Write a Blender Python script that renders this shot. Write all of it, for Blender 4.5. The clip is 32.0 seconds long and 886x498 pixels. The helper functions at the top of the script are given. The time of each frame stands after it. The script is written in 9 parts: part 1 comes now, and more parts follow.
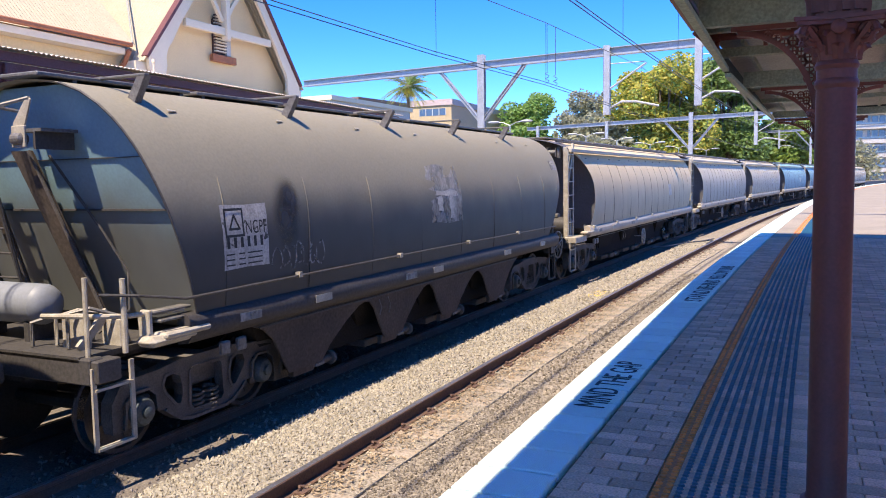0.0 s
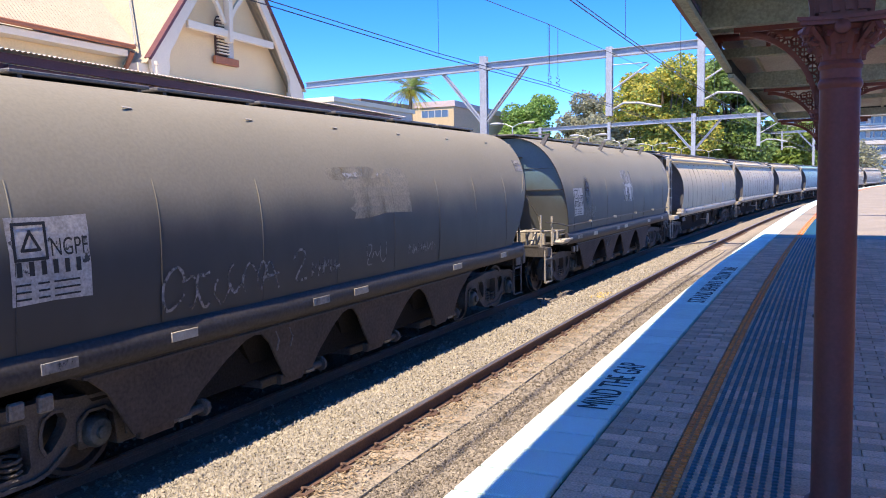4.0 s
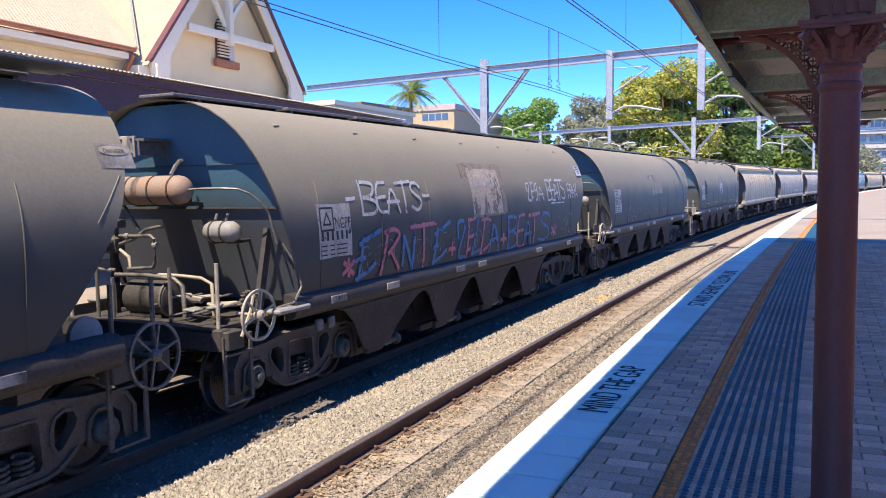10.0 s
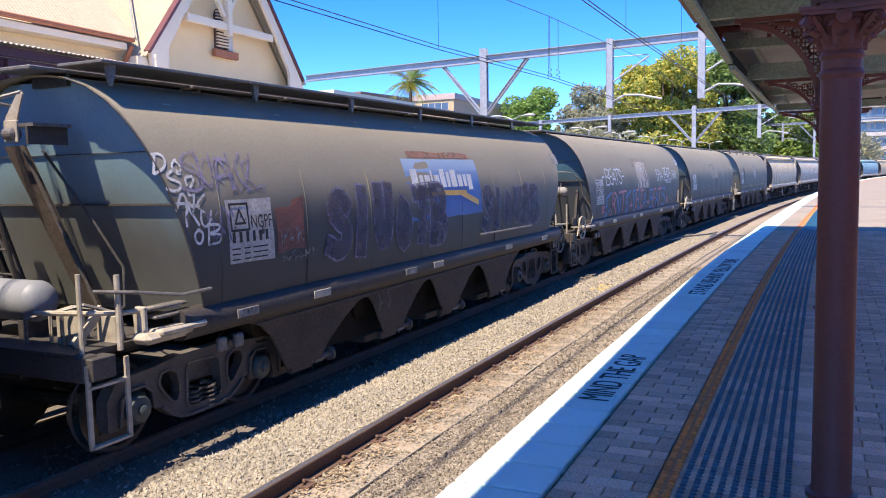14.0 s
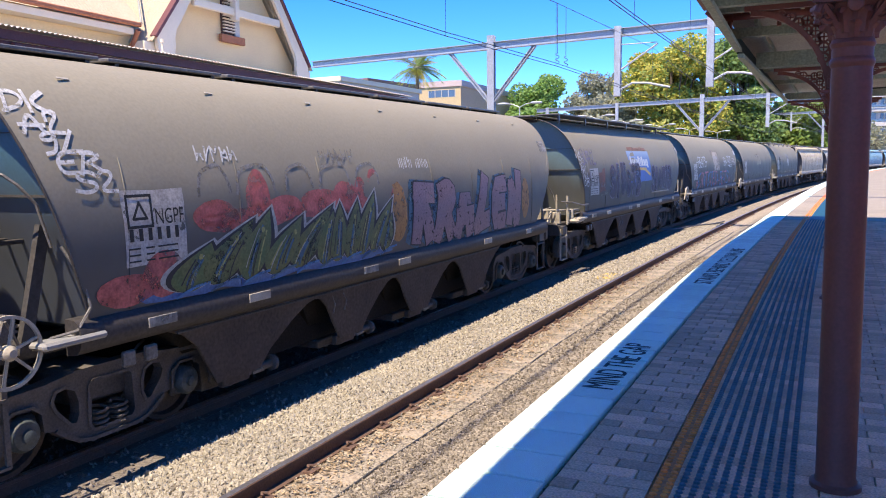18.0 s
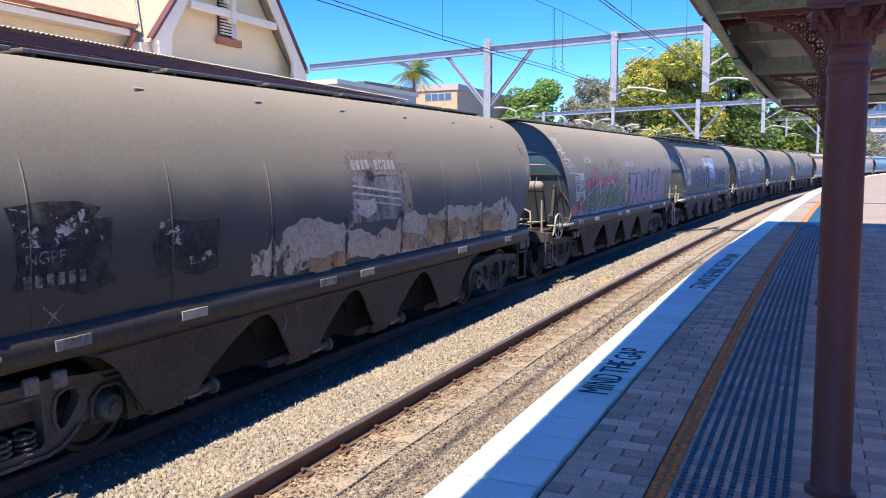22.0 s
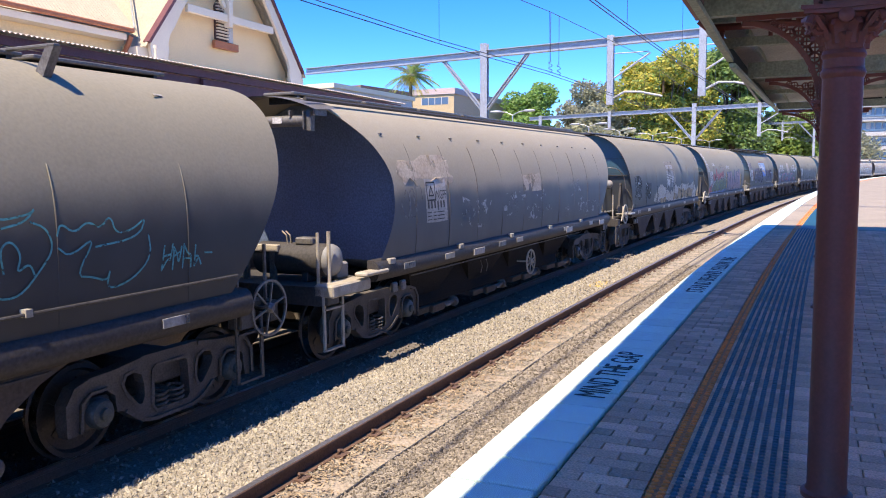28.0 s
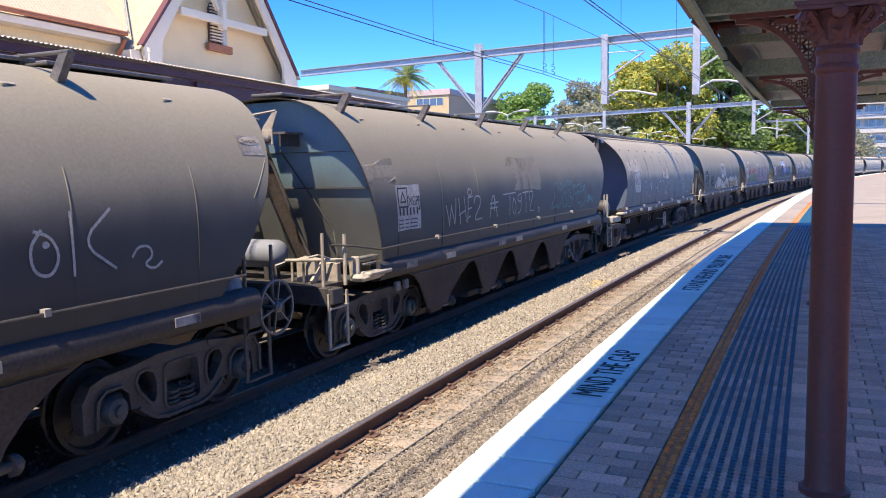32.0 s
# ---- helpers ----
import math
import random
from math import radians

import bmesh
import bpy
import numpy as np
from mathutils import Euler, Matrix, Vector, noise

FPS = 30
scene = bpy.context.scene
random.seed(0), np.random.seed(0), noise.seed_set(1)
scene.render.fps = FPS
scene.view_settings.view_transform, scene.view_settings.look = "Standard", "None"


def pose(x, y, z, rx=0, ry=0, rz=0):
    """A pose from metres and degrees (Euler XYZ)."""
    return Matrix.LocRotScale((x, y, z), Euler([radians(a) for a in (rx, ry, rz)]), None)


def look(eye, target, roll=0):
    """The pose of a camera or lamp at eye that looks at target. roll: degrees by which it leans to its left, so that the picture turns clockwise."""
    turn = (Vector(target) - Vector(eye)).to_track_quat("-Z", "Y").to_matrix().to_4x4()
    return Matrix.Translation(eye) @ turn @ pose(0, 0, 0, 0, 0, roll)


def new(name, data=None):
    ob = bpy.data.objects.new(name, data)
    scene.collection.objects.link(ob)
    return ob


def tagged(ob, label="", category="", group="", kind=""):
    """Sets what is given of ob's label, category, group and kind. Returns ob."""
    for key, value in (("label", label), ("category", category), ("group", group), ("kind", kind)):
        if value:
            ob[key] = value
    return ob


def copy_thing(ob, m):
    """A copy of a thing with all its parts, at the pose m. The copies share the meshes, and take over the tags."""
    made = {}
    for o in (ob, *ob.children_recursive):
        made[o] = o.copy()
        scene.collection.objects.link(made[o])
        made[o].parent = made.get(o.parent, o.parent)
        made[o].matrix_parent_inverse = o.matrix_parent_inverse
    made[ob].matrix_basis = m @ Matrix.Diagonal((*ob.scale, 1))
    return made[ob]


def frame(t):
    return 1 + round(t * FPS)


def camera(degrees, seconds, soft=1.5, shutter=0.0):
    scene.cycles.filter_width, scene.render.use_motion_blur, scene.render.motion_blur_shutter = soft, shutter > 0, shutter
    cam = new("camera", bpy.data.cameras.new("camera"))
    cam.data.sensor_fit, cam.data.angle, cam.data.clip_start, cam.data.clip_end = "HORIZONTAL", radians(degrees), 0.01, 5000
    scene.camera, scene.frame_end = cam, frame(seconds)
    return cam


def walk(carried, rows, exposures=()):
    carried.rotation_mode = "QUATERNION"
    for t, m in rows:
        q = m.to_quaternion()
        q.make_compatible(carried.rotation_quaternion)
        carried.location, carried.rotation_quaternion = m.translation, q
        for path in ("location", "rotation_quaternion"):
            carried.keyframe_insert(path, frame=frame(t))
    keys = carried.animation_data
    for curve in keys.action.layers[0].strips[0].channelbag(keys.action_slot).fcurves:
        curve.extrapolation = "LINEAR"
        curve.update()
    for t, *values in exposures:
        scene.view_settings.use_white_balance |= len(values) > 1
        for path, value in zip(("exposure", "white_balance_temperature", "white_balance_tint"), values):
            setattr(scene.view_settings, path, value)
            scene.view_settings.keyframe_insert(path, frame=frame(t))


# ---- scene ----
# The camera: seconds, heading, tilt, lean (degrees), x, y, z
PATH = [
    (0, 24.181, -4.375, -0.702, -0.011, -0.005, 1.454), (0.5, 24.097, -4.380, -0.678, -0.008, -0.003, 1.452), (1, 24.041, -4.412, -0.753, -0.011, -0.006, 1.454),
    (1.5, 24.306, -4.363, -0.723, -0.012, -0.007, 1.452), (2, 24.236, -4.325, -0.694, -0.014, -0.005, 1.451), (2.5, 24.248, -4.302, -0.775, -0.012, -0.004, 1.453),
    (3, 24.296, -4.256, -0.799, -0.010, -0.005, 1.450), (3.5, 24.321, -4.253, -0.794, -0.008, -0.002, 1.451), (5.5, 24.590, -4.255, -0.675, -0.011, -0.005, 1.451),
    (6, 24.852, -4.169, -0.801, -0.017, -0.008, 1.452), (6.5, 25.146, -4.150, -0.732, -0.017, -0.007, 1.452), (7, 25.085, -4.148, -0.731, -0.020, -0.007, 1.451),
    (7.5, 24.916, -4.153, -0.759, -0.009, -0.006, 1.449), (8, 24.783, -4.126, -0.745, -0.005, -0.004, 1.451), (8.5, 24.680, -4.074, -0.730, -0.004, -0.007, 1.451),
    (9, 24.628, -4.008, -0.755, -0.001, -0.006, 1.449), (9.5, 24.427, -3.995, -0.674, -0.006, -0.004, 1.450), (10, 24.372, -4.033, -0.666, -0.008, -0.002, 1.448),
    (10.5, 24.346, -4.063, -0.782, -0.006, -0.003, 1.446), (11, 24.396, -4.121, -0.797, -0.007, -0.003, 1.447), (11.5, 24.343, -4.308, -0.834, -0.008, -0.002, 1.448),
    (12, 24.300, -4.422, -0.775, -0.008, -0.001, 1.445), (12.5, 24.246, -4.524, -0.803, -0.009, -0.000, 1.445), (13, 24.325, -4.566, -0.840, -0.007, -0.003, 1.445),
    (13.5, 24.397, -4.637, -0.903, -0.007, -0.004, 1.447), (14, 24.408, -4.762, -0.932, -0.005, -0.001, 1.446), (14.5, 24.437, -4.900, -0.911, -0.002, -0.001, 1.446),
    (16.5, 24.693, -5.433, -0.756, 0.005, 0.001, 1.444), (17, 24.785, -5.557, -0.678, 0.008, -0.000, 1.443), (17.5, 24.779, -5.616, -0.612, 0.009, 0.002, 1.442),
    (18, 24.830, -5.658, -0.546, 0.005, 0.002, 1.443), (18.5, 24.896, -5.653, -0.474, 0.012, 0.005, 1.441), (19, 24.832, -5.685, -0.467, 0.013, 0.004, 1.441),
    (19.5, 24.788, -5.671, -0.399, 0.010, 0.003, 1.443), (20, 24.715, -5.684, -0.358, 0.009, 0.007, 1.442), (20.5, 24.677, -5.569, -0.281, 0.008, 0.005, 1.444),
    (21, 24.563, -5.432, -0.299, 0.006, 0.004, 1.444), (21.5, 24.550, -5.411, -0.284, 0.008, 0.005, 1.443), (22, 24.514, -5.411, -0.191, 0.009, 0.006, 1.445),
    (22.5, 24.536, -5.348, -0.140, 0.007, 0.005, 1.445), (23, 24.545, -5.323, -0.063, 0.006, 0.005, 1.445), (23.5, 24.512, -5.333, -0.139, 0.008, 0.007, 1.442),
    (24, 24.567, -5.320, -0.066, 0.006, 0.006, 1.441), (24.5, 24.541, -5.300, -0.107, 0.009, 0.004, 1.442), (25, 24.538, -5.289, -0.134, 0.013, 0.004, 1.441),
    (25.5, 24.493, -5.351, -0.131, 0.008, 0.003, 1.441), (27.5, 24.405, -5.219, -0.199, 0.006, 0.004, 1.447), (28, 24.287, -5.138, -0.247, 0.007, 0.003, 1.446),
    (28.5, 24.219, -5.034, -0.291, 0.006, 0.002, 1.443), (29, 24.152, -5.030, -0.319, 0.006, 0.005, 1.445), (29.5, 24.084, -5.013, -0.349, 0.007, 0.004, 1.448),
    (30, 24.032, -4.962, -0.436, 0.008, 0.003, 1.446), (30.5, 23.886, -4.974, -0.538, 0.012, 0.005, 1.443), (31, 23.853, -5.049, -0.613, 0.013, 0.007, 1.442),
    (31.5, 23.980, -5.088, -0.726, 0.009, 0.004, 1.443), (32, 24.019, -5.081, -0.756, 0.014, 0.003, 1.440),
]


def aim(x, y, z, heading, tilt, lean):
    h, p = radians(heading), radians(tilt)
    way = Vector((math.cos(p) * math.cos(h), math.cos(p) * math.sin(h), math.sin(p)))
    eye = Vector((x, y, z))
    return look(eye, eye + way, lean)


cam = camera(58.33, 32.0, soft=1.0)
walk(cam, [(r[0], aim(r[4], r[5], r[6], r[1], r[2], r[3])) for r in PATH], exposures=[(0, 2.09, 7600, 16), (32, 2.09, 7600, 16)])

# World and sun: high sun behind the camera, along the line
SUN_EL, SUN_TO = radians(62), Vector((-1.0, 0.066, 0)).normalized()
world = bpy.data.worlds.new("sky")
scene.world = world
world.use_nodes = True
wn = world.node_tree.nodes
wl = world.node_tree.links
sky = wn.new("ShaderNodeTexSky")
sky.sky_type = "NISHITA"
sky.sun_disc = False
sky.sun_elevation = SUN_EL
sky.sun_rotation = math.atan2(SUN_TO.x, SUN_TO.y)
sky.altitude = 3500
sky.air_density, sky.dust_density, sky.ozone_density = 0.6, 0.0, 3.2
tint = wn.new("ShaderNodeHueSaturation")
tint.inputs["Saturation"].default_value = 1.34
tint.inputs["Hue"].default_value = 0.513
wl.new(sky.outputs[0], tint.inputs["Color"])
wl.new(tint.outputs[0], wn["Background"].inputs["Color"])
wn["Background"].inputs["Strength"].default_value = 0.15
sun_data = bpy.data.lights.new("sun", "SUN")
sun_data.energy, sun_data.angle, sun_data.color = 2.1, radians(0.53), (1.0, 0.935, 0.815)
sun = new("sun", sun_data)
sun.matrix_world = look(Vector((0, 0, 0)) + 30 * (SUN_TO * math.cos(SUN_EL) + Vector((0, 0, math.sin(SUN_EL)))), (0, 0, 0))

# ---------------------------------------------------------------- the line
# Everything along the tracks lies on one curve: s metres along the platform edge, d metres to its left.
EDGE_Y, GRADE = 1.4966, 0.0112
BEND_S = [-30, 10, 25, 40, 60, 90, 130, 180]
BEND_K = [0.00134, 0.0024, 0.00084, 0.00123, 0.00149, 0.00149, 0.00149, 0.00149]
LINE_S = np.arange(-160.0, 420.0, 1.0)
LINE_A = -np.cumsum(np.interp(LINE_S, BEND_S, BEND_K))
LINE_A -= np.interp(0, LINE_S, LINE_A)
LINE_X, LINE_Y = np.cumsum(np.cos(LINE_A)), np.cumsum(np.sin(LINE_A))
LINE_X -= np.interp(0, LINE_S, LINE_X)
LINE_Y -= np.interp(0, LINE_S, LINE_Y)
LINE_Y += EDGE_Y
TRAIN_D, TRAIN_Z = 5.29, -1.14      # centre line and rail top of the far track
NEAR_D, NEAR_Z = 1.70, -1.03        # the same for the track at the platform


def on_line(s, d, z=0.0):
    a = float(np.interp(s, LINE_S, LINE_A))
    return Vector((float(np.interp(s, LINE_S, LINE_X)) - math.sin(a) * d, float(np.interp(s, LINE_S, LINE_Y)) + math.cos(a) * d, z + GRADE * s))


def turn_at(s):
    return math.degrees(float(np.interp(s, LINE_S, LINE_A)))


# ---------------------------------------------------------------- mesh tools
def put(name, bm, material, smooth=False):
    me = bpy.data.meshes.new(name)
    bm.to_mesh(me)
    bm.free()
    for m in material if isinstance(material, (list, tuple)) else [material]:
        me.materials.append(m)
    if smooth:
        me.shade_smooth()
        me.set_sharp_from_angle(angle=radians(smooth if smooth is not True else 40))
    return me


def part(name, bm, material, parent, label="", smooth=False, m=None):
    ob = new(name, put(name, bm, material, smooth))
    ob.parent = parent
    if m is not None:
        ob.matrix_basis = m
    if label:
        ob["label"] = label
    return ob


def thing(name, bm, material, label, category, group="", kind="", smooth=False):
    return tagged(new(name, put(name, bm, material, smooth)), label, category, group, kind)


def anchor(name, label, category, group="", m=None, kind=""):
    ob = tagged(new(name), label, category, group, kind)
    ob.empty_display_size = 0.2
    if m is not None:
        ob.matrix_basis = m
    return ob


def box(bm, x0, x1, y0, y1, z0, z1, m=None, bevel=0.0):
    """A box with chamfered upright and level edges."""
    c = Vector(((x0 + x1) / 2, (y0 + y1) / 2, (z0 + z1) / 2))
    r = bmesh.ops.create_cube(bm, size=1.0)
    for v in r["verts"]:
        v.co = Vector((v.co.x * (x1 - x0), v.co.y * (y1 - y0), v.co.z * (z1 - z0))) + c
    vs = r["verts"]
    if bevel:
        es = list({e for v in vs for e in v.link_edges})
        g = bmesh.ops.bevel(bm, geom=es, offset=bevel, segments=1, affect="EDGES", profile=0.5)
        vs = list({v for f in g["faces"] for v in f.verts} | {v for v in vs if v.is_valid})
    if m is not None:
        bmesh.ops.transform(bm, matrix=m, verts=vs)
    return bm


def tube(bm, pts, r, n=8, caps=True, r1=None):
    """A round bar through points."""
    pts = [Vector(p) for p in pts]
    rings = []
    up = Vector((0, 0, 1))
    for i, p in enumerate(pts):
        t = (pts[min(i + 1, len(pts) - 1)] - pts[max(i - 1, 0)]).normalized()
        u = t.cross(up)
        u = (t.cross(Vector((0, 1, 0))) if u.length < 0.05 else u).normalized()
        w = t.cross(u)
        rr = r if r1 is None else r + (r1 - r) * i / (len(pts) - 1)
        rings.append([bm.verts.new(p + rr * (math.cos(2 * math.pi * k / n) * u + math.sin(2 * math.pi * k / n) * w)) for k in range(n)])
    for a, b in zip(rings, rings[1:]):
        for k in range(n):
            bm.faces.new((a[k], a[(k + 1) % n], b[(k + 1) % n], b[k]))
    if caps:
        bm.faces.new(rings[0])
        bm.faces.new(rings[-1][::-1])
    return bm


def lathe(bm, prof, axis_m, n=24):
    """Turns a profile of (radius, height) round local z."""
    rings = []
    for r, h in prof:
        rings.append([bm.verts.new(axis_m @ Vector((r * math.cos(2 * math.pi * k / n), r * math.sin(2 * math.pi * k / n), h))) for k in range(n)])
    for a, b in zip(rings, rings[1:]):
        for k in range(n):
            bm.faces.new((a[k], a[(k + 1) % n], b[(k + 1) % n], b[k]))
    bm.faces.new(rings[0][::-1])
    bm.faces.new(rings[-1])
    return bm


def prism(bm, outline, y0, y1):
    """An outline in x and z, given thickness in y."""
    a = [bm.verts.new((x, y0, z)) for x, z in outline]
    b = [bm.verts.new((x, y1, z)) for x, z in outline]
    n = len(a)
    bm.faces.new(a)
    bm.faces.new(b[::-1])
    for i in range(n):
        bm.faces.new((a[i], b[i], b[(i + 1) % n], a[(i + 1) % n]))
    return bm


def bar(bm, pts, w, y0, y1, closed=False):
    """A flat bar of width w along points in x and z, from y0 to y1."""
    P = [Vector((p[0], p[1])) for p in pts]
    n = len(P)
    rows = []
    for i, p in enumerate(P):
        a = P[i - 1] if i > 0 or closed else p
        b = P[(i + 1) % n] if i < n - 1 or closed else p
        t = (b - a).normalized()
        q = Vector((-t.y, t.x)) * w / 2
        rows.append([bm.verts.new((e.x, y, e.y)) for e, y in ((p + q, y0), (p + q, y1), (p - q, y1), (p - q, y0))])
    for i in range(n if closed else n - 1):
        a, b = rows[i], rows[(i + 1) % n]
        for k in range(4):
            bm.faces.new((a[k], b[k], b[(k + 1) % 4], a[(k + 1) % 4]))
    if not closed:
        bm.faces.new(rows[0][::-1])
        bm.faces.new(rows[-1])
    return bm


def sweep(bm, prof, s0, s1, step=2.0, d0=0.0, z0=0.0, closed=True):
    """A profile of (d, z) drawn along the line from s0 to s1."""
    n = max(1, int(math.ceil((s1 - s0) / step)))
    rings = [[bm.verts.new(on_line(s0 + (s1 - s0) * i / n, d0 + d, z0 + z)) for d, z in prof] for i in range(n + 1)]
    k = len(prof)
    for a, b in zip(rings, rings[1:]):
        for j in range(k if closed else k - 1):
            bm.faces.new((a[j], b[j], b[(j + 1) % k], a[(j + 1) % k]))
    if closed:
        bm.faces.new(rings[0])
        bm.faces.new(rings[-1][::-1])
    return bm


def heap(name, verts, faces, material):
    me = bpy.data.meshes.new(name)
    me.from_pydata(verts, [], faces)
    for m in material if isinstance(material, (list, tuple)) else [material]:
        me.materials.append(m)
    me.update()
    return me


SLAB_F = [(4, 5, 6, 7), (0, 1, 5, 4), (1, 2, 6, 5), (2, 3, 7, 6), (3, 0, 4, 7)]


def fixed(bm):
    bmesh.ops.recalc_face_normals(bm, faces=bm.faces)
    return bm


def letters(body, size, depth=0.002):
    """Writing as a mesh, lying in x and y, from its lower left corner."""
    cu = bpy.data.curves.new("writing", "FONT")
    cu.body, cu.size, cu.extrude = body, size, depth
    ob = bpy.data.objects.new("writing", cu)
    me = bpy.data.meshes.new_from_object(ob)
    bpy.data.objects.remove(ob)
    return me


# ---------------------------------------------------------------- materials
def shade(name, base, rough=0.6, metal=0.0, dark=None, scale=3.0, amount=0.5, grain=40.0, grain_amount=0.25, bump=0.15, bump_scale=60.0, island=0.0, objrand=0.0, spec=0.4, streak=None, worn=None):
    """A surface: a base colour that drifts to a second one in patches, with grain and relief."""
    m = bpy.data.materials.new(name)
    m.use_nodes = True
    N, L = m.node_tree.nodes, m.node_tree.links
    b = N["Principled BSDF"]
    b.inputs["Roughness"].default_value, b.inputs["Metallic"].default_value = rough, metal
    b.inputs["Specular IOR Level"].default_value = spec
    dark = dark or tuple(c * 0.62 for c in base)
    tc = N.new("ShaderNodeTexCoord")
    src = tc.outputs["Object"]
    if streak:
        mp = N.new("ShaderNodeMapping")
        mp.inputs["Scale"].default_value = streak
        L.new(src, mp.inputs[0])
        src = mp.outputs[0]
    n1 = N.new("ShaderNodeTexNoise")
    n1.inputs["Scale"].default_value, n1.inputs["Detail"].default_value, n1.inputs["Roughness"].default_value = scale, 6, 0.6
    L.new(src, n1.inputs["Vector"])
    r1 = N.new("ShaderNodeValToRGB")
    r1.color_ramp.elements[0].position, r1.color_ramp.elements[1].position = 0.5 - 0.22, 0.5 + 0.22
    L.new(n1.outputs["Fac"], r1.inputs["Fac"])
    k1 = N.new("ShaderNodeMath")
    k1.operation = "MULTIPLY"
    k1.inputs[1].default_value = amount
    L.new(r1.outputs["Color"], k1.inputs[0])
    mx = N.new("ShaderNodeMix")
    mx.data_type = "RGBA"
    mx.inputs["A"].default_value, mx.inputs["B"].default_value = (*base, 1), (*dark, 1)
    L.new(k1.outputs[0], mx.inputs["Factor"])
    n2 = N.new("ShaderNodeTexNoise")
    n2.inputs["Scale"].default_value, n2.inputs["Detail"].default_value = grain, 3
    L.new(tc.outputs["Object"], n2.inputs["Vector"])
    val = N.new("ShaderNodeMapRange")
    val.inputs["From Min"].default_value, val.inputs["From Max"].default_value = 0.3, 0.7
    val.inputs["To Min"].default_value, val.inputs["To Max"].default_value = 1 - grain_amount, 1 + grain_amount
    L.new(n2.outputs["Fac"], val.inputs["Value"])
    last = val.outputs[0]
    for use, kind, sock in ((island, "ShaderNodeNewGeometry", "Random Per Island"), (objrand, "ShaderNodeObjectInfo", "Random")):
        if use:
            g = N.new(kind)
            mr = N.new("ShaderNodeMapRange")
            mr.inputs["To Min"].default_value, mr.inputs["To Max"].default_value = 1 - use, 1 + use
            L.new(g.outputs[sock], mr.inputs["Value"])
            mu = N.new("ShaderNodeMath")
            mu.operation = "MULTIPLY"
            L.new(last, mu.inputs[0])
            L.new(mr.outputs[0], mu.inputs[1])
            last = mu.outputs[0]
    vm = N.new("ShaderNodeVectorMath")
    vm.operation = "SCALE"
    L.new(mx.outputs["Result"], vm.inputs[0])
    L.new(last, vm.inputs["Scale"])
    L.new(vm.outputs[0], b.inputs["Base Color"])
    if bump:
        n3 = N.new("ShaderNodeTexNoise")
        n3.inputs["Scale"].default_value, n3.inputs["Detail"].default_value = bump_scale, 4
        L.new(tc.outputs["Object"], n3.inputs["Vector"])
        bp = N.new("ShaderNodeBump")
        bp.inputs["Strength"].default_value, bp.inputs["Distance"].default_value = bump, 0.01
        L.new(n3.outputs["Fac"], bp.inputs["Height"])
        L.new(bp.outputs[0], b.inputs["Normal"])
    if worn:
        # flaked or thinned paint: (bare share, softness, size, stretch)
        share, soft, size, tall = worn
        mw = N.new("ShaderNodeMapping")
        mw.inputs["Scale"].default_value = (1, 1, tall)
        L.new(tc.outputs["Object"], mw.inputs[0])
        nw = N.new("ShaderNodeTexNoise")
        nw.inputs["Scale"].default_value, nw.inputs["Detail"].default_value, nw.inputs["Roughness"].default_value = size, 7, 0.65
        L.new(mw.outputs[0], nw.inputs["Vector"])
        cut = 0.32 + 0.36 * share
        ma = N.new("ShaderNodeMapRange")
        ma.inputs["From Min"].default_value, ma.inputs["From Max"].default_value = cut - soft, cut + soft
        L.new(nw.outputs["Fac"], ma.inputs["Value"])
        L.new(ma.outputs[0], b.inputs["Alpha"])
    return m


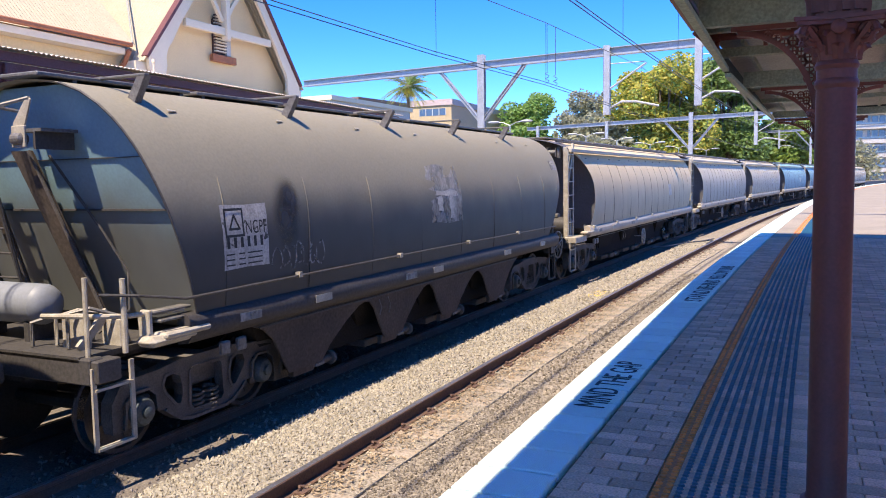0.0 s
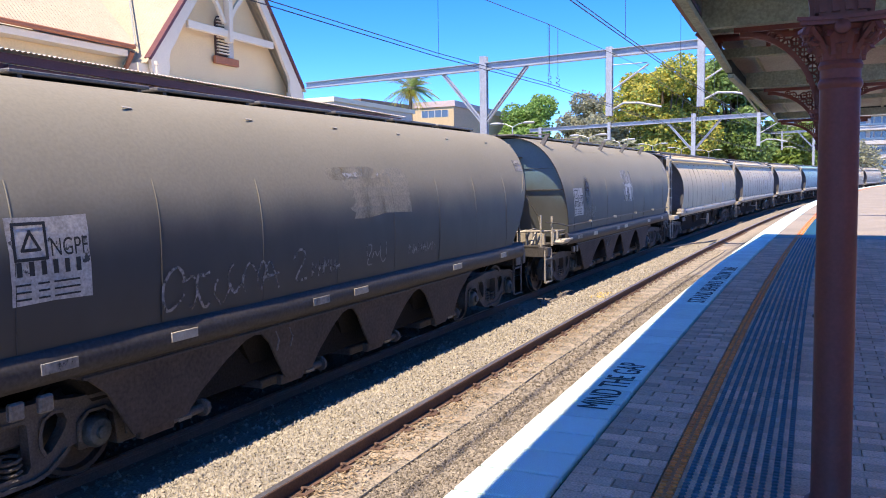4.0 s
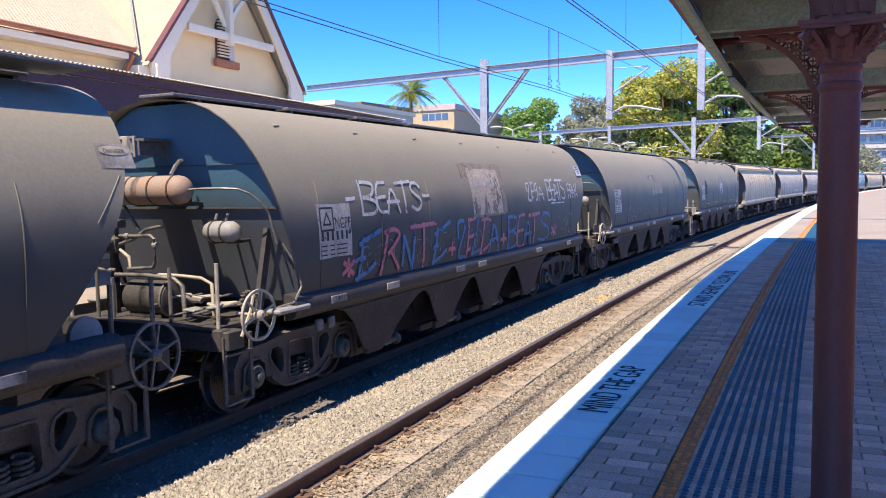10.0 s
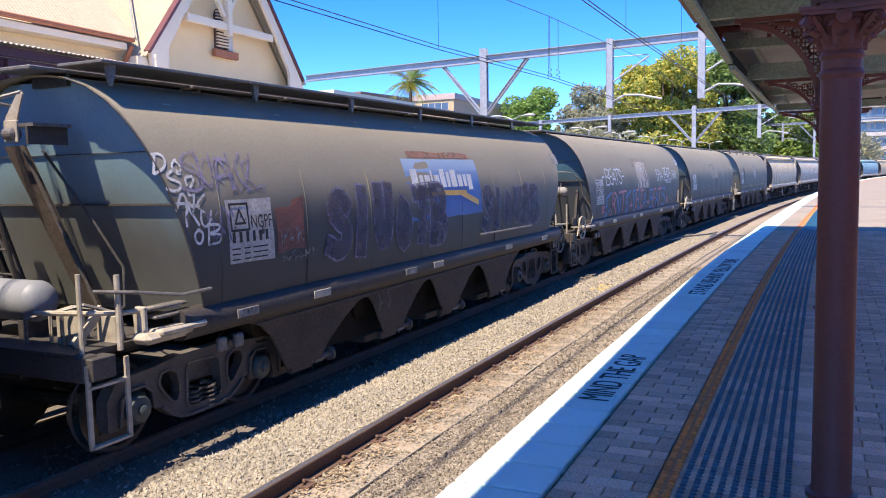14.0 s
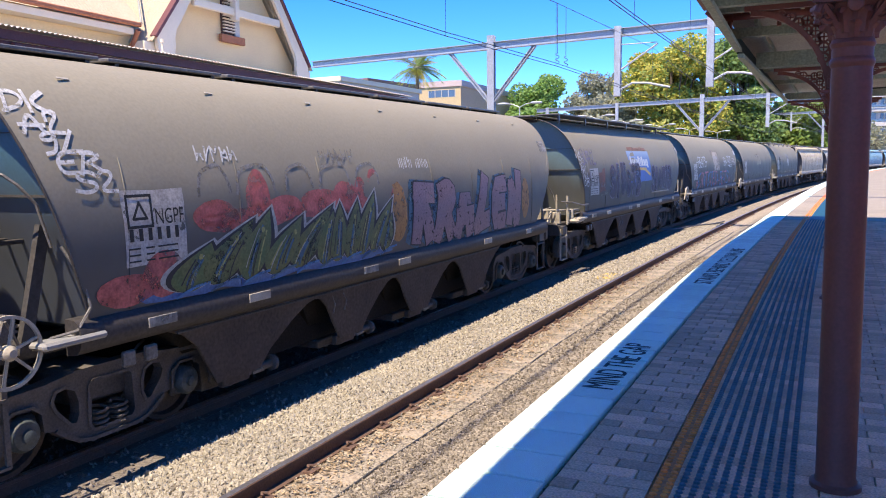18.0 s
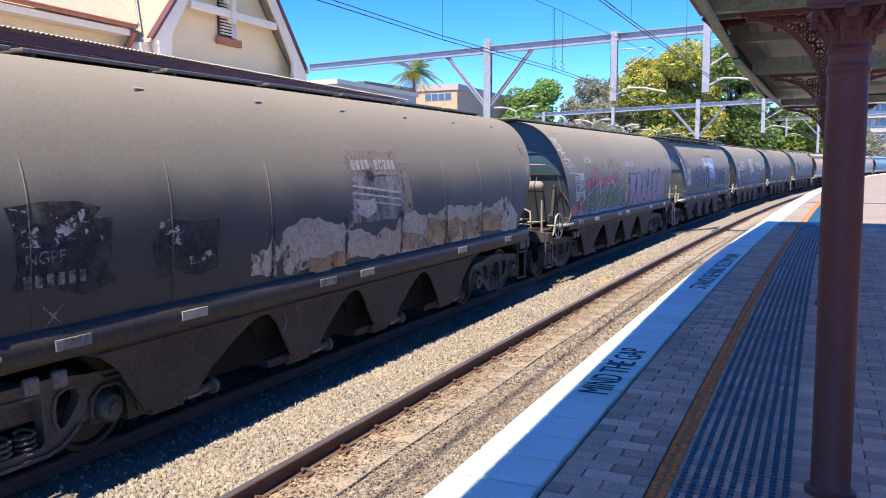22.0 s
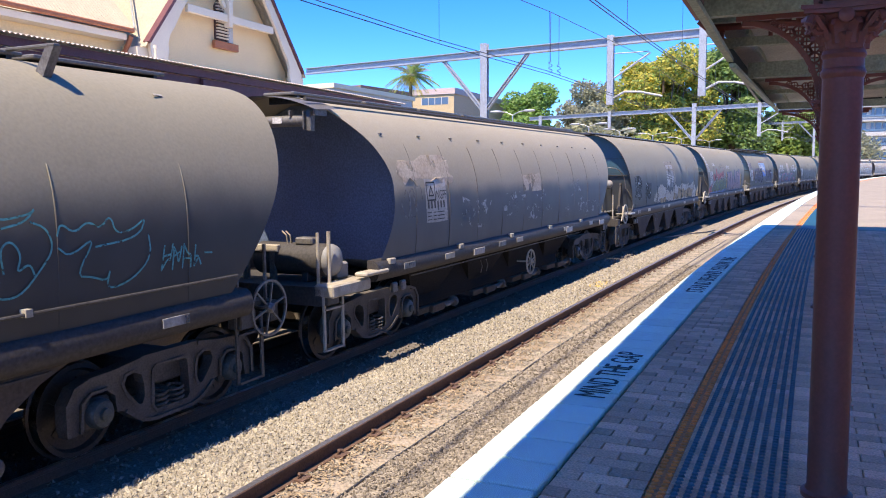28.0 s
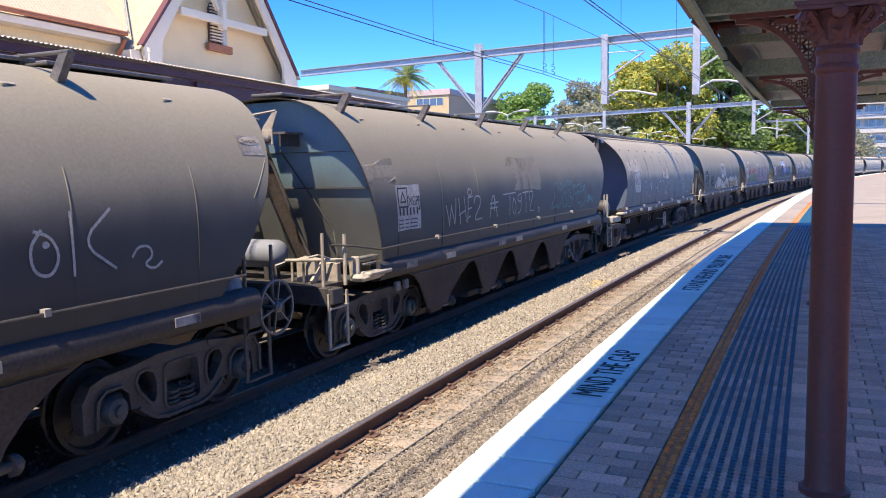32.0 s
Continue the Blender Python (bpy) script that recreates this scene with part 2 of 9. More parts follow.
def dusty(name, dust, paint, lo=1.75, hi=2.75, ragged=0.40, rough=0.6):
    """Tank paint under settled dust: the dust lies on the shoulder and roof, with a ragged, washed lower rim, and the
    paint below is streaked; its darker tone also carries the side's shade.
    """
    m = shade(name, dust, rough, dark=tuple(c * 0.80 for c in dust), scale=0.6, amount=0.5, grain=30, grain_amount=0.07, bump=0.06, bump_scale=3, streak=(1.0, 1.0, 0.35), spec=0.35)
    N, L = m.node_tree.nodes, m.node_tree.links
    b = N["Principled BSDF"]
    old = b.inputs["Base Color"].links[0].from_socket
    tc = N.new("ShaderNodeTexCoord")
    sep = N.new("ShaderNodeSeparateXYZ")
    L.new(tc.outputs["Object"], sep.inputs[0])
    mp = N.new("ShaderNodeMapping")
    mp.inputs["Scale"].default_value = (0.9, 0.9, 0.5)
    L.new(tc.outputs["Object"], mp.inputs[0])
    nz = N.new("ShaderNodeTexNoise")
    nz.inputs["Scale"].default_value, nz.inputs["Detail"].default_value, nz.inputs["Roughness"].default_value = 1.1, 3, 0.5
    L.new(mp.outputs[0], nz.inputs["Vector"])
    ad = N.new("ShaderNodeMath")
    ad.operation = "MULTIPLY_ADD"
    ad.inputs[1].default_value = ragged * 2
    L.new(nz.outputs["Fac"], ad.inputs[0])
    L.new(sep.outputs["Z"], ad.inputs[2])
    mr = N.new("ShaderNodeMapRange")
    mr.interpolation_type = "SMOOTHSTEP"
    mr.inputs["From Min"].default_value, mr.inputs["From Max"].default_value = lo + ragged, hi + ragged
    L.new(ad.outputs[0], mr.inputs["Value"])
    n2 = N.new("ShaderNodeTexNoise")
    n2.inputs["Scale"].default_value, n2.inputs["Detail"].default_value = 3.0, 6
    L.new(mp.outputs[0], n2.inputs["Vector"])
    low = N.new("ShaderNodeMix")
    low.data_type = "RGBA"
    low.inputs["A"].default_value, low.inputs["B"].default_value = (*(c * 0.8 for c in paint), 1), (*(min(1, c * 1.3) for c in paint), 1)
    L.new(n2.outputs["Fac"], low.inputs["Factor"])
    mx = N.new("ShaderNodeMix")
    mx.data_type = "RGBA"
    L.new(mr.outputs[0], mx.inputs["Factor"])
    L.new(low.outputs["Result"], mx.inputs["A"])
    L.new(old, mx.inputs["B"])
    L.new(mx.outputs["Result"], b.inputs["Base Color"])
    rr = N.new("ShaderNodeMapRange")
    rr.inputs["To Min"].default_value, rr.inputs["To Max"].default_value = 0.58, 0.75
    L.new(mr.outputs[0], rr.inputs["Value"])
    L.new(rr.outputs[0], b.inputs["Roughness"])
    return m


M = {}
# Dust above; the dark lower tone is paint with the side's shade mixed in.
M["tank"] = dusty("dusty_shaded_black_tank_paint", (0.258, 0.236, 0.176), (0.050, 0.048, 0.043), 2.0, 2.66, 0.22)
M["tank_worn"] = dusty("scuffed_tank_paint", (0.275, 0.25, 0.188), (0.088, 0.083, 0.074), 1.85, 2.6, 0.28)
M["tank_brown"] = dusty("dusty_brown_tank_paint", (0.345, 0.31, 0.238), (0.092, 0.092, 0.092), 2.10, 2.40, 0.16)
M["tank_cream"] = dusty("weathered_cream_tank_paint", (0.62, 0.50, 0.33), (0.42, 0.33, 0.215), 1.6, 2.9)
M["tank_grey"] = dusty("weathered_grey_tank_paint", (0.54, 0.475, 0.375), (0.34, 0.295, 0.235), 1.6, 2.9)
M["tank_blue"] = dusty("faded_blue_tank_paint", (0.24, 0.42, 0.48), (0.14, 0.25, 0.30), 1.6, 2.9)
# Lower tone holds soot plus the reservoirs' shade, put into the colour.
M["end_blue"] = dusty("sooty_shaded_blue_end_plate", (0.07, 0.19, 0.26), (0.065, 0.076, 0.09), 2.05, 2.75, 0.3)
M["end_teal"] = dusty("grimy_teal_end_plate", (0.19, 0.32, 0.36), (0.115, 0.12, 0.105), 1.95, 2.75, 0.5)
M["end_dark"] = shade("sooty_end_plate", (0.12, 0.12, 0.13), 0.6, dark=(0.08, 0.08, 0.088), scale=1.5, amount=0.8)
M["end_navy"] = shade("navy_end_plate", (0.125, 0.17, 0.25), 0.6, dark=(0.09, 0.12, 0.175), scale=1.2, amount=0.7)
M["sill"] = shade("glossy_sooty_sill", (0.042, 0.040, 0.042), 0.6, dark=(0.062, 0.054, 0.048), scale=1.5, amount=0.7, grain=30, bump=0.1, spec=0.22)
M["soot"] = shade("soft_soot_smear", (0.035, 0.033, 0.035), 0.6, scale=2, bump=0, worn=(0.3, 0.30, 1.6, 0.6))
M["peel"] = shade("peeling_lavender_grey_paint", (0.50, 0.435, 0.35), 0.7, dark=(0.34, 0.265, 0.19), scale=2.2, amount=0.9, grain=25, bump=0, worn=(0.22, 0.03, 2.4, 0.6))
M["sign_tan"] = shade("tan_weathered_frame", (0.30, 0.245, 0.18), 0.7, dark=(0.17, 0.14, 0.11), scale=4, amount=0.9, bump=0, worn=(0.3, 0.03, 6, 0.5))
M["frame"] = shade("sooty_underframe_steel", (0.055, 0.053, 0.052), 0.55, dark=(0.08, 0.07, 0.06), scale=2.5, amount=0.6, grain=30, bump=0.2, spec=0.3)
M["hopper"] = shade("rusty_hopper_chute", (0.105, 0.082, 0.063), 0.8, dark=(0.055, 0.046, 0.040), scale=2.0, amount=0.8, grain=25, spec=0.15)
M["bogie"] = shade("dusty_cast_bogie", (0.125, 0.11, 0.096), 0.75, dark=(0.055, 0.05, 0.046), scale=5, amount=0.7, grain=50, bump=0.3)
M["cap"] = shade("oily_grey_green_bearing_cap", (0.08, 0.105, 0.105), 0.5, dark=(0.05, 0.056, 0.055), scale=9, amount=0.8)
M["wheel"] = shade("worn_wheel_steel", (0.09, 0.08, 0.075), 0.5, 0.5, dark=(0.05, 0.04, 0.035), scale=5)
M["tread"] = shade("bright_wheel_tread", (0.55, 0.53, 0.5), 0.25, 1.0, dark=(0.4, 0.38, 0.36), scale=6)
M["white"] = shade("grimy_white_paint", (0.46, 0.415, 0.33), 0.6, dark=(0.23, 0.20, 0.155), scale=7, amount=0.8, grain=60, grain_amount=0.12, bump=0.08)
M["panel"] = shade("dirty_white_number_panel", (0.52, 0.48, 0.43), 0.6, dark=(0.28, 0.26, 0.23), scale=4, amount=0.9, grain=40, bump=0, worn=(0.12, 0.02, 9, 0.7))
M["faded"] = shade("faded_pale_patch", (0.34, 0.325, 0.295), 0.65, dark=(0.19, 0.18, 0.165), scale=3, amount=0.9, grain=25, bump=0, worn=(0.24, 0.12, 3, 0.4))
M["flake"] = shade("flecked_remains_of_white_paint", (0.42, 0.41, 0.39), 0.65, dark=(0.2, 0.2, 0.195), scale=7, amount=0.9, bump=0, worn=(0.68, 0.02, 7, 1.2))
M["old_panel"] = shade("sooty_old_number_panel", (0.016, 0.017, 0.019), 0.65, dark=(0.028, 0.028, 0.028), scale=4, amount=0.8, bump=0, worn=(0.42, 0.10, 4, 1.0))
M["stain"] = shade("orange_brown_stain", (0.46, 0.30, 0.145), 0.75, dark=(0.30, 0.20, 0.11), scale=3, amount=0.9, bump=0, worn=(0.42, 0.08, 3.0, 0.7))
M["pipe"] = shade("galvanised_pipe", (0.20, 0.19, 0.175), 0.5, 0.3, dark=(0.10, 0.095, 0.09), scale=12, amount=0.8)
M["reservoir"] = shade("pale_blue_grey_reservoir", (0.23, 0.255, 0.29), 0.5, dark=(0.17, 0.175, 0.18), scale=2.5, amount=0.7, grain_amount=0.07, bump=0.05)
M["cylinder"] = shade("dusty_air_reservoir", (0.30, 0.275, 0.24), 0.6, dark=(0.17, 0.20, 0.225), scale=3, amount=0.9, grain_amount=0.08, bump=0.05)
M["rusty_tank"] = shade("rusted_air_reservoir", (0.34, 0.19, 0.12), 0.7, dark=(0.24, 0.235, 0.20), scale=5, amount=0.8, grain_amount=0.1, bump=0.1)
# Near black that stands for deep shade under the hoppers.
M["deep_shade"] = shade("shade_black", (0.03, 0.028, 0.026), 0.9, bump=0, amount=0.3, spec=0.05)
M["black"] = shade("black_lettering", (0.02, 0.02, 0.02), 0.6, bump=0, amount=0.2)
M["ink_white"] = shade("white_spray_paint", (0.62, 0.62, 0.60), 0.6, dark=(0.35, 0.35, 0.34), scale=8, amount=0.7, bump=0, worn=(0.18, 0.08, 12, 1.0))
M["ink_faint"] = shade("thin_grey_spray_paint", (0.27, 0.26, 0.245), 0.65, dark=(0.14, 0.135, 0.13), scale=6, amount=0.9, bump=0, worn=(0.40, 0.10, 14, 1.0))
M["ink_pink"] = shade("pink_spray_paint", (0.62, 0.17, 0.22), 0.6, dark=(0.40, 0.12, 0.15), scale=6, amount=0.8, bump=0, worn=(0.18, 0.08, 12, 1.0))
M["ink_blue"] = shade("blue_spray_paint", (0.05, 0.20, 0.42), 0.6, dark=(0.04, 0.13, 0.27), scale=6, amount=0.8, bump=0, worn=(0.18, 0.08, 12, 1.0))
M["ink_teal"] = shade("teal_spray_paint", (0.075, 0.34, 0.34), 0.6, dark=(0.05, 0.21, 0.21), scale=6, amount=0.8, bump=0, worn=(0.18, 0.08, 12, 1.0))
M["ink_purple"] = shade("faded_purple_spray_paint", (0.075, 0.068, 0.098), 0.65, dark=(0.055, 0.051, 0.068), scale=5, amount=0.8, bump=0, worn=(0.22, 0.30, 1.5, 0.6))
M["ink_mauve"] = shade("mauve_spray_paint", (0.215, 0.145, 0.185), 0.6, dark=(0.27, 0.15, 0.145), scale=1.2, amount=0.9, bump=0, worn=(0.1, 0.06, 10, 1.0))
M["ink_dark"] = shade("black_spray_paint", (0.025, 0.024, 0.03), 0.6, bump=0)
M["ink_lilac"] = shade("lilac_spray_paint", (0.25, 0.225, 0.32), 0.65, dark=(0.18, 0.16, 0.235), scale=3, amount=0.8, bump=0, worn=(0.34, 0.20, 5, 1.0))
M["ink_red"] = shade("red_spray_paint", (0.50, 0.13, 0.12), 0.6, dark=(0.33, 0.08, 0.07), scale=3, amount=0.8, bump=0, worn=(0.3, 0.16, 4, 1.0))
M["ink_green"] = shade("olive_spray_paint", (0.14, 0.15, 0.05), 0.6, dark=(0.05, 0.09, 0.05), scale=4, amount=0.8, bump=0, worn=(0.18, 0.08, 12, 1.0))
M["ink_lime"] = shade("yellow_green_spray_paint", (0.38, 0.36, 0.12), 0.6, dark=(0.20, 0.22, 0.08), scale=5, amount=0.8, bump=0, worn=(0.2, 0.12, 10, 1.0))
M["ink_sea"] = shade("sea_blue_spray_paint", (0.05, 0.14, 0.20), 0.6, dark=(0.03, 0.08, 0.14), scale=4, amount=0.9, bump=0, worn=(0.25, 0.14, 5, 1.0))
M["ink_leaf"] = shade("leaf_green_spray_paint", (0.065, 0.125, 0.05), 0.6, dark=(0.17, 0.155, 0.055), scale=3, amount=0.9, bump=0)
M["ink_orange"] = shade("orange_spray_paint", (0.42, 0.20, 0.05), 0.6, dark=(0.22, 0.11, 0.04), scale=5, amount=0.8, bump=0, worn=(0.18, 0.08, 12, 1.0))
M["sign_blue"] = shade("blue_logo_panel", (0.05, 0.14, 0.36), 0.5, dark=(0.08, 0.15, 0.25), scale=3, amount=0.8, bump=0)
# Blue panel that grows paler towards its top.
M["sign_pale_top"] = dusty("pale_topped_blue_panel", (0.32, 0.43, 0.55), (0.045, 0.13, 0.36), 2.32, 2.92, 0.12, 0.5)
M["sign_white"] = shade("white_enamel_plate", (0.62, 0.61, 0.58), 0.5, dark=(0.45, 0.44, 0.41), scale=8, amount=0.5, bump=0)
M["rust_band"] = shade("orange_brown_band", (0.27, 0.135, 0.085), 0.7, dark=(0.20, 0.12, 0.09), scale=4, amount=0.8, bump=0, worn=(0.25, 0.06, 5, 1.0))
M["dust_smear"] = shade("settled_pale_dust", (0.27, 0.245, 0.185), 0.75, dark=(0.22, 0.20, 0.155), scale=2, amount=0.7, bump=0, worn=(0.16, 0.16, 2.0, 0.5))
M["ink_chalk"] = shade("thin_white_outline_paint", (0.44, 0.44, 0.40), 0.6, dark=(0.27, 0.27, 0.25), scale=8, amount=0.8, bump=0)
M["sign_gold"] = shade("golden_logo_swoosh", (0.60, 0.34, 0.04), 0.5, bump=0)
M["rust_patch"] = shade("rusty_red_patch", (0.23, 0.08, 0.05), 0.7, dark=(0.11, 0.06, 0.05), scale=4, amount=0.9, bump=0)

M["ballast"] = shade("crushed_stone", (0.345, 0.31, 0.24), 0.9, dark=(0.25, 0.232, 0.195), scale=1.2, amount=0.7, grain=60, island=0.2, bump=0.3)
M["ballast_bed"] = shade("ballast_bed", (0.30, 0.26, 0.205), 0.95, dark=(0.17, 0.15, 0.125), scale=6, amount=0.8, grain=38, grain_amount=0.55, bump=1.0, bump_scale=30)
M["ballast_dark"] = shade("greasy_dark_ballast", (0.20, 0.18, 0.155), 0.9, dark=(0.25, 0.21, 0.16), scale=2.2, amount=0.8, grain=60, grain_amount=0.4, island=0.4, bump=0.6, bump_scale=40)
# Oily stone with the train's shade put into its colour.
M["ballast_oily_shaded"] = shade("oily_shaded_ballast", (0.19, 0.165, 0.14), 0.9, dark=(0.14, 0.12, 0.10), scale=3, amount=0.8, grain=40, grain_amount=0.4, island=0.4, bump=0.8, bump_scale=35)
M["rail_side"] = shade("rusty_rail", (0.15, 0.085, 0.06), 0.75, dark=(0.09, 0.058, 0.045), scale=6, amount=0.8, grain=50)
M["rail_top"] = shade("polished_rail_head", (0.62, 0.61, 0.62), 0.38, 0.9, dark=(0.40, 0.35, 0.33), scale=5, amount=0.7, bump=0)
M["sleeper"] = shade("weathered_timber_sleeper", (0.38, 0.32, 0.25), 0.9, dark=(0.27, 0.225, 0.175), scale=5, amount=0.9, grain=30, streak=(1, 6, 6), bump=0.6)
M["straw"] = shade("dry_leaf_litter", (0.36, 0.27, 0.17), 0.95, dark=(0.22, 0.155, 0.10), scale=5, island=0.4, bump=0)
M["coping"] = shade("white_painted_coping", (0.66, 0.87, 0.77), 0.75, dark=(0.54, 0.72, 0.64), scale=6, amount=0.4, grain=220, grain_amount=0.28, bump=0.6, bump_scale=160, objrand=0.07)
M["paver"] = shade("brown_clay_paver", (0.82, 0.46, 0.30), 0.85, dark=(0.68, 0.37, 0.25), scale=4, amount=0.8, grain=90, objrand=0.25, island=0.22, bump=0.3)
M["joint"] = shade("dirty_sand_joint", (0.09, 0.075, 0.07), 0.95, grain=80)
M["far_paving"] = shade("worn_asphalt_platform", (0.34, 0.29, 0.23), 0.9, dark=(0.22, 0.20, 0.17), scale=0.8, amount=0.8, grain=60, grain_amount=0.2)
M["stud_strip"] = shade("worn_tan_strip", (0.66, 0.19, 0.06), 0.75, dark=(0.46, 0.14, 0.055), scale=6, grain=60)
M["stud_blue"] = shade("blue_tactile_stud", (0.012, 0.085, 0.115), 0.5, dark=(0.014, 0.075, 0.10), scale=8, island=0.2, bump=0)
M["stud_yellow"] = shade("yellow_tactile_stud", (0.95, 0.22, 0.03), 0.6, dark=(0.70, 0.18, 0.03), scale=8, island=0.2, bump=0)
M["iron_red"] = shade("maroon_painted_iron", (0.175, 0.050, 0.034), 0.5, dark=(0.11, 0.035, 0.026), scale=5, amount=0.6, grain=60, grain_amount=0.12, bump=0.1)
M["green_wood"] = shade("green_painted_timber", (0.30, 0.36, 0.275), 0.6, dark=(0.165, 0.205, 0.155), scale=3, amount=0.6, grain=30)
M["fascia_dark"] = shade("dark_green_fascia_paint", (0.05, 0.066, 0.062), 0.7, dark=(0.035, 0.047, 0.045), scale=3, amount=0.6, grain=30, spec=0.1)
M["soffit"] = shade("grey_corrugated_soffit", (0.37, 0.385, 0.335), 0.6, dark=(0.22, 0.235, 0.20), scale=2, amount=0.6)
M["roof_sheet"] = shade("cream_corrugated_roof", (0.46, 0.385, 0.27), 0.7, dark=(0.36, 0.295, 0.20), scale=2, amount=0.5, grain=20, grain_amount=0.08)
M["awning_sheet"] = shade("sun_bleached_galvanised_sheet", (0.66, 0.62, 0.57), 0.6, dark=(0.55, 0.50, 0.46), scale=2, amount=0.5, grain=20, grain_amount=0.06)
M["wall_ochre"] = shade("ochre_rendered_wall", (0.86, 0.63, 0.34), 0.85, dark=(0.74, 0.51, 0.28), scale=1.2, amount=0.6, grain=30, grain_amount=0.06, bump=0.1)
M["trim_cream"] = shade("cream_painted_trim", (0.80, 0.67, 0.48), 0.6, dark=(0.70, 0.57, 0.40), scale=2, amount=0.5, grain_amount=0.06, bump=0.04)
M["trim_maroon"] = shade("maroon_painted_trim", (0.17, 0.060, 0.056), 0.55, dark=(0.10, 0.035, 0.033), scale=3, amount=0.6)
M["trim_brick"] = shade("terracotta_sill", (0.42, 0.15, 0.07), 0.7, scale=6)
M["steel"] = shade("galvanised_gantry_steel", (0.42, 0.44, 0.46), 0.5, 0.35, dark=(0.28, 0.30, 0.32), scale=4, amount=0.6, grain=40)
M["wire"] = shade("overhead_wire", (0.11, 0.115, 0.125), 0.5, 0.6, bump=0)
M["lamp_head"] = shade("pale_lamp_housing", (0.44, 0.46, 0.48), 0.4, bump=0)
M["bark"] = shade("grey_bark", (0.12, 0.095, 0.07), 0.9, scale=4)
M["leaf_green"] = shade("green_leaves", (0.26, 0.36, 0.09), 0.6, dark=(0.17, 0.25, 0.06), scale=0.5, island=0.32, bump=0, grain_amount=0.1)
M["leaf_deep"] = shade("deep_green_leaves", (0.22, 0.33, 0.10), 0.6, dark=(0.14, 0.22, 0.07), scale=0.5, island=0.32, bump=0, grain_amount=0.1)
M["leaf_olive"] = shade("olive_grey_leaves", (0.36, 0.37, 0.25), 0.65, dark=(0.25, 0.26, 0.18), scale=0.5, island=0.32, bump=0, grain_amount=0.1)
M["leaf_yellow"] = shade("yellow_blossom_and_leaves", (0.68, 0.58, 0.12), 0.6, dark=(0.45, 0.44, 0.11), scale=0.7, amount=0.9, island=0.32, bump=0, grain_amount=0.1)
M["leaf_bright"] = shade("bright_green_leaves", (0.26, 0.42, 0.12), 0.6, dark=(0.17, 0.29, 0.09), scale=0.5, island=0.32, bump=0, grain_amount=0.1)
M["brick_far"] = shade("brown_brick_wall", (0.66, 0.44, 0.29), 0.85, dark=(0.55, 0.36, 0.23), scale=2, grain=10)
M["brick_cream"] = shade("cream_brick_wall", (0.56, 0.43, 0.25), 0.85, dark=(0.46, 0.34, 0.20), scale=2)
M["concrete"] = shade("pale_concrete", (0.52, 0.50, 0.47), 0.8, dark=(0.40, 0.38, 0.36), scale=0.6, amount=0.5)
M["glass_far"] = shade("blue_tinted_glass", (0.06, 0.10, 0.15), 0.12, dark=(0.10, 0.15, 0.21), scale=0.4, spec=0.8, bump=0)
M["parapet_pink"] = shade("faded_pink_render", (0.55, 0.44, 0.42), 0.85, dark=(0.45, 0.37, 0.36), scale=1)
M["tile_roof"] = shade("terracotta_tile_roof", (0.27, 0.17, 0.12), 0.85, dark=(0.2, 0.13, 0.1), scale=2)
M["earth"] = shade("dry_earth_and_grass", (0.16, 0.14, 0.08), 0.95, dark=(0.08, 0.10, 0.04), scale=0.4, amount=0.8, grain=5)
M["louvre"] = shade("brown_louvre", (0.10, 0.05, 0.04), 0.7, bump=0)
M["marker"] = shade("yellow_marker_paint", (0.55, 0.40, 0.14), 0.7, bump=0)


def feathered(m):
    """A smear that thins out towards its rim."""
    N, L = m.node_tree.nodes, m.node_tree.links
    b = N["Principled BSDF"]
    old = b.inputs["Alpha"].links[0].from_socket
    tc, mp, gr, mu = N.new("ShaderNodeTexCoord"), N.new("ShaderNodeMapping"), N.new("ShaderNodeTexGradient"), N.new("ShaderNodeMath")
    mp.inputs["Scale"].default_value, mp.inputs["Location"].default_value = (2, 0, 2), (-1, 0, -1)
    gr.gradient_type, mu.operation, mu.use_clamp = "QUADRATIC_SPHERE", "MULTIPLY", True
    L.new(tc.outputs["Generated"], mp.inputs[0])
    L.new(mp.outputs[0], gr.inputs[0])
    L.new(gr.outputs["Fac"], mu.inputs[0])
    add = N.new("ShaderNodeMath")
    add.operation = "ADD"
    add.inputs[1].default_value = 0.9
    L.new(old, add.inputs[0])
    L.new(add.outputs[0], mu.inputs[1])
    L.new(mu.outputs[0], b.inputs["Alpha"])


feathered(M["soot"])


def lit_through(m, share=0.45):
    """Thin leaves let some of the light through."""
    N, L = m.node_tree.nodes, m.node_tree.links
    b, out = N["Principled BSDF"], N["Material Output"]
    t = N.new("ShaderNodeBsdfTranslucent")
    L.new(b.inputs["Base Color"].links[0].from_socket, t.inputs["Color"])
    mx = N.new("ShaderNodeMixShader")
    mx.inputs[0].default_value = share
    L.new(b.outputs[0], mx.inputs[1])
    L.new(t.outputs[0], mx.inputs[2])
    L.new(mx.outputs[0], out.inputs["Surface"])


for leaf in ("leaf_green", "leaf_deep", "leaf_olive", "leaf_yellow", "leaf_bright"):
    lit_through(M[leaf])

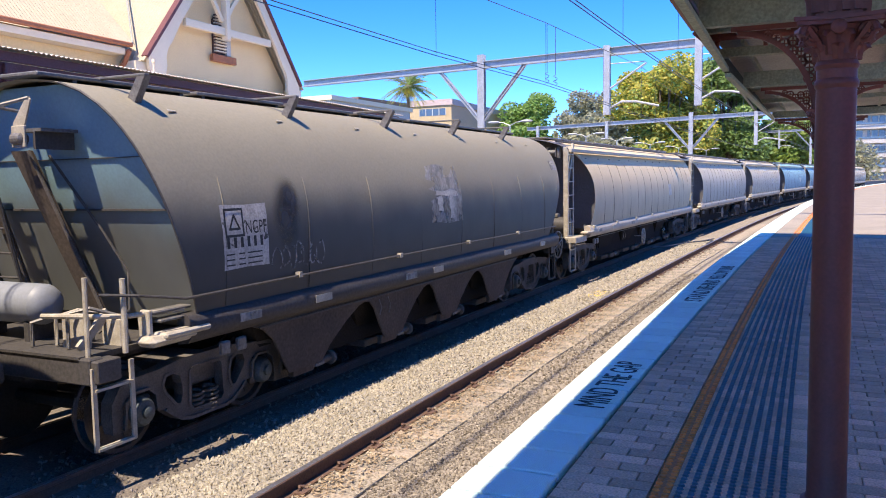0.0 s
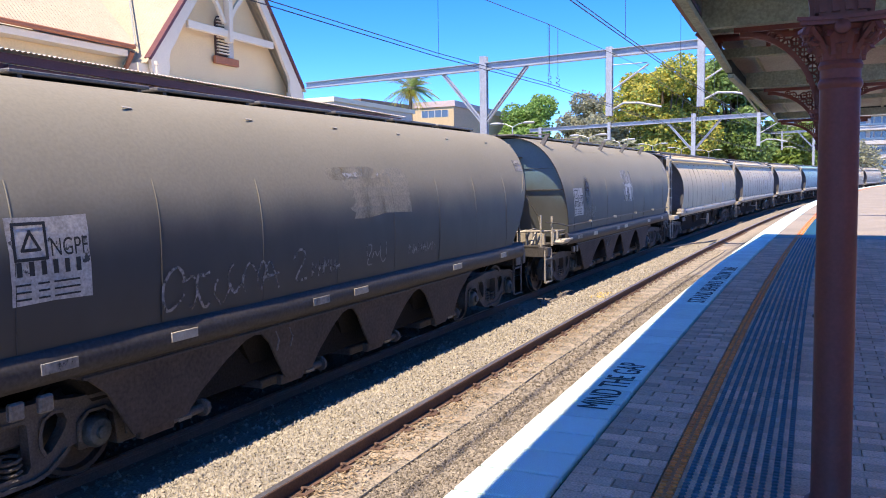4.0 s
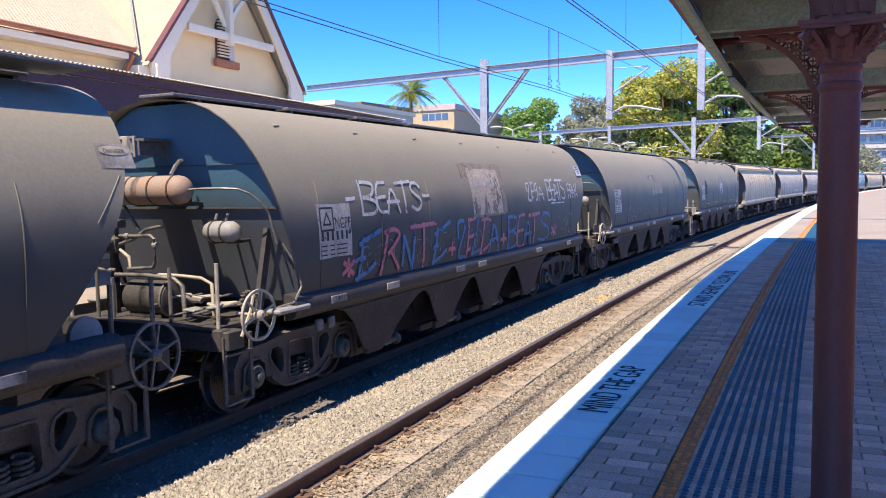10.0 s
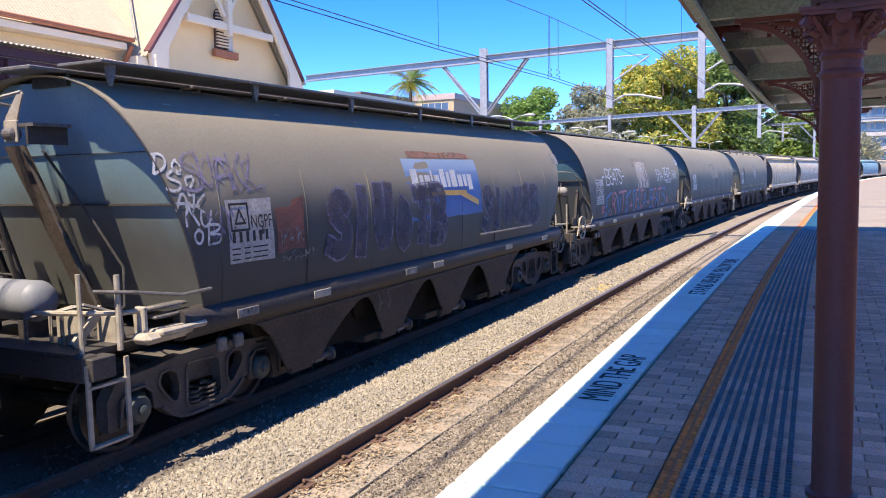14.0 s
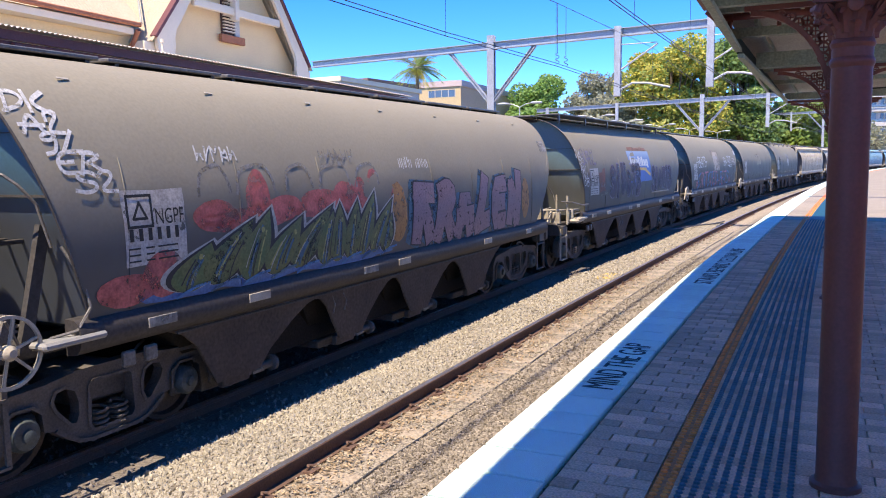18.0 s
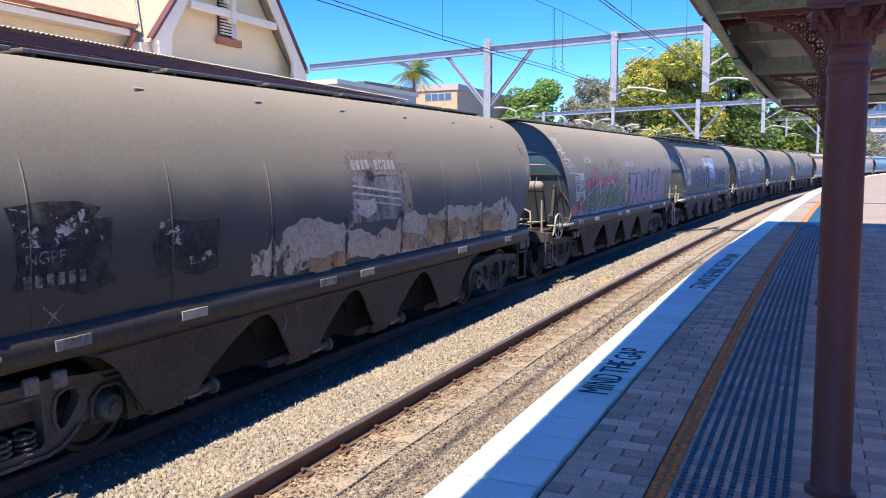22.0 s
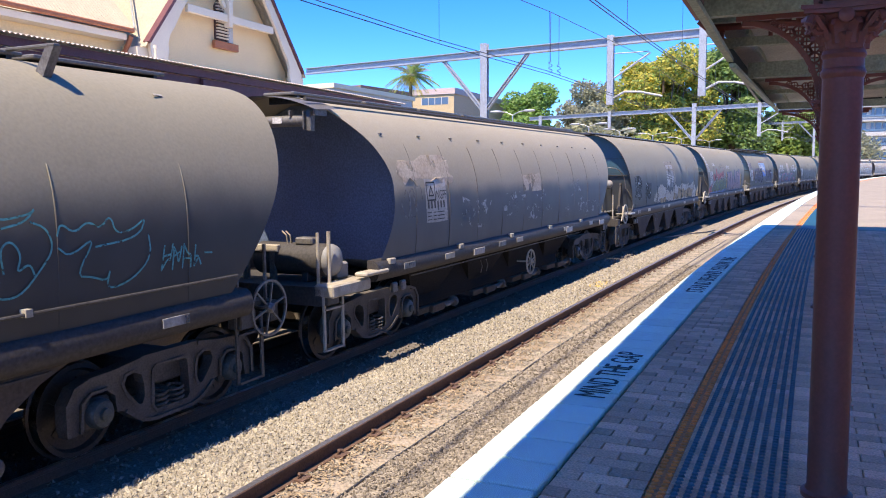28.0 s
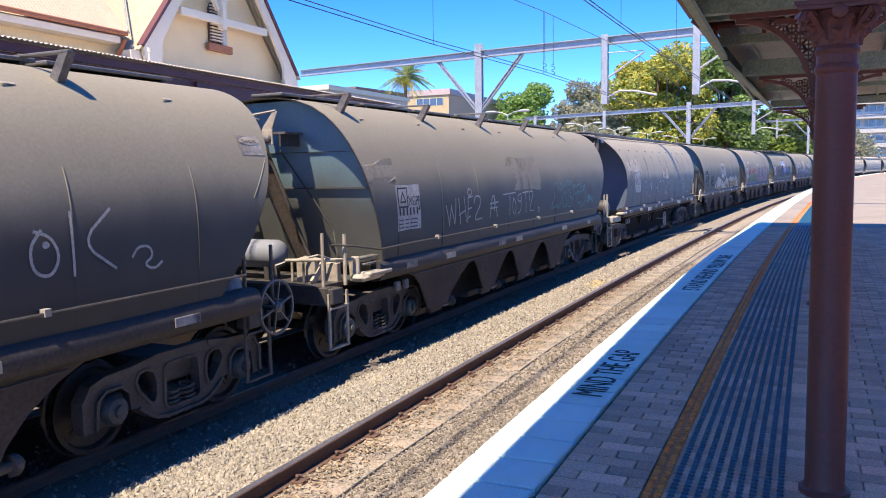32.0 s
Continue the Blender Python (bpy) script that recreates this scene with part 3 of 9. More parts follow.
# ---------------------------------------------------------------- ground and tracks
def ground_sheet():
    bm = bmesh.new()
    xs = [-500, -160, -60, 0, 30, 60, 100, 160, 250, 400, 900, 2500, 4500]
    ys = [-2500, -600, -150, -40, -8, 0, 9, 30, 60, 150, 600, 2500]
    grid = [[bm.verts.new((x, y, -1.75 + GRADE * max(-160, min(x, 300)))) for y in ys] for x in xs]
    for i in range(len(xs) - 1):
        for j in range(len(ys) - 1):
            bm.faces.new((grid[i][j], grid[i + 1][j], grid[i + 1][j + 1], grid[i][j + 1]))
    return thing("ground", bm, M["earth"], "dry earth and rough grass beyond the railway", "ground", kind="structure")


ground_sheet()

bm = bmesh.new()
sweep(bm, [(0.0, -1.7), (0.0, -1.17), (0.9, -1.172), (1.80, -1.176), (1.92, -1.198), (2.36, -1.200), (2.56, -1.175), (3.0, -1.17), (3.7, -1.25), (3.78, -1.262), (3.78, -1.7)], -60, 300, 2.0)
thing("track_bed", fixed(bm), M["ballast_bed"], "pale crushed stone track bed between the platforms", "track bed", kind="structure")


# This darker bed starts at the train's shadow edge: oil and painted shade together.
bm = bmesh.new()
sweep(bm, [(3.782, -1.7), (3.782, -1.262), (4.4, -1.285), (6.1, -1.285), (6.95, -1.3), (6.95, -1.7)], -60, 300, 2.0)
thing("track_bed", fixed(bm), M["ballast_oily_shaded"], "oily ballast under the goods train, darkened for its shade", "track bed", kind="structure")


def rails():
    prof = [(-0.07, 0), (-0.07, 0.012), (-0.012, 0.028), (-0.009, 0.105), (-0.036, 0.12), (-0.036, 0.148), (-0.03, 0.157), (0.03, 0.157), (0.036, 0.148), (0.036, 0.12), (0.009, 0.105), (0.012, 0.028), (0.07, 0.012), (0.07, 0)]
    for d, z, what in ((NEAR_D, NEAR_Z, "track beside the platform"), (TRAIN_D, TRAIN_Z, "track under the goods train")):
        for side in (-0.753, 0.753):
            bm = bmesh.new()
            sweep(bm, prof, -50, 280, 2.0, d + side, z - 0.157)
            fixed(bm)
            ob = thing("rail", bm, [M["rail_side"], M["rail_top"]], "rusty steel rail with a polished head on the " + what, "rail", "rails", kind="structure")
            for p in ob.data.polygons:
                if p.normal.z > 0.9 and on_line(0, 0, 0) and p.center.z > on_line(p.center.x, 0, z - 0.012).z - 0.03:
                    p.material_index = 1


rails()


def sleepers():
    rnd = random.Random(5)
    bm = box(bmesh.new(), -0.125, 0.125, -1.3, 0.98, -0.12, 0.0, bevel=0.012)
    mesh = put("sleeper", bm, M["sleeper"])
    base = anchor("sleeper_row", "weathered timber sleepers under the platform track", "sleepers", kind="structure")
    for i in range(70):
        s = 3.0 + 0.62 * i
        ob = new("sleeper", mesh)
        ob.parent = base
        p = on_line(s + rnd.uniform(-0.02, 0.02), NEAR_D, NEAR_Z - 0.157 + rnd.uniform(-0.008, 0.0))
        ob.matrix_basis = pose(*p, 0, -0.64, turn_at(s) + rnd.uniform(-0.5, 0.5))
    bm = box(bmesh.new(), -0.12, 0.12, -1.25, 1.25, -0.14, 0.0, bevel=0.012)
    mesh = put("sleeper", bm, M["sleeper"])
    base = anchor("sleeper_row", "dusty sleepers under the goods train", "sleepers", kind="structure")
    for i in range(50):
        s = 4.0 + 0.62 * i
        ob = new("sleeper", mesh)
        ob.parent = base
        ob.matrix_basis = pose(*on_line(s, TRAIN_D, TRAIN_Z - 0.152), 0, -0.64, turn_at(s))
    # rail fastenings on the far rail of the platform track
    fb = bmesh.new()
    box(fb, -0.07, 0.07, -0.15, -0.04, 0.0, 0.025)
    tube(fb, [(-0.03, -0.075, 0.02), (-0.03, -0.09, 0.05), (0.0, -0.06, 0.055), (0.03, -0.09, 0.05), (0.03, -0.05, 0.03)], 0.014, 6)
    clip = put("rail_clip", fb, M["rail_side"])
    base = anchor("rail_fastening_row", "rusty spring clips along the rail", "rail clips", kind="structure")
    for i in range(60):
        s = 3.0 + 0.62 * i
        ob = new("rail_clip", clip)
        ob.parent = base
        ob.matrix_basis = pose(*on_line(s, NEAR_D + 0.753, NEAR_Z - 0.158), 0, 0, turn_at(s))


sleepers()

# ---------------------------------------------------------------- our platform
COPE, YELLOW, STUD_END, PLAT_W = -0.4417, -0.8778, -1.4703, -9.0
bm = bmesh.new()
sweep(bm, [(-0.02, -0.13), (-0.02, -0.035), (PLAT_W, -0.035), (PLAT_W, -0.6), (-0.6, -1.7), (-0.05, -1.7), (-0.05, -0.6)], -40, 20.2, 2.0)
thing("platform", fixed(bm), M["joint"], "brick-paved station platform on a masonry wall", "platform", kind="structure")
bm = bmesh.new()
sweep(bm, [(COPE - 0.004, -0.3), (COPE - 0.004, 0.0), (PLAT_W, 0.0), (PLAT_W, -0.6)], 20.2, 190, 2.0)
sweep(bm, [(-0.02, -1.7), (-0.02, -0.06), (PLAT_W, -0.06), (PLAT_W, -1.7)], 20.2, 190, 2.0)
thing("platform", fixed(bm), M["far_paving"], "sunlit worn asphalt platform beyond the canopy", "platform", kind="structure")


def marks_far():
    bm = bmesh.new()
    sweep(bm, [(0.0, -0.1), (0.0, 0.006), (COPE, 0.006), (COPE, -0.1)], 20.2, 190, 2.0)
    thing("coping_strip", fixed(bm), M["coping"], "white painted platform edge in full sun", "platform edge", kind="structure")
    bm = bmesh.new()
    sweep(bm, [(YELLOW, -0.05), (YELLOW, 0.008), (YELLOW - 0.055, 0.008), (YELLOW - 0.055, -0.05)], 20.2, 150, 2.0)
    sweep(bm, [(YELLOW - 0.075, -0.05), (YELLOW - 0.075, 0.008), (YELLOW - 0.13, 0.008), (YELLOW - 0.13, -0.05)], 20.2, 150, 2.0)
    thing("yellow_line", fixed(bm), M["stud_yellow"], "double yellow line painted on the far platform", "painted line", kind="structure")
    bm = bmesh.new()
    sweep(bm, [(YELLOW - 0.15, -0.05), (YELLOW - 0.15, 0.007), (STUD_END, 0.007), (STUD_END, -0.05)], 20.2, 60, 2.0)
    thing("tactile_strip", fixed(bm), M["stud_blue"], "blue tactile strip on the far platform", "tactile strip", kind="structure")


marks_far()


def platform_writing():
    for body, s, size, d in (("MIND THE GAP", 4.86, 0.205, -0.375), ("STAND BEHIND YELLOW LINE", 9.5, 0.20, -0.375)):
        me = letters(body, size, 0.001)
        wide = max(v.co.x for v in me.vertices)
        want = 1.33 if body[0] == "M" else 3.9
        high = 0.20
        for v in me.vertices:
            v.co.x *= want / wide
            v.co.y *= high / (0.7 * size)
        me.materials.append(M["black"])
        ob = tagged(new("platform_writing", me), "dark stencilled words on the platform edge", "painted words", kind="structure")
        ob.matrix_basis = pose(*on_line(s, d - 0.0, 0.0085), 0, -0.64, turn_at(s + want / 2))


platform_writing()

def added_wall():
    """An added, unseen wall that closes our platform and bounces warm light."""
    bm = bmesh.new()
    sweep(bm, [(-9.02, -1.7), (-9.02, 3.0), (-9.35, 3.0), (-9.35, -1.7)], -30, 20, 2.0)
    thing("wall_south", fixed(bm), M["wall_ochre"], "plain ochre wall added out of view to bounce light", "wall", kind="structure")


added_wall()

# ---------------------------------------------------------------- canopy over our platform
CAN_S0, CAN_S1, CAN_BREAK = -6.0, 19.6, 12.05
COLUMN_S, COLUMN_D = [3.80, 8.95, 14.0, 19.1], -1.615


def eaves(x):
    """The canopy's edge over the tracks: straight along the near bays, then turning a little with the platform and falling."""
    if x <= CAN_BREAK:
        return Vector((x, 1.44, 3.71))
    q = (x - CAN_BREAK) / (CAN_S1 - CAN_BREAK)
    return Vector((x, 1.41 - 0.43 * q, 3.63 - 0.49 * q))


def drop(x):
    """The lining hangs lower in the near bays than at the far end."""
    return float(np.interp(x, [CAN_BREAK, CAN_BREAK + 0.01, CAN_S1], [1.0, 0.92, 0.42]))


def canopy():
    root = anchor("platform_canopy", "old station canopy with maroon gutter and green timbers", "canopy")
    wide = 3.5

    def strip(prof, s0, s1, mat, name, label="", prof2=None):
        if s0 < CAN_BREAK - 0.1 and s1 > CAN_BREAK + 0.1:
            strip(prof, s0, CAN_BREAK, mat, name, label)
            return strip(prof, CAN_BREAK + 0.005, s1, mat, name, label)
        bm = bmesh.new()
        a, b = eaves(s0), eaves(s1)
        side = Vector(((b - a).y, -(b - a).x, 0)).normalized()
        va = [bm.verts.new(a + side * d + Vector((0, 0, z))) for d, z in prof]
        vb = [bm.verts.new(b + side * d + Vector((0, 0, z))) for d, z in prof2 or prof]
        n = len(prof)
        for i in range(n):
            bm.faces.new((va[i], vb[i], vb[(i + 1) % n], va[(i + 1) % n]))
        bm.faces.new(va)
        bm.faces.new(vb[::-1])
        return part(name, fixed(bm), mat, root, label)

    def both(prof, mat, name, label=""):
        """Along the near bays, then along the shallower end bays."""
        strip(prof, CAN_S0, CAN_BREAK, mat, name, label)
        ends = [[(d, z * (drop(x) if z < 0 else 1)) for d, z in prof] for x in (CAN_BREAK, CAN_S1)]
        strip(ends[0], CAN_BREAK + 0.005, CAN_S1, mat, name, label, ends[1])

    both([(0.02, 0.30), (0.02, 0.34), (wide, 0.50), (wide, 0.46)], M["soffit"], "roof_sheet", "grey corrugated iron sheets")
    # the sloping lining between the gutter and the tie beams
    both([(0.10, 0.02), (0.14, 0.06), (0.46, -0.57), (0.42, -0.61)], M["fascia_dark"], "fascia", "dark green sloping fascia")
    both([(0.42, -0.66), (0.42, -0.60), (0.50, -0.60), (0.50, -0.66)], M["green_wood"], "fascia_bead")
    strip([(-0.02, -0.05), (-0.03, 0.16), (-0.01, 0.16), (0.0, 0.01), (0.08, 0.01), (0.08, 0.16), (0.115, 0.16), (0.115, -0.05)], CAN_S0, CAN_BREAK, M["iron_red"], "gutter", "maroon box gutter")
    strip([(0.0, 0.17), (0.0, 0.24), (0.115, 0.29), (0.115, 0.20)], CAN_S0, CAN_BREAK, M["green_wood"], "eaves_board")
    strip([(0.005, -0.02), (0.005, 0.03), (0.055, 0.03), (0.055, -0.02)], CAN_BREAK + 0.005, CAN_S1, M["soffit"], "drip_edge", "pale drip edge")
    # ceiling sheets in narrow boards, purlins, tie beams
    both([(0.30, -0.14), (0.30, -0.12), (wide, 0.02), (wide, 0.0)], M["soffit"], "ceiling_lining", "grey-green lined ceiling")
    for k in range(5):
        y = 0.62 + 0.62 * k
        both([(y, -0.24 + 0.05 * y), (y, -0.15 + 0.05 * y), (y + 0.05, -0.15 + 0.05 * y), (y + 0.05, -0.24 + 0.05 * y)], M["green_wood"], "purlin")
    for c in [-1.3] + COLUMN_S:
        for dx, deep in ((0.0, 0.0), (1.7, 1.0), (3.4, 1.0)):
            x = c + dx
            if x > CAN_S1 - 0.1:
                continue
            f = drop(x)
            lo, hi = (-0.60 * f, -0.30 * f) if not deep else (-0.36 * f, -0.22 * f)
            strip([(0.44 if not deep else 0.30, lo), (0.44 if not deep else 0.30, hi), (wide, hi), (wide, lo)], x - 0.06, x + 0.06, M["green_wood"], "tie_beam", "green timber tie beam")
    # the drain pipe from the gutter's end across to the column line
    g = eaves(CAN_BREAK - 0.15)
    bm = tube(bmesh.new(), [(g.x, g.y - 0.06, g.z + 0.02), (g.x, g.y - 0.06, g.z - 0.10), (g.x, g.y - 0.14, g.z - 0.17), (g.x, g.y - 0.30, g.z - 0.19), (g.x, g.y - 1.55, g.z - 0.20)], 0.055, 10)
    part("drain_pipe", bm, M["iron_red"], root, "maroon drain pipe", 50)
    for dy in (0.32, 0.95):
        bm = tube(bmesh.new(), [(g.x, g.y - dy, g.z - 0.20), (g.x, g.y - dy - 0.07, g.z - 0.20)], 0.07, 10)
        tube(bm, [(g.x, g.y - dy - 0.03, g.z - 0.05), (g.x, g.y - dy - 0.03, g.z - 0.36)], 0.03, 8)
        part("pipe_bracket", bm, M["iron_red"], root)
    strip([(0.06, -0.02), (0.06, 0.3), (wide, 0.46), (wide, -0.10)], CAN_S1, CAN_S1 + 0.05, M["fascia_dark"], "end_board", "dark end board")
    return root


canopy()


def column(s):
    e = eaves(s)
    foot = on_line(s, COLUMN_D, 0.0)
    if s > 5:
        foot = Vector((foot.x, on_line(3.80, COLUMN_D).y - (s - 3.80) * 0.016, foot.z))
    top = e.z - 0.60 * drop(s) - foot.z
    root = anchor("canopy_column", "maroon cast-iron column with a leafy capital", "column", "canopy columns", Matrix.Translation(foot))
    bm = bmesh.new()
    lathe(bm, [(0.105, 0.0), (0.105, 0.02), (0.088, 0.03), (0.081, 0.05), (0.080, 1.0), (0.079, 1.81)], Matrix(), 28)
    part("shaft", bm, M["iron_red"], root, "", 30)
    bm = bmesh.new()
    lathe(bm, [(0.079, 1.81), (0.086, 1.822), (0.088, 1.834), (0.084, 1.846), (0.079, 1.852), (0.079, 1.89), (0.085, 1.898), (0.087, 1.908), (0.083, 1.918), (0.080, 1.925)], Matrix(), 28)
    part("collar", bm, M["iron_red"], root, "", 30)
    bm = bmesh.new()
    lathe(bm, [(0.080, 1.925), (0.084, 1.96), (0.096, 2.02), (0.118, 2.063)], Matrix(), 28)

    def leaf(ang, h, r, w, tall, curl):
        """A ribbed acanthus leaf bending outwards at its tip."""
        rows = []
        for i in range(7):
            q = i / 6
            rr = r + curl * q ** 2.4
            z = h + tall * (q if q < 0.85 else 0.85 - (q - 0.85) * 1.6)
            half = w * (0.55 + 0.75 * math.sin(math.pi * min(1, q * 0.9 + 0.08))) * (1.0 if i < 6 else 0.4) * (0.86 if i % 2 else 1.0)
            rows.append([bm.verts.new(Matrix.Rotation(ang, 3, "Z") @ Vector((rr + (0.012 if k == 2 else 0.004 if k in (1, 3) else -0.006), half * (k - 2) / 2, z))) for k in range(5)])
        for p, n in zip(rows, rows[1:]):
            for k in range(4):
                bm.faces.new((p[k], p[k + 1], n[k + 1], n[k]))

    for k in range(8):
        leaf(k * math.pi / 4, 1.927, 0.083, 0.026, 0.075, 0.035)
        leaf((k + 0.5) * math.pi / 4, 1.945, 0.088, 0.026, 0.115, 0.055)
    for k in range(4):
        a = math.pi / 4 + k * math.pi / 2
        c, sn = math.cos(a), math.sin(a)
        coil = []
        for i in range(20):
            q = i * 0.62
            rad = 0.046 - 0.0019 * i
            coil.append((c * (0.150 + rad * math.cos(q)), sn * (0.150 + rad * math.cos(q)), 2.022 + rad * math.sin(q)))
        tube(bm, coil, 0.015, 6, r1=0.009)
        tube(bm, [(c * 0.09, sn * 0.09, 1.965), (c * 0.12, sn * 0.12, 2.01), (c * 0.17, sn * 0.17, 2.06)], 0.018, 6)
        b = k * math.pi / 2
        lathe(bm, [(0.006, 0.0), (0.032, 0.008), (0.030, 0.02), (0.012, 0.03)], Matrix.Rotation(b, 4, "Z") @ Matrix.Translation((0.122, 0, 2.05)) @ Matrix.Rotation(math.pi / 2, 4, "Y"), 10)
    part("capital", bm, M["iron_red"], root, "leafy cast capital", 40)
    bm = bmesh.new()
    rim = []
    for k in range(4):
        for i in range(6):
            q = -1 + 2 * i / 6
            rim.append(Matrix.Rotation(k * math.pi / 2, 2) @ Vector((0.130 + 0.028 * q * q, 0.158 * q)))
    for z0, z1, grow in ((2.064, 2.080, 1.0), (2.080, 2.096, 1.07)):
        low = [bm.verts.new((p.x * grow, p.y * grow, z0)) for p in rim]
        top_ = [bm.verts.new((p.x * grow, p.y * grow, z1)) for p in rim]
        for i in range(len(rim)):
            j = (i + 1) % len(rim)
            bm.faces.new((low[i], low[j], top_[j], top_[i]))
        bm.faces.new(top_)
        bm.faces.new(low[::-1])
    part("abacus", fixed(bm), M["iron_red"], root, "moulded abacus")
    bm = box(bmesh.new(), -0.088, 0.088, -0.088, 0.088, 2.096, top)
    for u in (-0.072, -0.025, 0.025, 0.072):
        for sg in (-1, 1):
            box(bm, u - 0.014, u + 0.014, sg * 0.095 - 0.008, sg * 0.095 + 0.008, 2.12, top - 0.03)
            box(bm, sg * 0.095 - 0.008, sg * 0.095 + 0.008, u - 0.014, u + 0.014, 2.12, top - 0.03)
    part("post", bm, M["iron_red"], root, "fluted square post")
    part("post_cap", box(bmesh.new(), -0.11, 0.11, -0.11, 0.11, top - 0.05, top - 0.002, bevel=0.01), M["iron_red"], root)
    span = 0.90
    for sgn in (1, -1):
        R = Matrix.Rotation(math.pi / 2 * sgn, 4, "Z")
        bm = bmesh.new()
        arc = [(0.09 + (span - 0.15) * (1 - math.cos(q)), 2.02 + (top - 2.12) * math.sin(q)) for q in [i * math.pi / 2 / 10 for i in range(11)]]
        bar(bm, arc, 0.05, -0.03, 0.03)
        fixed(bm)
        part("bracket_rib", bm, M["iron_red"], root, "", m=R)
        bm = bmesh.new()
        bar(bm, [(0.08, top - 0.05), (span, top - 0.05)], 0.05, -0.025, 0.025)
        for i in range(8):
            x = 0.15 + (span - 0.35) * i / 7.0
            q = math.acos(max(-1, min(1, 1 - (x - 0.09) / (span - 0.15))))
            lo = 2.02 + (top - 2.12) * math.sin(q)
            room = top - 0.08 - lo
            if room < 0.06:
                continue
            r = min(0.052, room / 2)
            n = max(1, int(room / (2 * r)))
            for j in range(n):
                cz = lo + r * (2 * j + 1)
                bar(bm, [(x + r * 0.95 * math.cos(t), cz + r * 0.95 * math.sin(t)) for t in [u * math.pi / 5 for u in range(10)]], 0.020, -0.012, 0.012, closed=True)
                bar(bm, [(x - r * 0.7, cz), (x + r * 0.7, cz)], 0.014, -0.01, 0.01)
                bar(bm, [(x, cz - r * 0.7), (x, cz + r * 0.7)], 0.014, -0.01, 0.01)
        fixed(bm)
        part("lace_panel", bm, M["iron_red"], root, "pierced cast-iron lace", m=R)
    return root


for s in COLUMN_S:
    column(s)

# ---------------------------------------------------------------- far platform and its building
bm = bmesh.new()
sweep(bm, [(7.05, -1.7), (7.05, -0.02), (7.0, 0.0), (16.0, 0.0), (16.0, -1.7)], -50, 190, 2.0)
thing("platform", fixed(bm), M["far_paving"], "far station platform behind the goods train", "platform", kind="structure")


def corrugated(bm, a, b, c, pitch=0.09, amp=0.012):
    """A sheet from a to b (across the waves) and on to c (along them)."""
    a, b, c = Vector(a), Vector(b), Vector(c)
    n = max(2, int((b - a).length / pitch * 4))
    nrm = (b - a).cross(c - a).normalized()
    top, low = [], []
    for i in range(n + 1):
        p = a + (b - a) * i / n + nrm * amp * math.sin(i * math.pi / 2)
        top.append(bm.verts.new(p))
        low.append(bm.verts.new(p + (c - a)))
    for i in range(n):
        bm.faces.new((top[i], top[i + 1], low[i + 1], low[i]))
    return bm


BY = 13.2       # plane of the wall that faces the tracks


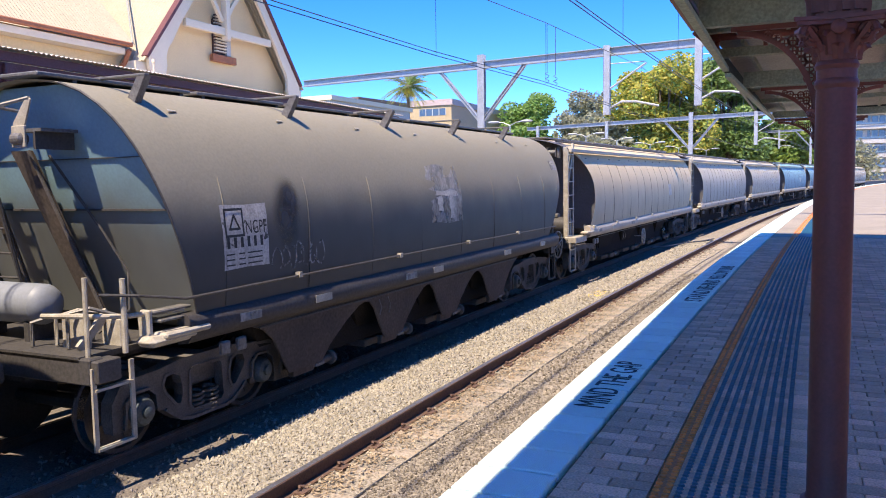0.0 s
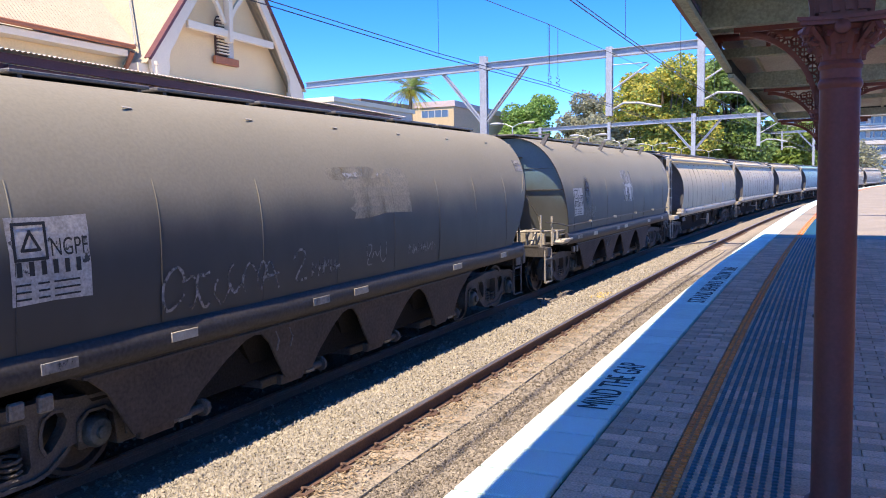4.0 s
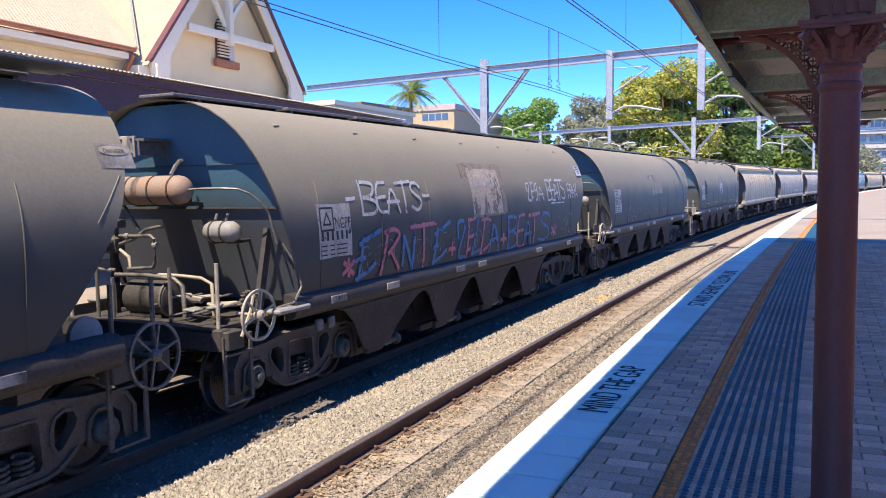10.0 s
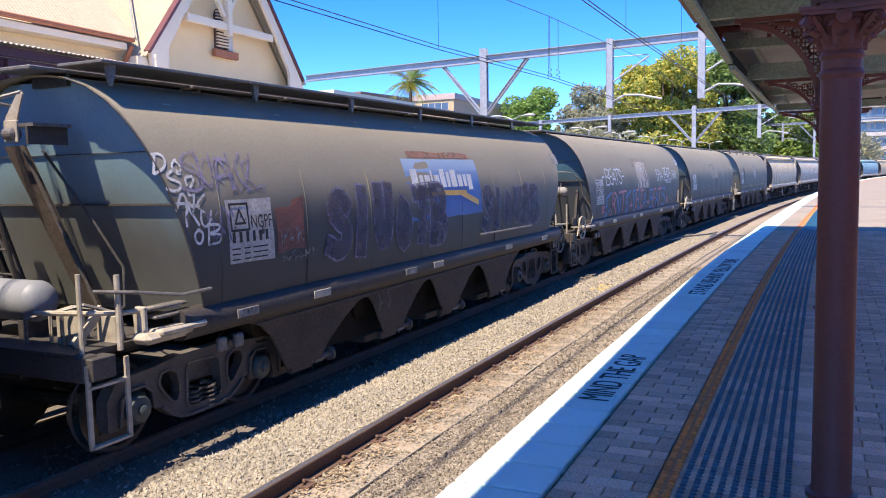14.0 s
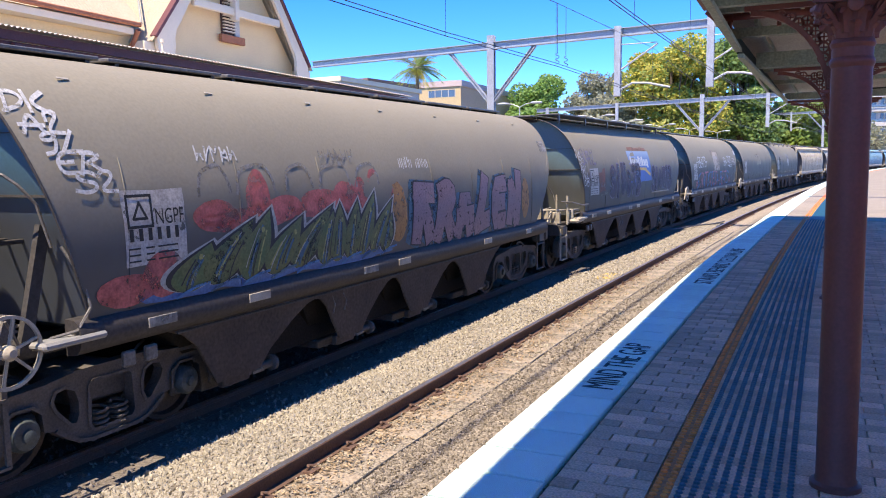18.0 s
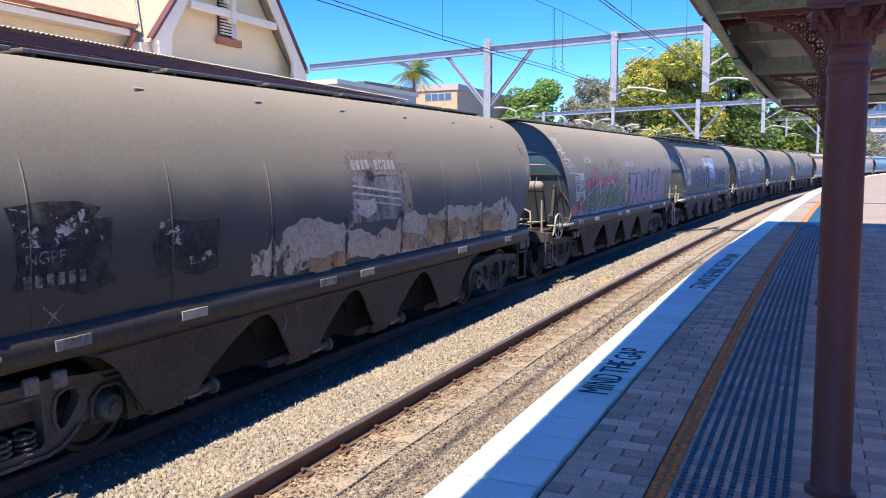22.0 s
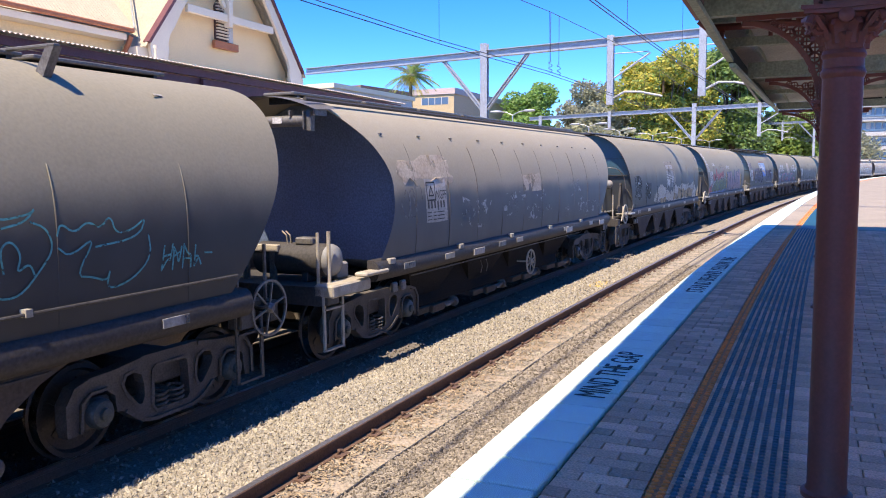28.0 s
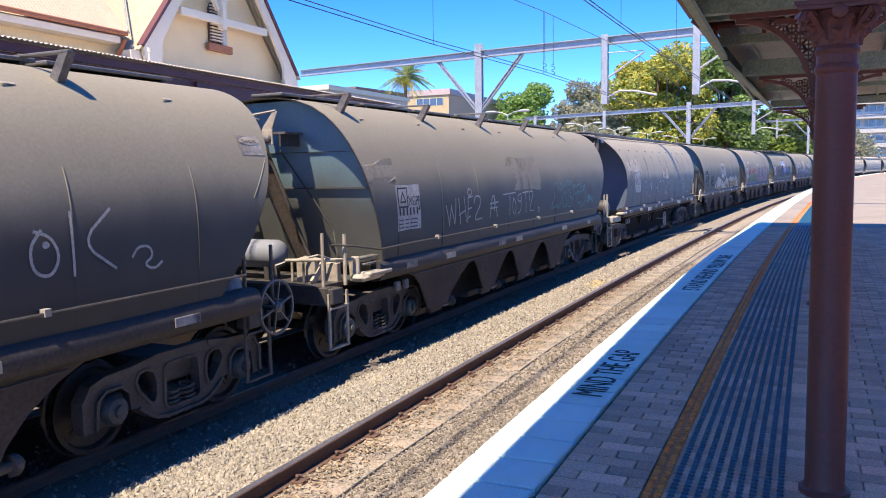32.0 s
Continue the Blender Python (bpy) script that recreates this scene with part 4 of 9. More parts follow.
def station_building():
    root = anchor("station_building", "ochre station building with cream gable and corrugated roof", "building", "", Matrix.Translation((0.40, 0, 0)))

    def add(name, bm, mat, label=""):
        return part(name, fixed(bm), mat, root, label)

    add("wall", box(bmesh.new(), -10, 12.72, BY + 0.25, 22, -0.1, 4.6), M["wall_ochre"], "ochre rendered wall")
    g0, g1, gm, ga, ez = 12.72, 18.50, 15.60, 7.98, 4.36
    bm = prism(bmesh.new(), [(g0 + 0.25, -0.1), (g1 - 0.25, -0.1), (g1 - 0.25, ez), (gm, ga - 0.35), (g0 + 0.25, ez)], BY, BY + 0.3)
    add("gable_wall", bm, M["wall_ochre"], "ochre rendered gable")
    add("side_wall", box(bmesh.new(), g1 - 0.55, g1 - 0.25, BY + 0.3, 22, -0.1, ez), M["wall_ochre"])
    # gable roof planes
    for sx, nm in ((g0 - 0.1, "roof_slope"), (g1 + 0.1, "roof_slope")):
        bm = bmesh.new()
        corrugated(bm, (sx, BY - 0.45, ez - 0.12), (sx, 22, ez - 0.12), (gm, BY - 0.45, ga))
        add(nm, bm, M["roof_sheet"], "cream corrugated iron")
    # main roof: a long slope facing the tracks and its back
    bm = bmesh.new()
    corrugated(bm, (-10, BY - 0.15, 4.60), (12.7, BY - 0.15, 4.60), (-10, BY + 3.2, 8.1))
    add("main_roof", bm, M["roof_sheet"], "cream corrugated iron")
    bm = bmesh.new()
    corrugated(bm, (-10, 20, 4.50), (12.9, 20, 4.50), (-10, BY + 3.2, 8.1))
    add("main_roof", bm, M["roof_sheet"])
    # valley flashing between the two roofs
    add("valley", tube(bmesh.new(), [(12.62, BY - 0.15, 4.64), (14.5, BY + 1.95, 6.86)], 0.022, 6), M["soffit"])
    # gutters and eaves board
    add("gutter", box(bmesh.new(), -10, 12.55, BY - 0.25, BY - 0.14, 4.52, 4.61, bevel=0.02), M["trim_brick"], "maroon gutter")
    add("eaves_board", box(bmesh.new(), -10, 12.42, BY - 0.13, BY + 0.24, 4.36, 4.49), M["trim_cream"], "cream eaves board")
    add("downpipe", tube(bmesh.new(), [(12.48, BY - 0.2, 4.45), (12.5, BY - 0.02, 4.2), (12.5, BY + 0.1, 4.05), (12.5, BY + 0.1, 3.3)], 0.05, 10), M["trim_brick"], "terracotta downpipe")
    # bargeboards with curved feet
    for sgn in (-1, 1):
        bm = bmesh.new()
        foot = gm + sgn * 2.82
        out = [(gm, ga + 0.02), (foot, ez - 0.05), (foot - sgn * 0.02, ez - 0.22), (foot - sgn * 0.10, ez - 0.40), (foot - sgn * 0.30, ez - 0.46), (foot - sgn * 0.50, ez - 0.36), (foot - sgn * 0.56, ez - 0.14), (foot - sgn * 0.54, ez + 0.04), (foot - sgn * 0.60, ez + 0.24), (foot - sgn * 0.76, ez + 0.44), (foot - sgn * 1.02, ez + 0.86), (gm, ga - 0.36)]
        prism(bm, out, BY - 0.42, BY - 0.34)
        add("bargeboard", bm, M["trim_cream"], "cream bargeboard with a curved foot")
        bm = bmesh.new()
        bar(bm, [(gm, ga + 0.06), (gm + sgn * 2.88, ez - 0.02)], 0.065, BY - 0.47, BY - 0.30)
        add("barge_capping", bm, M["trim_maroon"], "maroon barge capping")
        add("purlin_end", box(bmesh.new(), foot - 0.1 if sgn > 0 else foot - 0.25, foot + 0.25 if sgn > 0 else foot + 0.1, BY - 0.3, BY + 0.1, ez - 0.3, ez - 0.12), M["trim_cream"])
    add("collar_tie", box(bmesh.new(), gm - 1.6, gm + 1.6, BY - 0.40, BY - 0.30, 5.22, 5.40, bevel=0.01), M["trim_cream"], "cream collar tie")
    add("king_post", box(bmesh.new(), gm - 0.24, gm - 0.10, BY - 0.46, BY - 0.28, 5.10, ga - 0.1, bevel=0.01), M["trim_cream"], "cream king post")
    for sgn in (-1, 1):
        bm = bmesh.new()
        bar(bm, [(gm - 0.23 + sgn * 0.05, 5.55), (gm - 0.23 + sgn * 0.35, 6.0), (gm - 0.23 + sgn * 0.75, 6.42)], 0.10, BY - 0.38, BY - 0.30)
        add("curved_brace", bm, M["trim_cream"])
    # louvred vent
    v = part("vent", fixed(prism(bmesh.new(), [(15.32, 4.83), (15.90, 4.83), (15.90, 5.63), (15.82, 5.77), (15.61, 5.85), (15.40, 5.77), (15.32, 5.63)], BY - 0.05, BY - 0.01)), M["louvre"], root, "arched louvred vent")
    for k in range(12):
        z = 4.87 + 0.075 * k
        part("louvre_slat", box(bmesh.new(), 15.35, 15.74, -0.07, 0.0, z, z + 0.028, Matrix.Translation((0, BY - 0.05, 0))), M["trim_cream"], v)
    part("vent_frame", box(bmesh.new(), 15.76, 15.92, BY - 0.10, BY - 0.052, 4.81, 5.63), M["concrete"], v)
    add("sill", box(bmesh.new(), 15.18, 16.06, BY - 0.16, BY - 0.055, 4.61, 4.79, bevel=0.01), M["trim_brick"], "terracotta sill")
    return root


station_building()


def awning():
    root = anchor("platform_awning", "maroon awning with scalloped corrugated roof on the far platform", "awning")
    y0, z0 = 9.95, 3.43
    bm = bmesh.new()
    corrugated(bm, (-10, y0 - 0.12, z0), (19.4, y0 - 0.12, z0), (-10, BY, z0 + 0.42), 0.085, 0.011)
    part("roof_sheet", fixed(bm), M["awning_sheet"], root, "weathered corrugated iron")
    part("fascia", box(bmesh.new(), -10, 19.35, y0, y0 + 0.05, z0 - 0.16, z0 - 0.03), M["trim_maroon"], root, "maroon fascia")
    part("valance", box(bmesh.new(), -10, 19.3, y0 + 0.06, y0 + 0.10, z0 - 0.62, z0 - 0.17), M["trim_maroon"], root, "maroon valance board")
    part("end_valance", box(bmesh.new(), 19.31, 19.36, y0 + 0.06, BY, z0 - 0.5, z0 - 0.04), M["trim_maroon"], root)
    for k in range(8):
        x = -8 + 3.9 * k
        part("rib", box(bmesh.new(), x, x + 0.12, y0 - 0.02, y0 + 0.055, z0 - 0.60, z0 - 0.19, bevel=0.01), M["trim_maroon"], root)
        part("awning_post", tube(bmesh.new(), [(x, y0 + 0.6, on_line(x, 8).z - 0.02), (x, y0 + 0.6, z0 - 0.1)], 0.07, 12), M["trim_maroon"], root)
    bm = tube(bmesh.new(), [(10.9, y0 + 0.5, z0 + 0.02), (10.9, y0 + 0.5, z0 + 0.32)], 0.02, 8)
    tube(bm, [(10.9, y0 + 0.5, z0 + 0.30), (10.9, y0 + 0.5, z0 + 0.36)], 0.035, 8)
    part("roof_vent", bm, M["trim_cream"], root)
    return root


awning()

# ---------------------------------------------------------------- overhead line
def beam_i(bm, a, b, h, w):
    a, b = Vector(a), Vector(b)
    t = (b - a).normalized()
    side = t.cross(Vector((0, 0, 1)) if abs(t.z) < 0.99 else Vector((1, 0, 0))).normalized()
    up = side.cross(t)
    for z0, z1, hw in ((h / 2 - 0.03, h / 2, w / 2), (-h / 2, -h / 2 + 0.03, w / 2), (-h / 2 + 0.03, h / 2 - 0.03, 0.012)):
        va = [bm.verts.new(a + side * sx * hw + up * z) for sx, z in ((-1, z0), (1, z0), (1, z1), (-1, z1))]
        vb = [bm.verts.new(b + side * sx * hw + up * z) for sx, z in ((-1, z0), (1, z0), (1, z1), (-1, z1))]
        for i in range(4):
            bm.faces.new((va[i], vb[i], vb[(i + 1) % 4], va[(i + 1) % 4]))
        bm.faces.new(va)
        bm.faces.new(vb[::-1])
    return fixed(bm)


def gantry(a, b, mast, drops, h=0.30, foot=-1.3):
    root = anchor("overhead_gantry", "grey steel gantry carrying the overhead wires", "gantry", "overhead gantries")
    a, b = Vector(a), Vector(b)
    part("beam", beam_i(bmesh.new(), a, b, h, 0.22), M["steel"], root)

    def at(y):
        return a + (b - a) * ((y - a.y) / (b.y - a.y))

    t = (b - a).normalized()
    m = at(mast)
    low = foot + GRADE * m.x
    part("mast", beam_i(bmesh.new(), (m.x, m.y, low), (m.x, m.y, m.z + 0.42), 0.24, 0.30), M["steel"], root)
    for sg in (-1, 1):
        part("knee_brace", beam_i(bmesh.new(), m + t * sg * 2.05 + Vector((0, 0, -0.14)), m + t * sg * 0.12 + Vector((0, 0, -2.25)), 0.14, 0.14), M["steel"], root)
    for y, down, arm in drops:
        p = at(y)
        post = part("drop_post", beam_i(bmesh.new(), (p.x - 0.16, p.y, p.z + 0.2), (p.x - 0.16, p.y, p.z - down), 0.24, 0.24), M["steel"], root)
        if arm:
            bm = tube(bmesh.new(), [(p.x - 0.16, p.y, p.z - down * 0.62), (p.x - 0.16, p.y - 1.45, p.z - down * 0.22)], 0.035, 8)
            tube(bm, [(p.x - 0.16, p.y, p.z - down * 0.2), (p.x - 0.16, p.y - 1.4, p.z - down * 0.2)], 0.02, 8)
            part("cantilever_arm", bm, M["lamp_head"], post)
            q = Vector((p.x - 0.16, p.y, p.z - down * 0.92))
            bm = tube(bmesh.new(), [q, q + Vector((0, -0.55, 0.28)), q + Vector((0, -1.1, 0.25)), q + Vector((0, -1.9, 0.06))], 0.04, 8)
            part("registration_arm", bm, M["lamp_head"], post)
            bm = bmesh.new()
            for k in range(5):
                lathe(bm, [(0.03, 0), (0.07, 0.02), (0.03, 0.04)], Matrix.Translation(q + Vector((0, -0.06 - 0.0, 0.02 + 0.05 * k))), 10)
            part("insulator", bm, M["lamp_head"], post)
    return root


gantry((33.1, 22.2, 6.62), (28.2, -3.5, 6.38), 12.15, [(6.65, 2.35, True), (3.30, 2.2, True)])
gantry((66.2, 21.6, 6.45), (58.6, -5.0, 6.45), 7.5, [(2.9, 2.2, True), (14.2, 1.2, False), (20.5, 1.0, False)])
gantry((128, 16, 9.0), (120, -12.0, 9.0), -1.3, [(8, 2.5, True), (2.8, 2.5, True)])
gantry((190, 8, 9.2), (182, -24.0, 9.2), -10, [(-3, 2.5, True), (1.5, 2.5, True)])


def overhead_wires():
    for d, what in ((TRAIN_D, "goods train"), (NEAR_D, "platform track")):
        root = anchor("overhead_wire", "pair of dark overhead wires above the " + what, "wire", "overhead wires")
        spans = [(-35, 31), (31, 62), (62, 124), (124, 186), (186, 260)]
        run = (lambda s: float(np.interp(s, [9, 15, 21, 28, 60], [5.6, 5.43, 4.97, 5.08, TRAIN_D]))) if d > 3 else (lambda s: NEAR_D)
        low, high = [], []
        for s0, s1 in spans:
            for i in range(12):
                q = i / 12
                s = s0 + (s1 - s0) * q
                low.append(on_line(s, run(s), 4.10) - Vector((0, 0, GRADE * s * (1 if s < 70 else 0))))
                high.append(on_line(s, run(s), 5.45 + 0.55 * (2 * q - 1) ** 2) - Vector((0, 0, GRADE * s * (1 if s < 70 else 0))))
        for pts, r, nm in ((low, 0.009, "contact_wire"), (high, 0.009, "catenary_wire")):
            part(nm, tube(bmesh.new(), pts, r, 5), M["wire"], root)
            if nm == "contact_wire":
                part(nm, tube(bmesh.new(), [p + Vector((0.0, 0.03, 0.085)) for p in pts], r, 5), M["wire"], root)
        for i in range(len(low)):
            part("dropper", tube(bmesh.new(), [low[i], high[i]], 0.005, 4), M["wire"], root)
        for s in (20.8, 21.5, 43.0, 43.6):
            if d < 3:
                continue
            a, b = on_line(s, d, 4.02), on_line(s, d, 5.62)
            coil = [b, (a + b) / 2, a + Vector((0, 0, 0.32))]
            coil += [a + Vector((0.05 * math.cos(q), 0.05 * math.sin(q), 0.30 - 0.022 * q)) for q in [k * 0.8 for k in range(16)]]
            part("hanger", tube(bmesh.new(), coil + [a], 0.009, 5), M["wire"], root, "looped feeder hanger")


overhead_wires()


def platform_lamp(x, y, z, reach):
    root = anchor("platform_lamp", "pale twin-armed lamp on the far platform", "lamp", "platform lamps")
    base = on_line(x, 10).z
    part("pole", tube(bmesh.new(), [(x, y, base - 0.02), (x, y, z - 0.25)], 0.06, 8, r1=0.04), M["steel"], root)
    for sg in (-1, 1):
        bm = tube(bmesh.new(), [(x, y, z - 0.25), (x, y + sg * reach * 0.5, z - 0.05), (x, y + sg * reach, z)], 0.03, 6)
        part("arm", bm, M["steel"], root)
        bm = bmesh.new()
        lathe(bm, [(0.03, -0.4), (0.13, -0.3), (0.17, 0.0), (0.12, 0.3), (0.03, 0.38)], Matrix.Translation((x, y + sg * (reach + 0.2), z)) @ Matrix.Rotation(math.pi / 2, 4, "X") @ Matrix.Diagonal((1, 0.55, 1, 1)), 12)
        part("lamp_head", bm, M["lamp_head"], root, "", 50)


for x, y, z, reach in ((48, 16.8, 5.6, 0.9), (62, 15.4, 5.6, 0.9), (74, 15.5, 5.85, 0.9), (86, 14.5, 6.0, 1.0), (98, 13.2, 6.1, 1.0), (112, 11.5, 6.3, 1.0)):
    platform_lamp(x, y, z, reach)

# ---------------------------------------------------------------- distance
def far_block(name, x, y, rz, wx, wy, z0, z1, mat, label, cat, windows=(), roof=None):
    root = anchor(name, label, cat, m=pose(x, y, 0, 0, 0, rz))
    part("wall", box(bmesh.new(), -wx / 2, wx / 2, -wy / 2, wy / 2, z0, z1), mat, root)
    if roof:
        part("parapet", box(bmesh.new(), -wx / 2 - 0.2, wx / 2 + 0.2, -wy / 2 - 0.2, wy / 2 + 0.2, z1, z1 + roof[0]), roof[1], root)
    for axis, u0, u1, a, b in windows:
        bm = bmesh.new()
        if axis == "x":
            box(bm, -wx / 2 - 0.06, -wx / 2 + 0.05, u0, u1, a, b)
        else:
            box(bm, u0, u1, -wy / 2 - 0.06, -wy / 2 + 0.05, a, b)
        part("window", bm, M["glass_far"], root)
        k = 4
        bm = bmesh.new()
        for i in range(k + 1):
            u = u0 + (u1 - u0) * i / k
            if axis == "x":
                box(bm, -wx / 2 - 0.10, -wx / 2 - 0.061, u - 0.05, u + 0.05, a, b)
            else:
                box(bm, u - 0.05, u + 0.05, -wy / 2 - 0.10, -wy / 2 - 0.061, a, b)
        part("window_frame", bm, M["concrete"], root)
    return root


house = far_block("brick_house", 105.5, 44.2, 0, 21, 6.0, -1, 12.2, M["brick_far"], "brown and cream brick house with a flat roof", "house", [("x", -2.2, 1.6, 10.9, 11.8)], (0.75, M["parapet_pink"]))
part("cream_wall", box(bmesh.new(), -10.55, -10.505, -3.0, 3.0, 2, 12.15), M["brick_cream"], house, "cream brick front")
far_block("low_building", 58, 37.0, -3, 12, 10, -2, 8.2, M["concrete"], "low pale building with a white gutter", "building", (), (0.35, M["trim_cream"]))
far_block("hill_house", 100, 58, -10, 14, 12, -2, 13.0, M["brick_cream"], "house with a brown tiled roof among trees", "house", (), (0.6, M["tile_roof"]))


def tower(x, y, rz, wx, wy, floors, base, label):
    root = anchor("apartment_tower", label, "apartment building", "towers beyond the station", pose(x, y, base, 0, 0, rz))
    part("wall", box(bmesh.new(), -wx / 2, wx / 2, -wy / 2 + 1, wy / 2, 0, floors * 3.1), M["concrete"], root)
    for f in range(floors):
        z = f * 3.1
        part("balcony", box(bmesh.new(), -wx / 2 - 1.4, wx / 2, -wy / 2, wy / 2 + 0.6, z - 0.25, z + 0.75), M["concrete"], root, "white balcony band")
        n = int(wy / 1.5)
        for k in range(n):
            u = -wy / 2 + 0.6 + k * (wy - 1) / n
            part("window", box(bmesh.new(), -wx / 2 - 0.12, -wx / 2 + 0.05, u, u + (wy - 1) / n - (0.9 if k % 3 == 2 else 0.3), z + 0.75, z + 2.6), M["glass_far"], root)
        part("balcony_rail", box(bmesh.new(), -wx / 2 - 1.5, -wx / 2 - 1.42, -wy / 2 + 1.2, wy / 2 - 2.0, z + 0.76, z + 1.15), M["glass_far"], root, "glass balcony rail")
    return root


tower(205, -17.5, 0, 16, 17, 10, 1, "tall white apartment tower with blue glass")
tower(230, 1.5, 0, 16, 8, 8, 1, "pale apartment block behind trees")


def tree(x, y, base, top, half, leaf, label, n=3200, seed=1, low=0.25, size=0.42, second=None):
    """A trunk, limbs and a crown of many small leaf sprays."""
    rnd = random.Random(seed)
    root = anchor("tree", label, "tree", "trees behind the station", Matrix.Translation((x, y, base)))
    H = top - base
    bm = bmesh.new()
    tube(bm, [(0, 0, -0.5), (0.1, 0.05, H * 0.2), (0.0, 0.2, H * 0.45), (0.2, 0.0, H * 0.8)], half * 0.07, 8, r1=half * 0.02)
    balls = []
    for i in range(30):
        a = rnd.uniform(0, 2 * math.pi)
        h = H * (low + (0.93 - low) * rnd.random())
        wide = half * math.sqrt(max(0.08, 1 - abs((h / H - 0.58) / 0.5) ** 2.2))
        rr = wide * math.sqrt(rnd.random()) * 0.78
        c = Vector((rr * math.cos(a), rr * math.sin(a), h))
        balls.append((c, half * rnd.uniform(0.24, 0.42)))
        tube(bm, [(0, 0, H * 0.3 * rnd.uniform(0.6, 1.1)), tuple(c * 0.6 + Vector((0, 0, H * 0.1))), tuple(c)], half * 0.025, 5, r1=half * 0.008)
    part("trunk", bm, M["bark"], root)
    V, F = [], []
    for i in range(n):
        c, r = rnd.choice(balls)
        v = Vector((rnd.gauss(0, 1), rnd.gauss(0, 1), rnd.gauss(0, 1))).normalized() * r * rnd.uniform(0.65, 1.08)
        p = c + Vector((v.x, v.y, v.z * 0.85))
        u = Vector((rnd.gauss(0, 1), rnd.gauss(0, 1), rnd.gauss(0, 0.5))).normalized() * size * rnd.uniform(0.6, 1.2)
        w = u.cross(Vector((rnd.gauss(0, 1), rnd.gauss(0, 1), rnd.gauss(0, 1)))).normalized() * size * rnd.uniform(0.35, 0.7)
        k = len(V)
        V += [p - u, p - w + u * 0.2, p + u, p + w - u * 0.2]
        F.append((k, k + 1, k + 2, k + 3))
    me = heap("crown", V, F, [leaf] + ([second] if second else []))
    if second:
        for pl in me.polygons:
            pl.material_index = 1 if rnd.random() < 0.4 else 0
    ob = new("crown", me)
    ob.parent = root
    return root


TREES = [
    (118, 18.5, 2, 19.8, 7.4, "leaf_yellow", "large tree covered in yellow blossom", 34000, 1, 0.3, 0.30, "leaf_green"),
    (124, 9.5, 2, 20.5, 7.5, "leaf_deep", "tall dark green tree beside the line", 24000, 2, 0.28, 0.36, None),
    (134, 3.5, 2, 11.0, 4.2, "leaf_deep", "dark green tree beside the line", 9000, 12, 0.3, 0.38, None),
    (110, 36.0, 3, 14.4, 5.0, "leaf_bright", "round bright green tree above the platform", 15000, 3, 0.4, 0.30, None),
    (150, 36.0, 3, 20.0, 5.5, "leaf_olive", "tall grey-green gum tree", 8000, 4, 0.4, 0.36, None),
    (138, 30.0, 3, 14.0, 5.0, "leaf_olive", "grey-green shrubby tree behind the platform", 9000, 5, 0.3, 0.36, None),
    (120, 27.5, 3, 11.5, 4.5, "leaf_olive", "thin brownish tree behind the wires", 4500, 6, 0.3, 0.42, None),
    (100, 17.0, 1, 7.2, 4.0, "leaf_yellow", "low yellow flowering shrub", 1800, 7, 0.05, 0.35, "leaf_green"),
    (105, 23.0, 1, 7.4, 4.5, "leaf_olive", "low shrub along the fence", 1800, 8, 0.05, 0.4, None),
    (165, 4.0, 2, 13.5, 6.0, "leaf_olive", "olive tree before the towers", 2200, 9, 0.1, 0.5, None),
    (150, -3.0, 2, 9.5, 5.0, "leaf_bright", "green tree before the towers", 2000, 10, 0.1, 0.45, None),
    (175, -11.0, 2, 9.0, 6.0, "leaf_olive", "low olive trees before the towers", 1800, 11, 0.1, 0.5, None),
    (120, 55.0, 4, 15.5, 5.0, "leaf_olive", "bare greyish tree on the hill", 900, 13, 0.3, 0.4, None),
    (105, 50.0, 4, 14.5, 2.5, "leaf_deep", "dark conifer on the hill", 900, 14, 0.2, 0.35, None),
    (128, 33.0, 3, 13.0, 6.0, "leaf_olive", "grey-green bushy tree behind the gantry", 9000, 21, 0.3, 0.36, None),
    (142, 14.0, 3, 15.0, 7.0, "leaf_deep", "dark green tree behind the blossom tree", 6000, 22, 0.25, 0.55, None),
    (128, 0.5, 3, 10.5, 4.5, "leaf_green", "green tree beside the far gantry", 4500, 23, 0.2, 0.45, None),
    (112, 28.5, 3, 8.6, 4.5, "leaf_olive", "low grey-green tree above the lamps", 4500, 24, 0.2, 0.42, None),
    (200, 20.0, 2, 17.0, 9.0, "leaf_deep", "far dark woods beyond the line", 3000, 15, 0.05, 0.7, None),
    (190, 40.0, 2, 17.0, 9.0, "leaf_olive", "far grey-green woods beyond the line", 2600, 16, 0.05, 0.7, None),
]
for x, y, base, top, half, leaf, label, n, seed, low, size, second in TREES:
    base = -1.75 + GRADE * x
    tree(x, y, base, top, half, M[leaf], label, n, seed, low, size, M[second] if second else None)


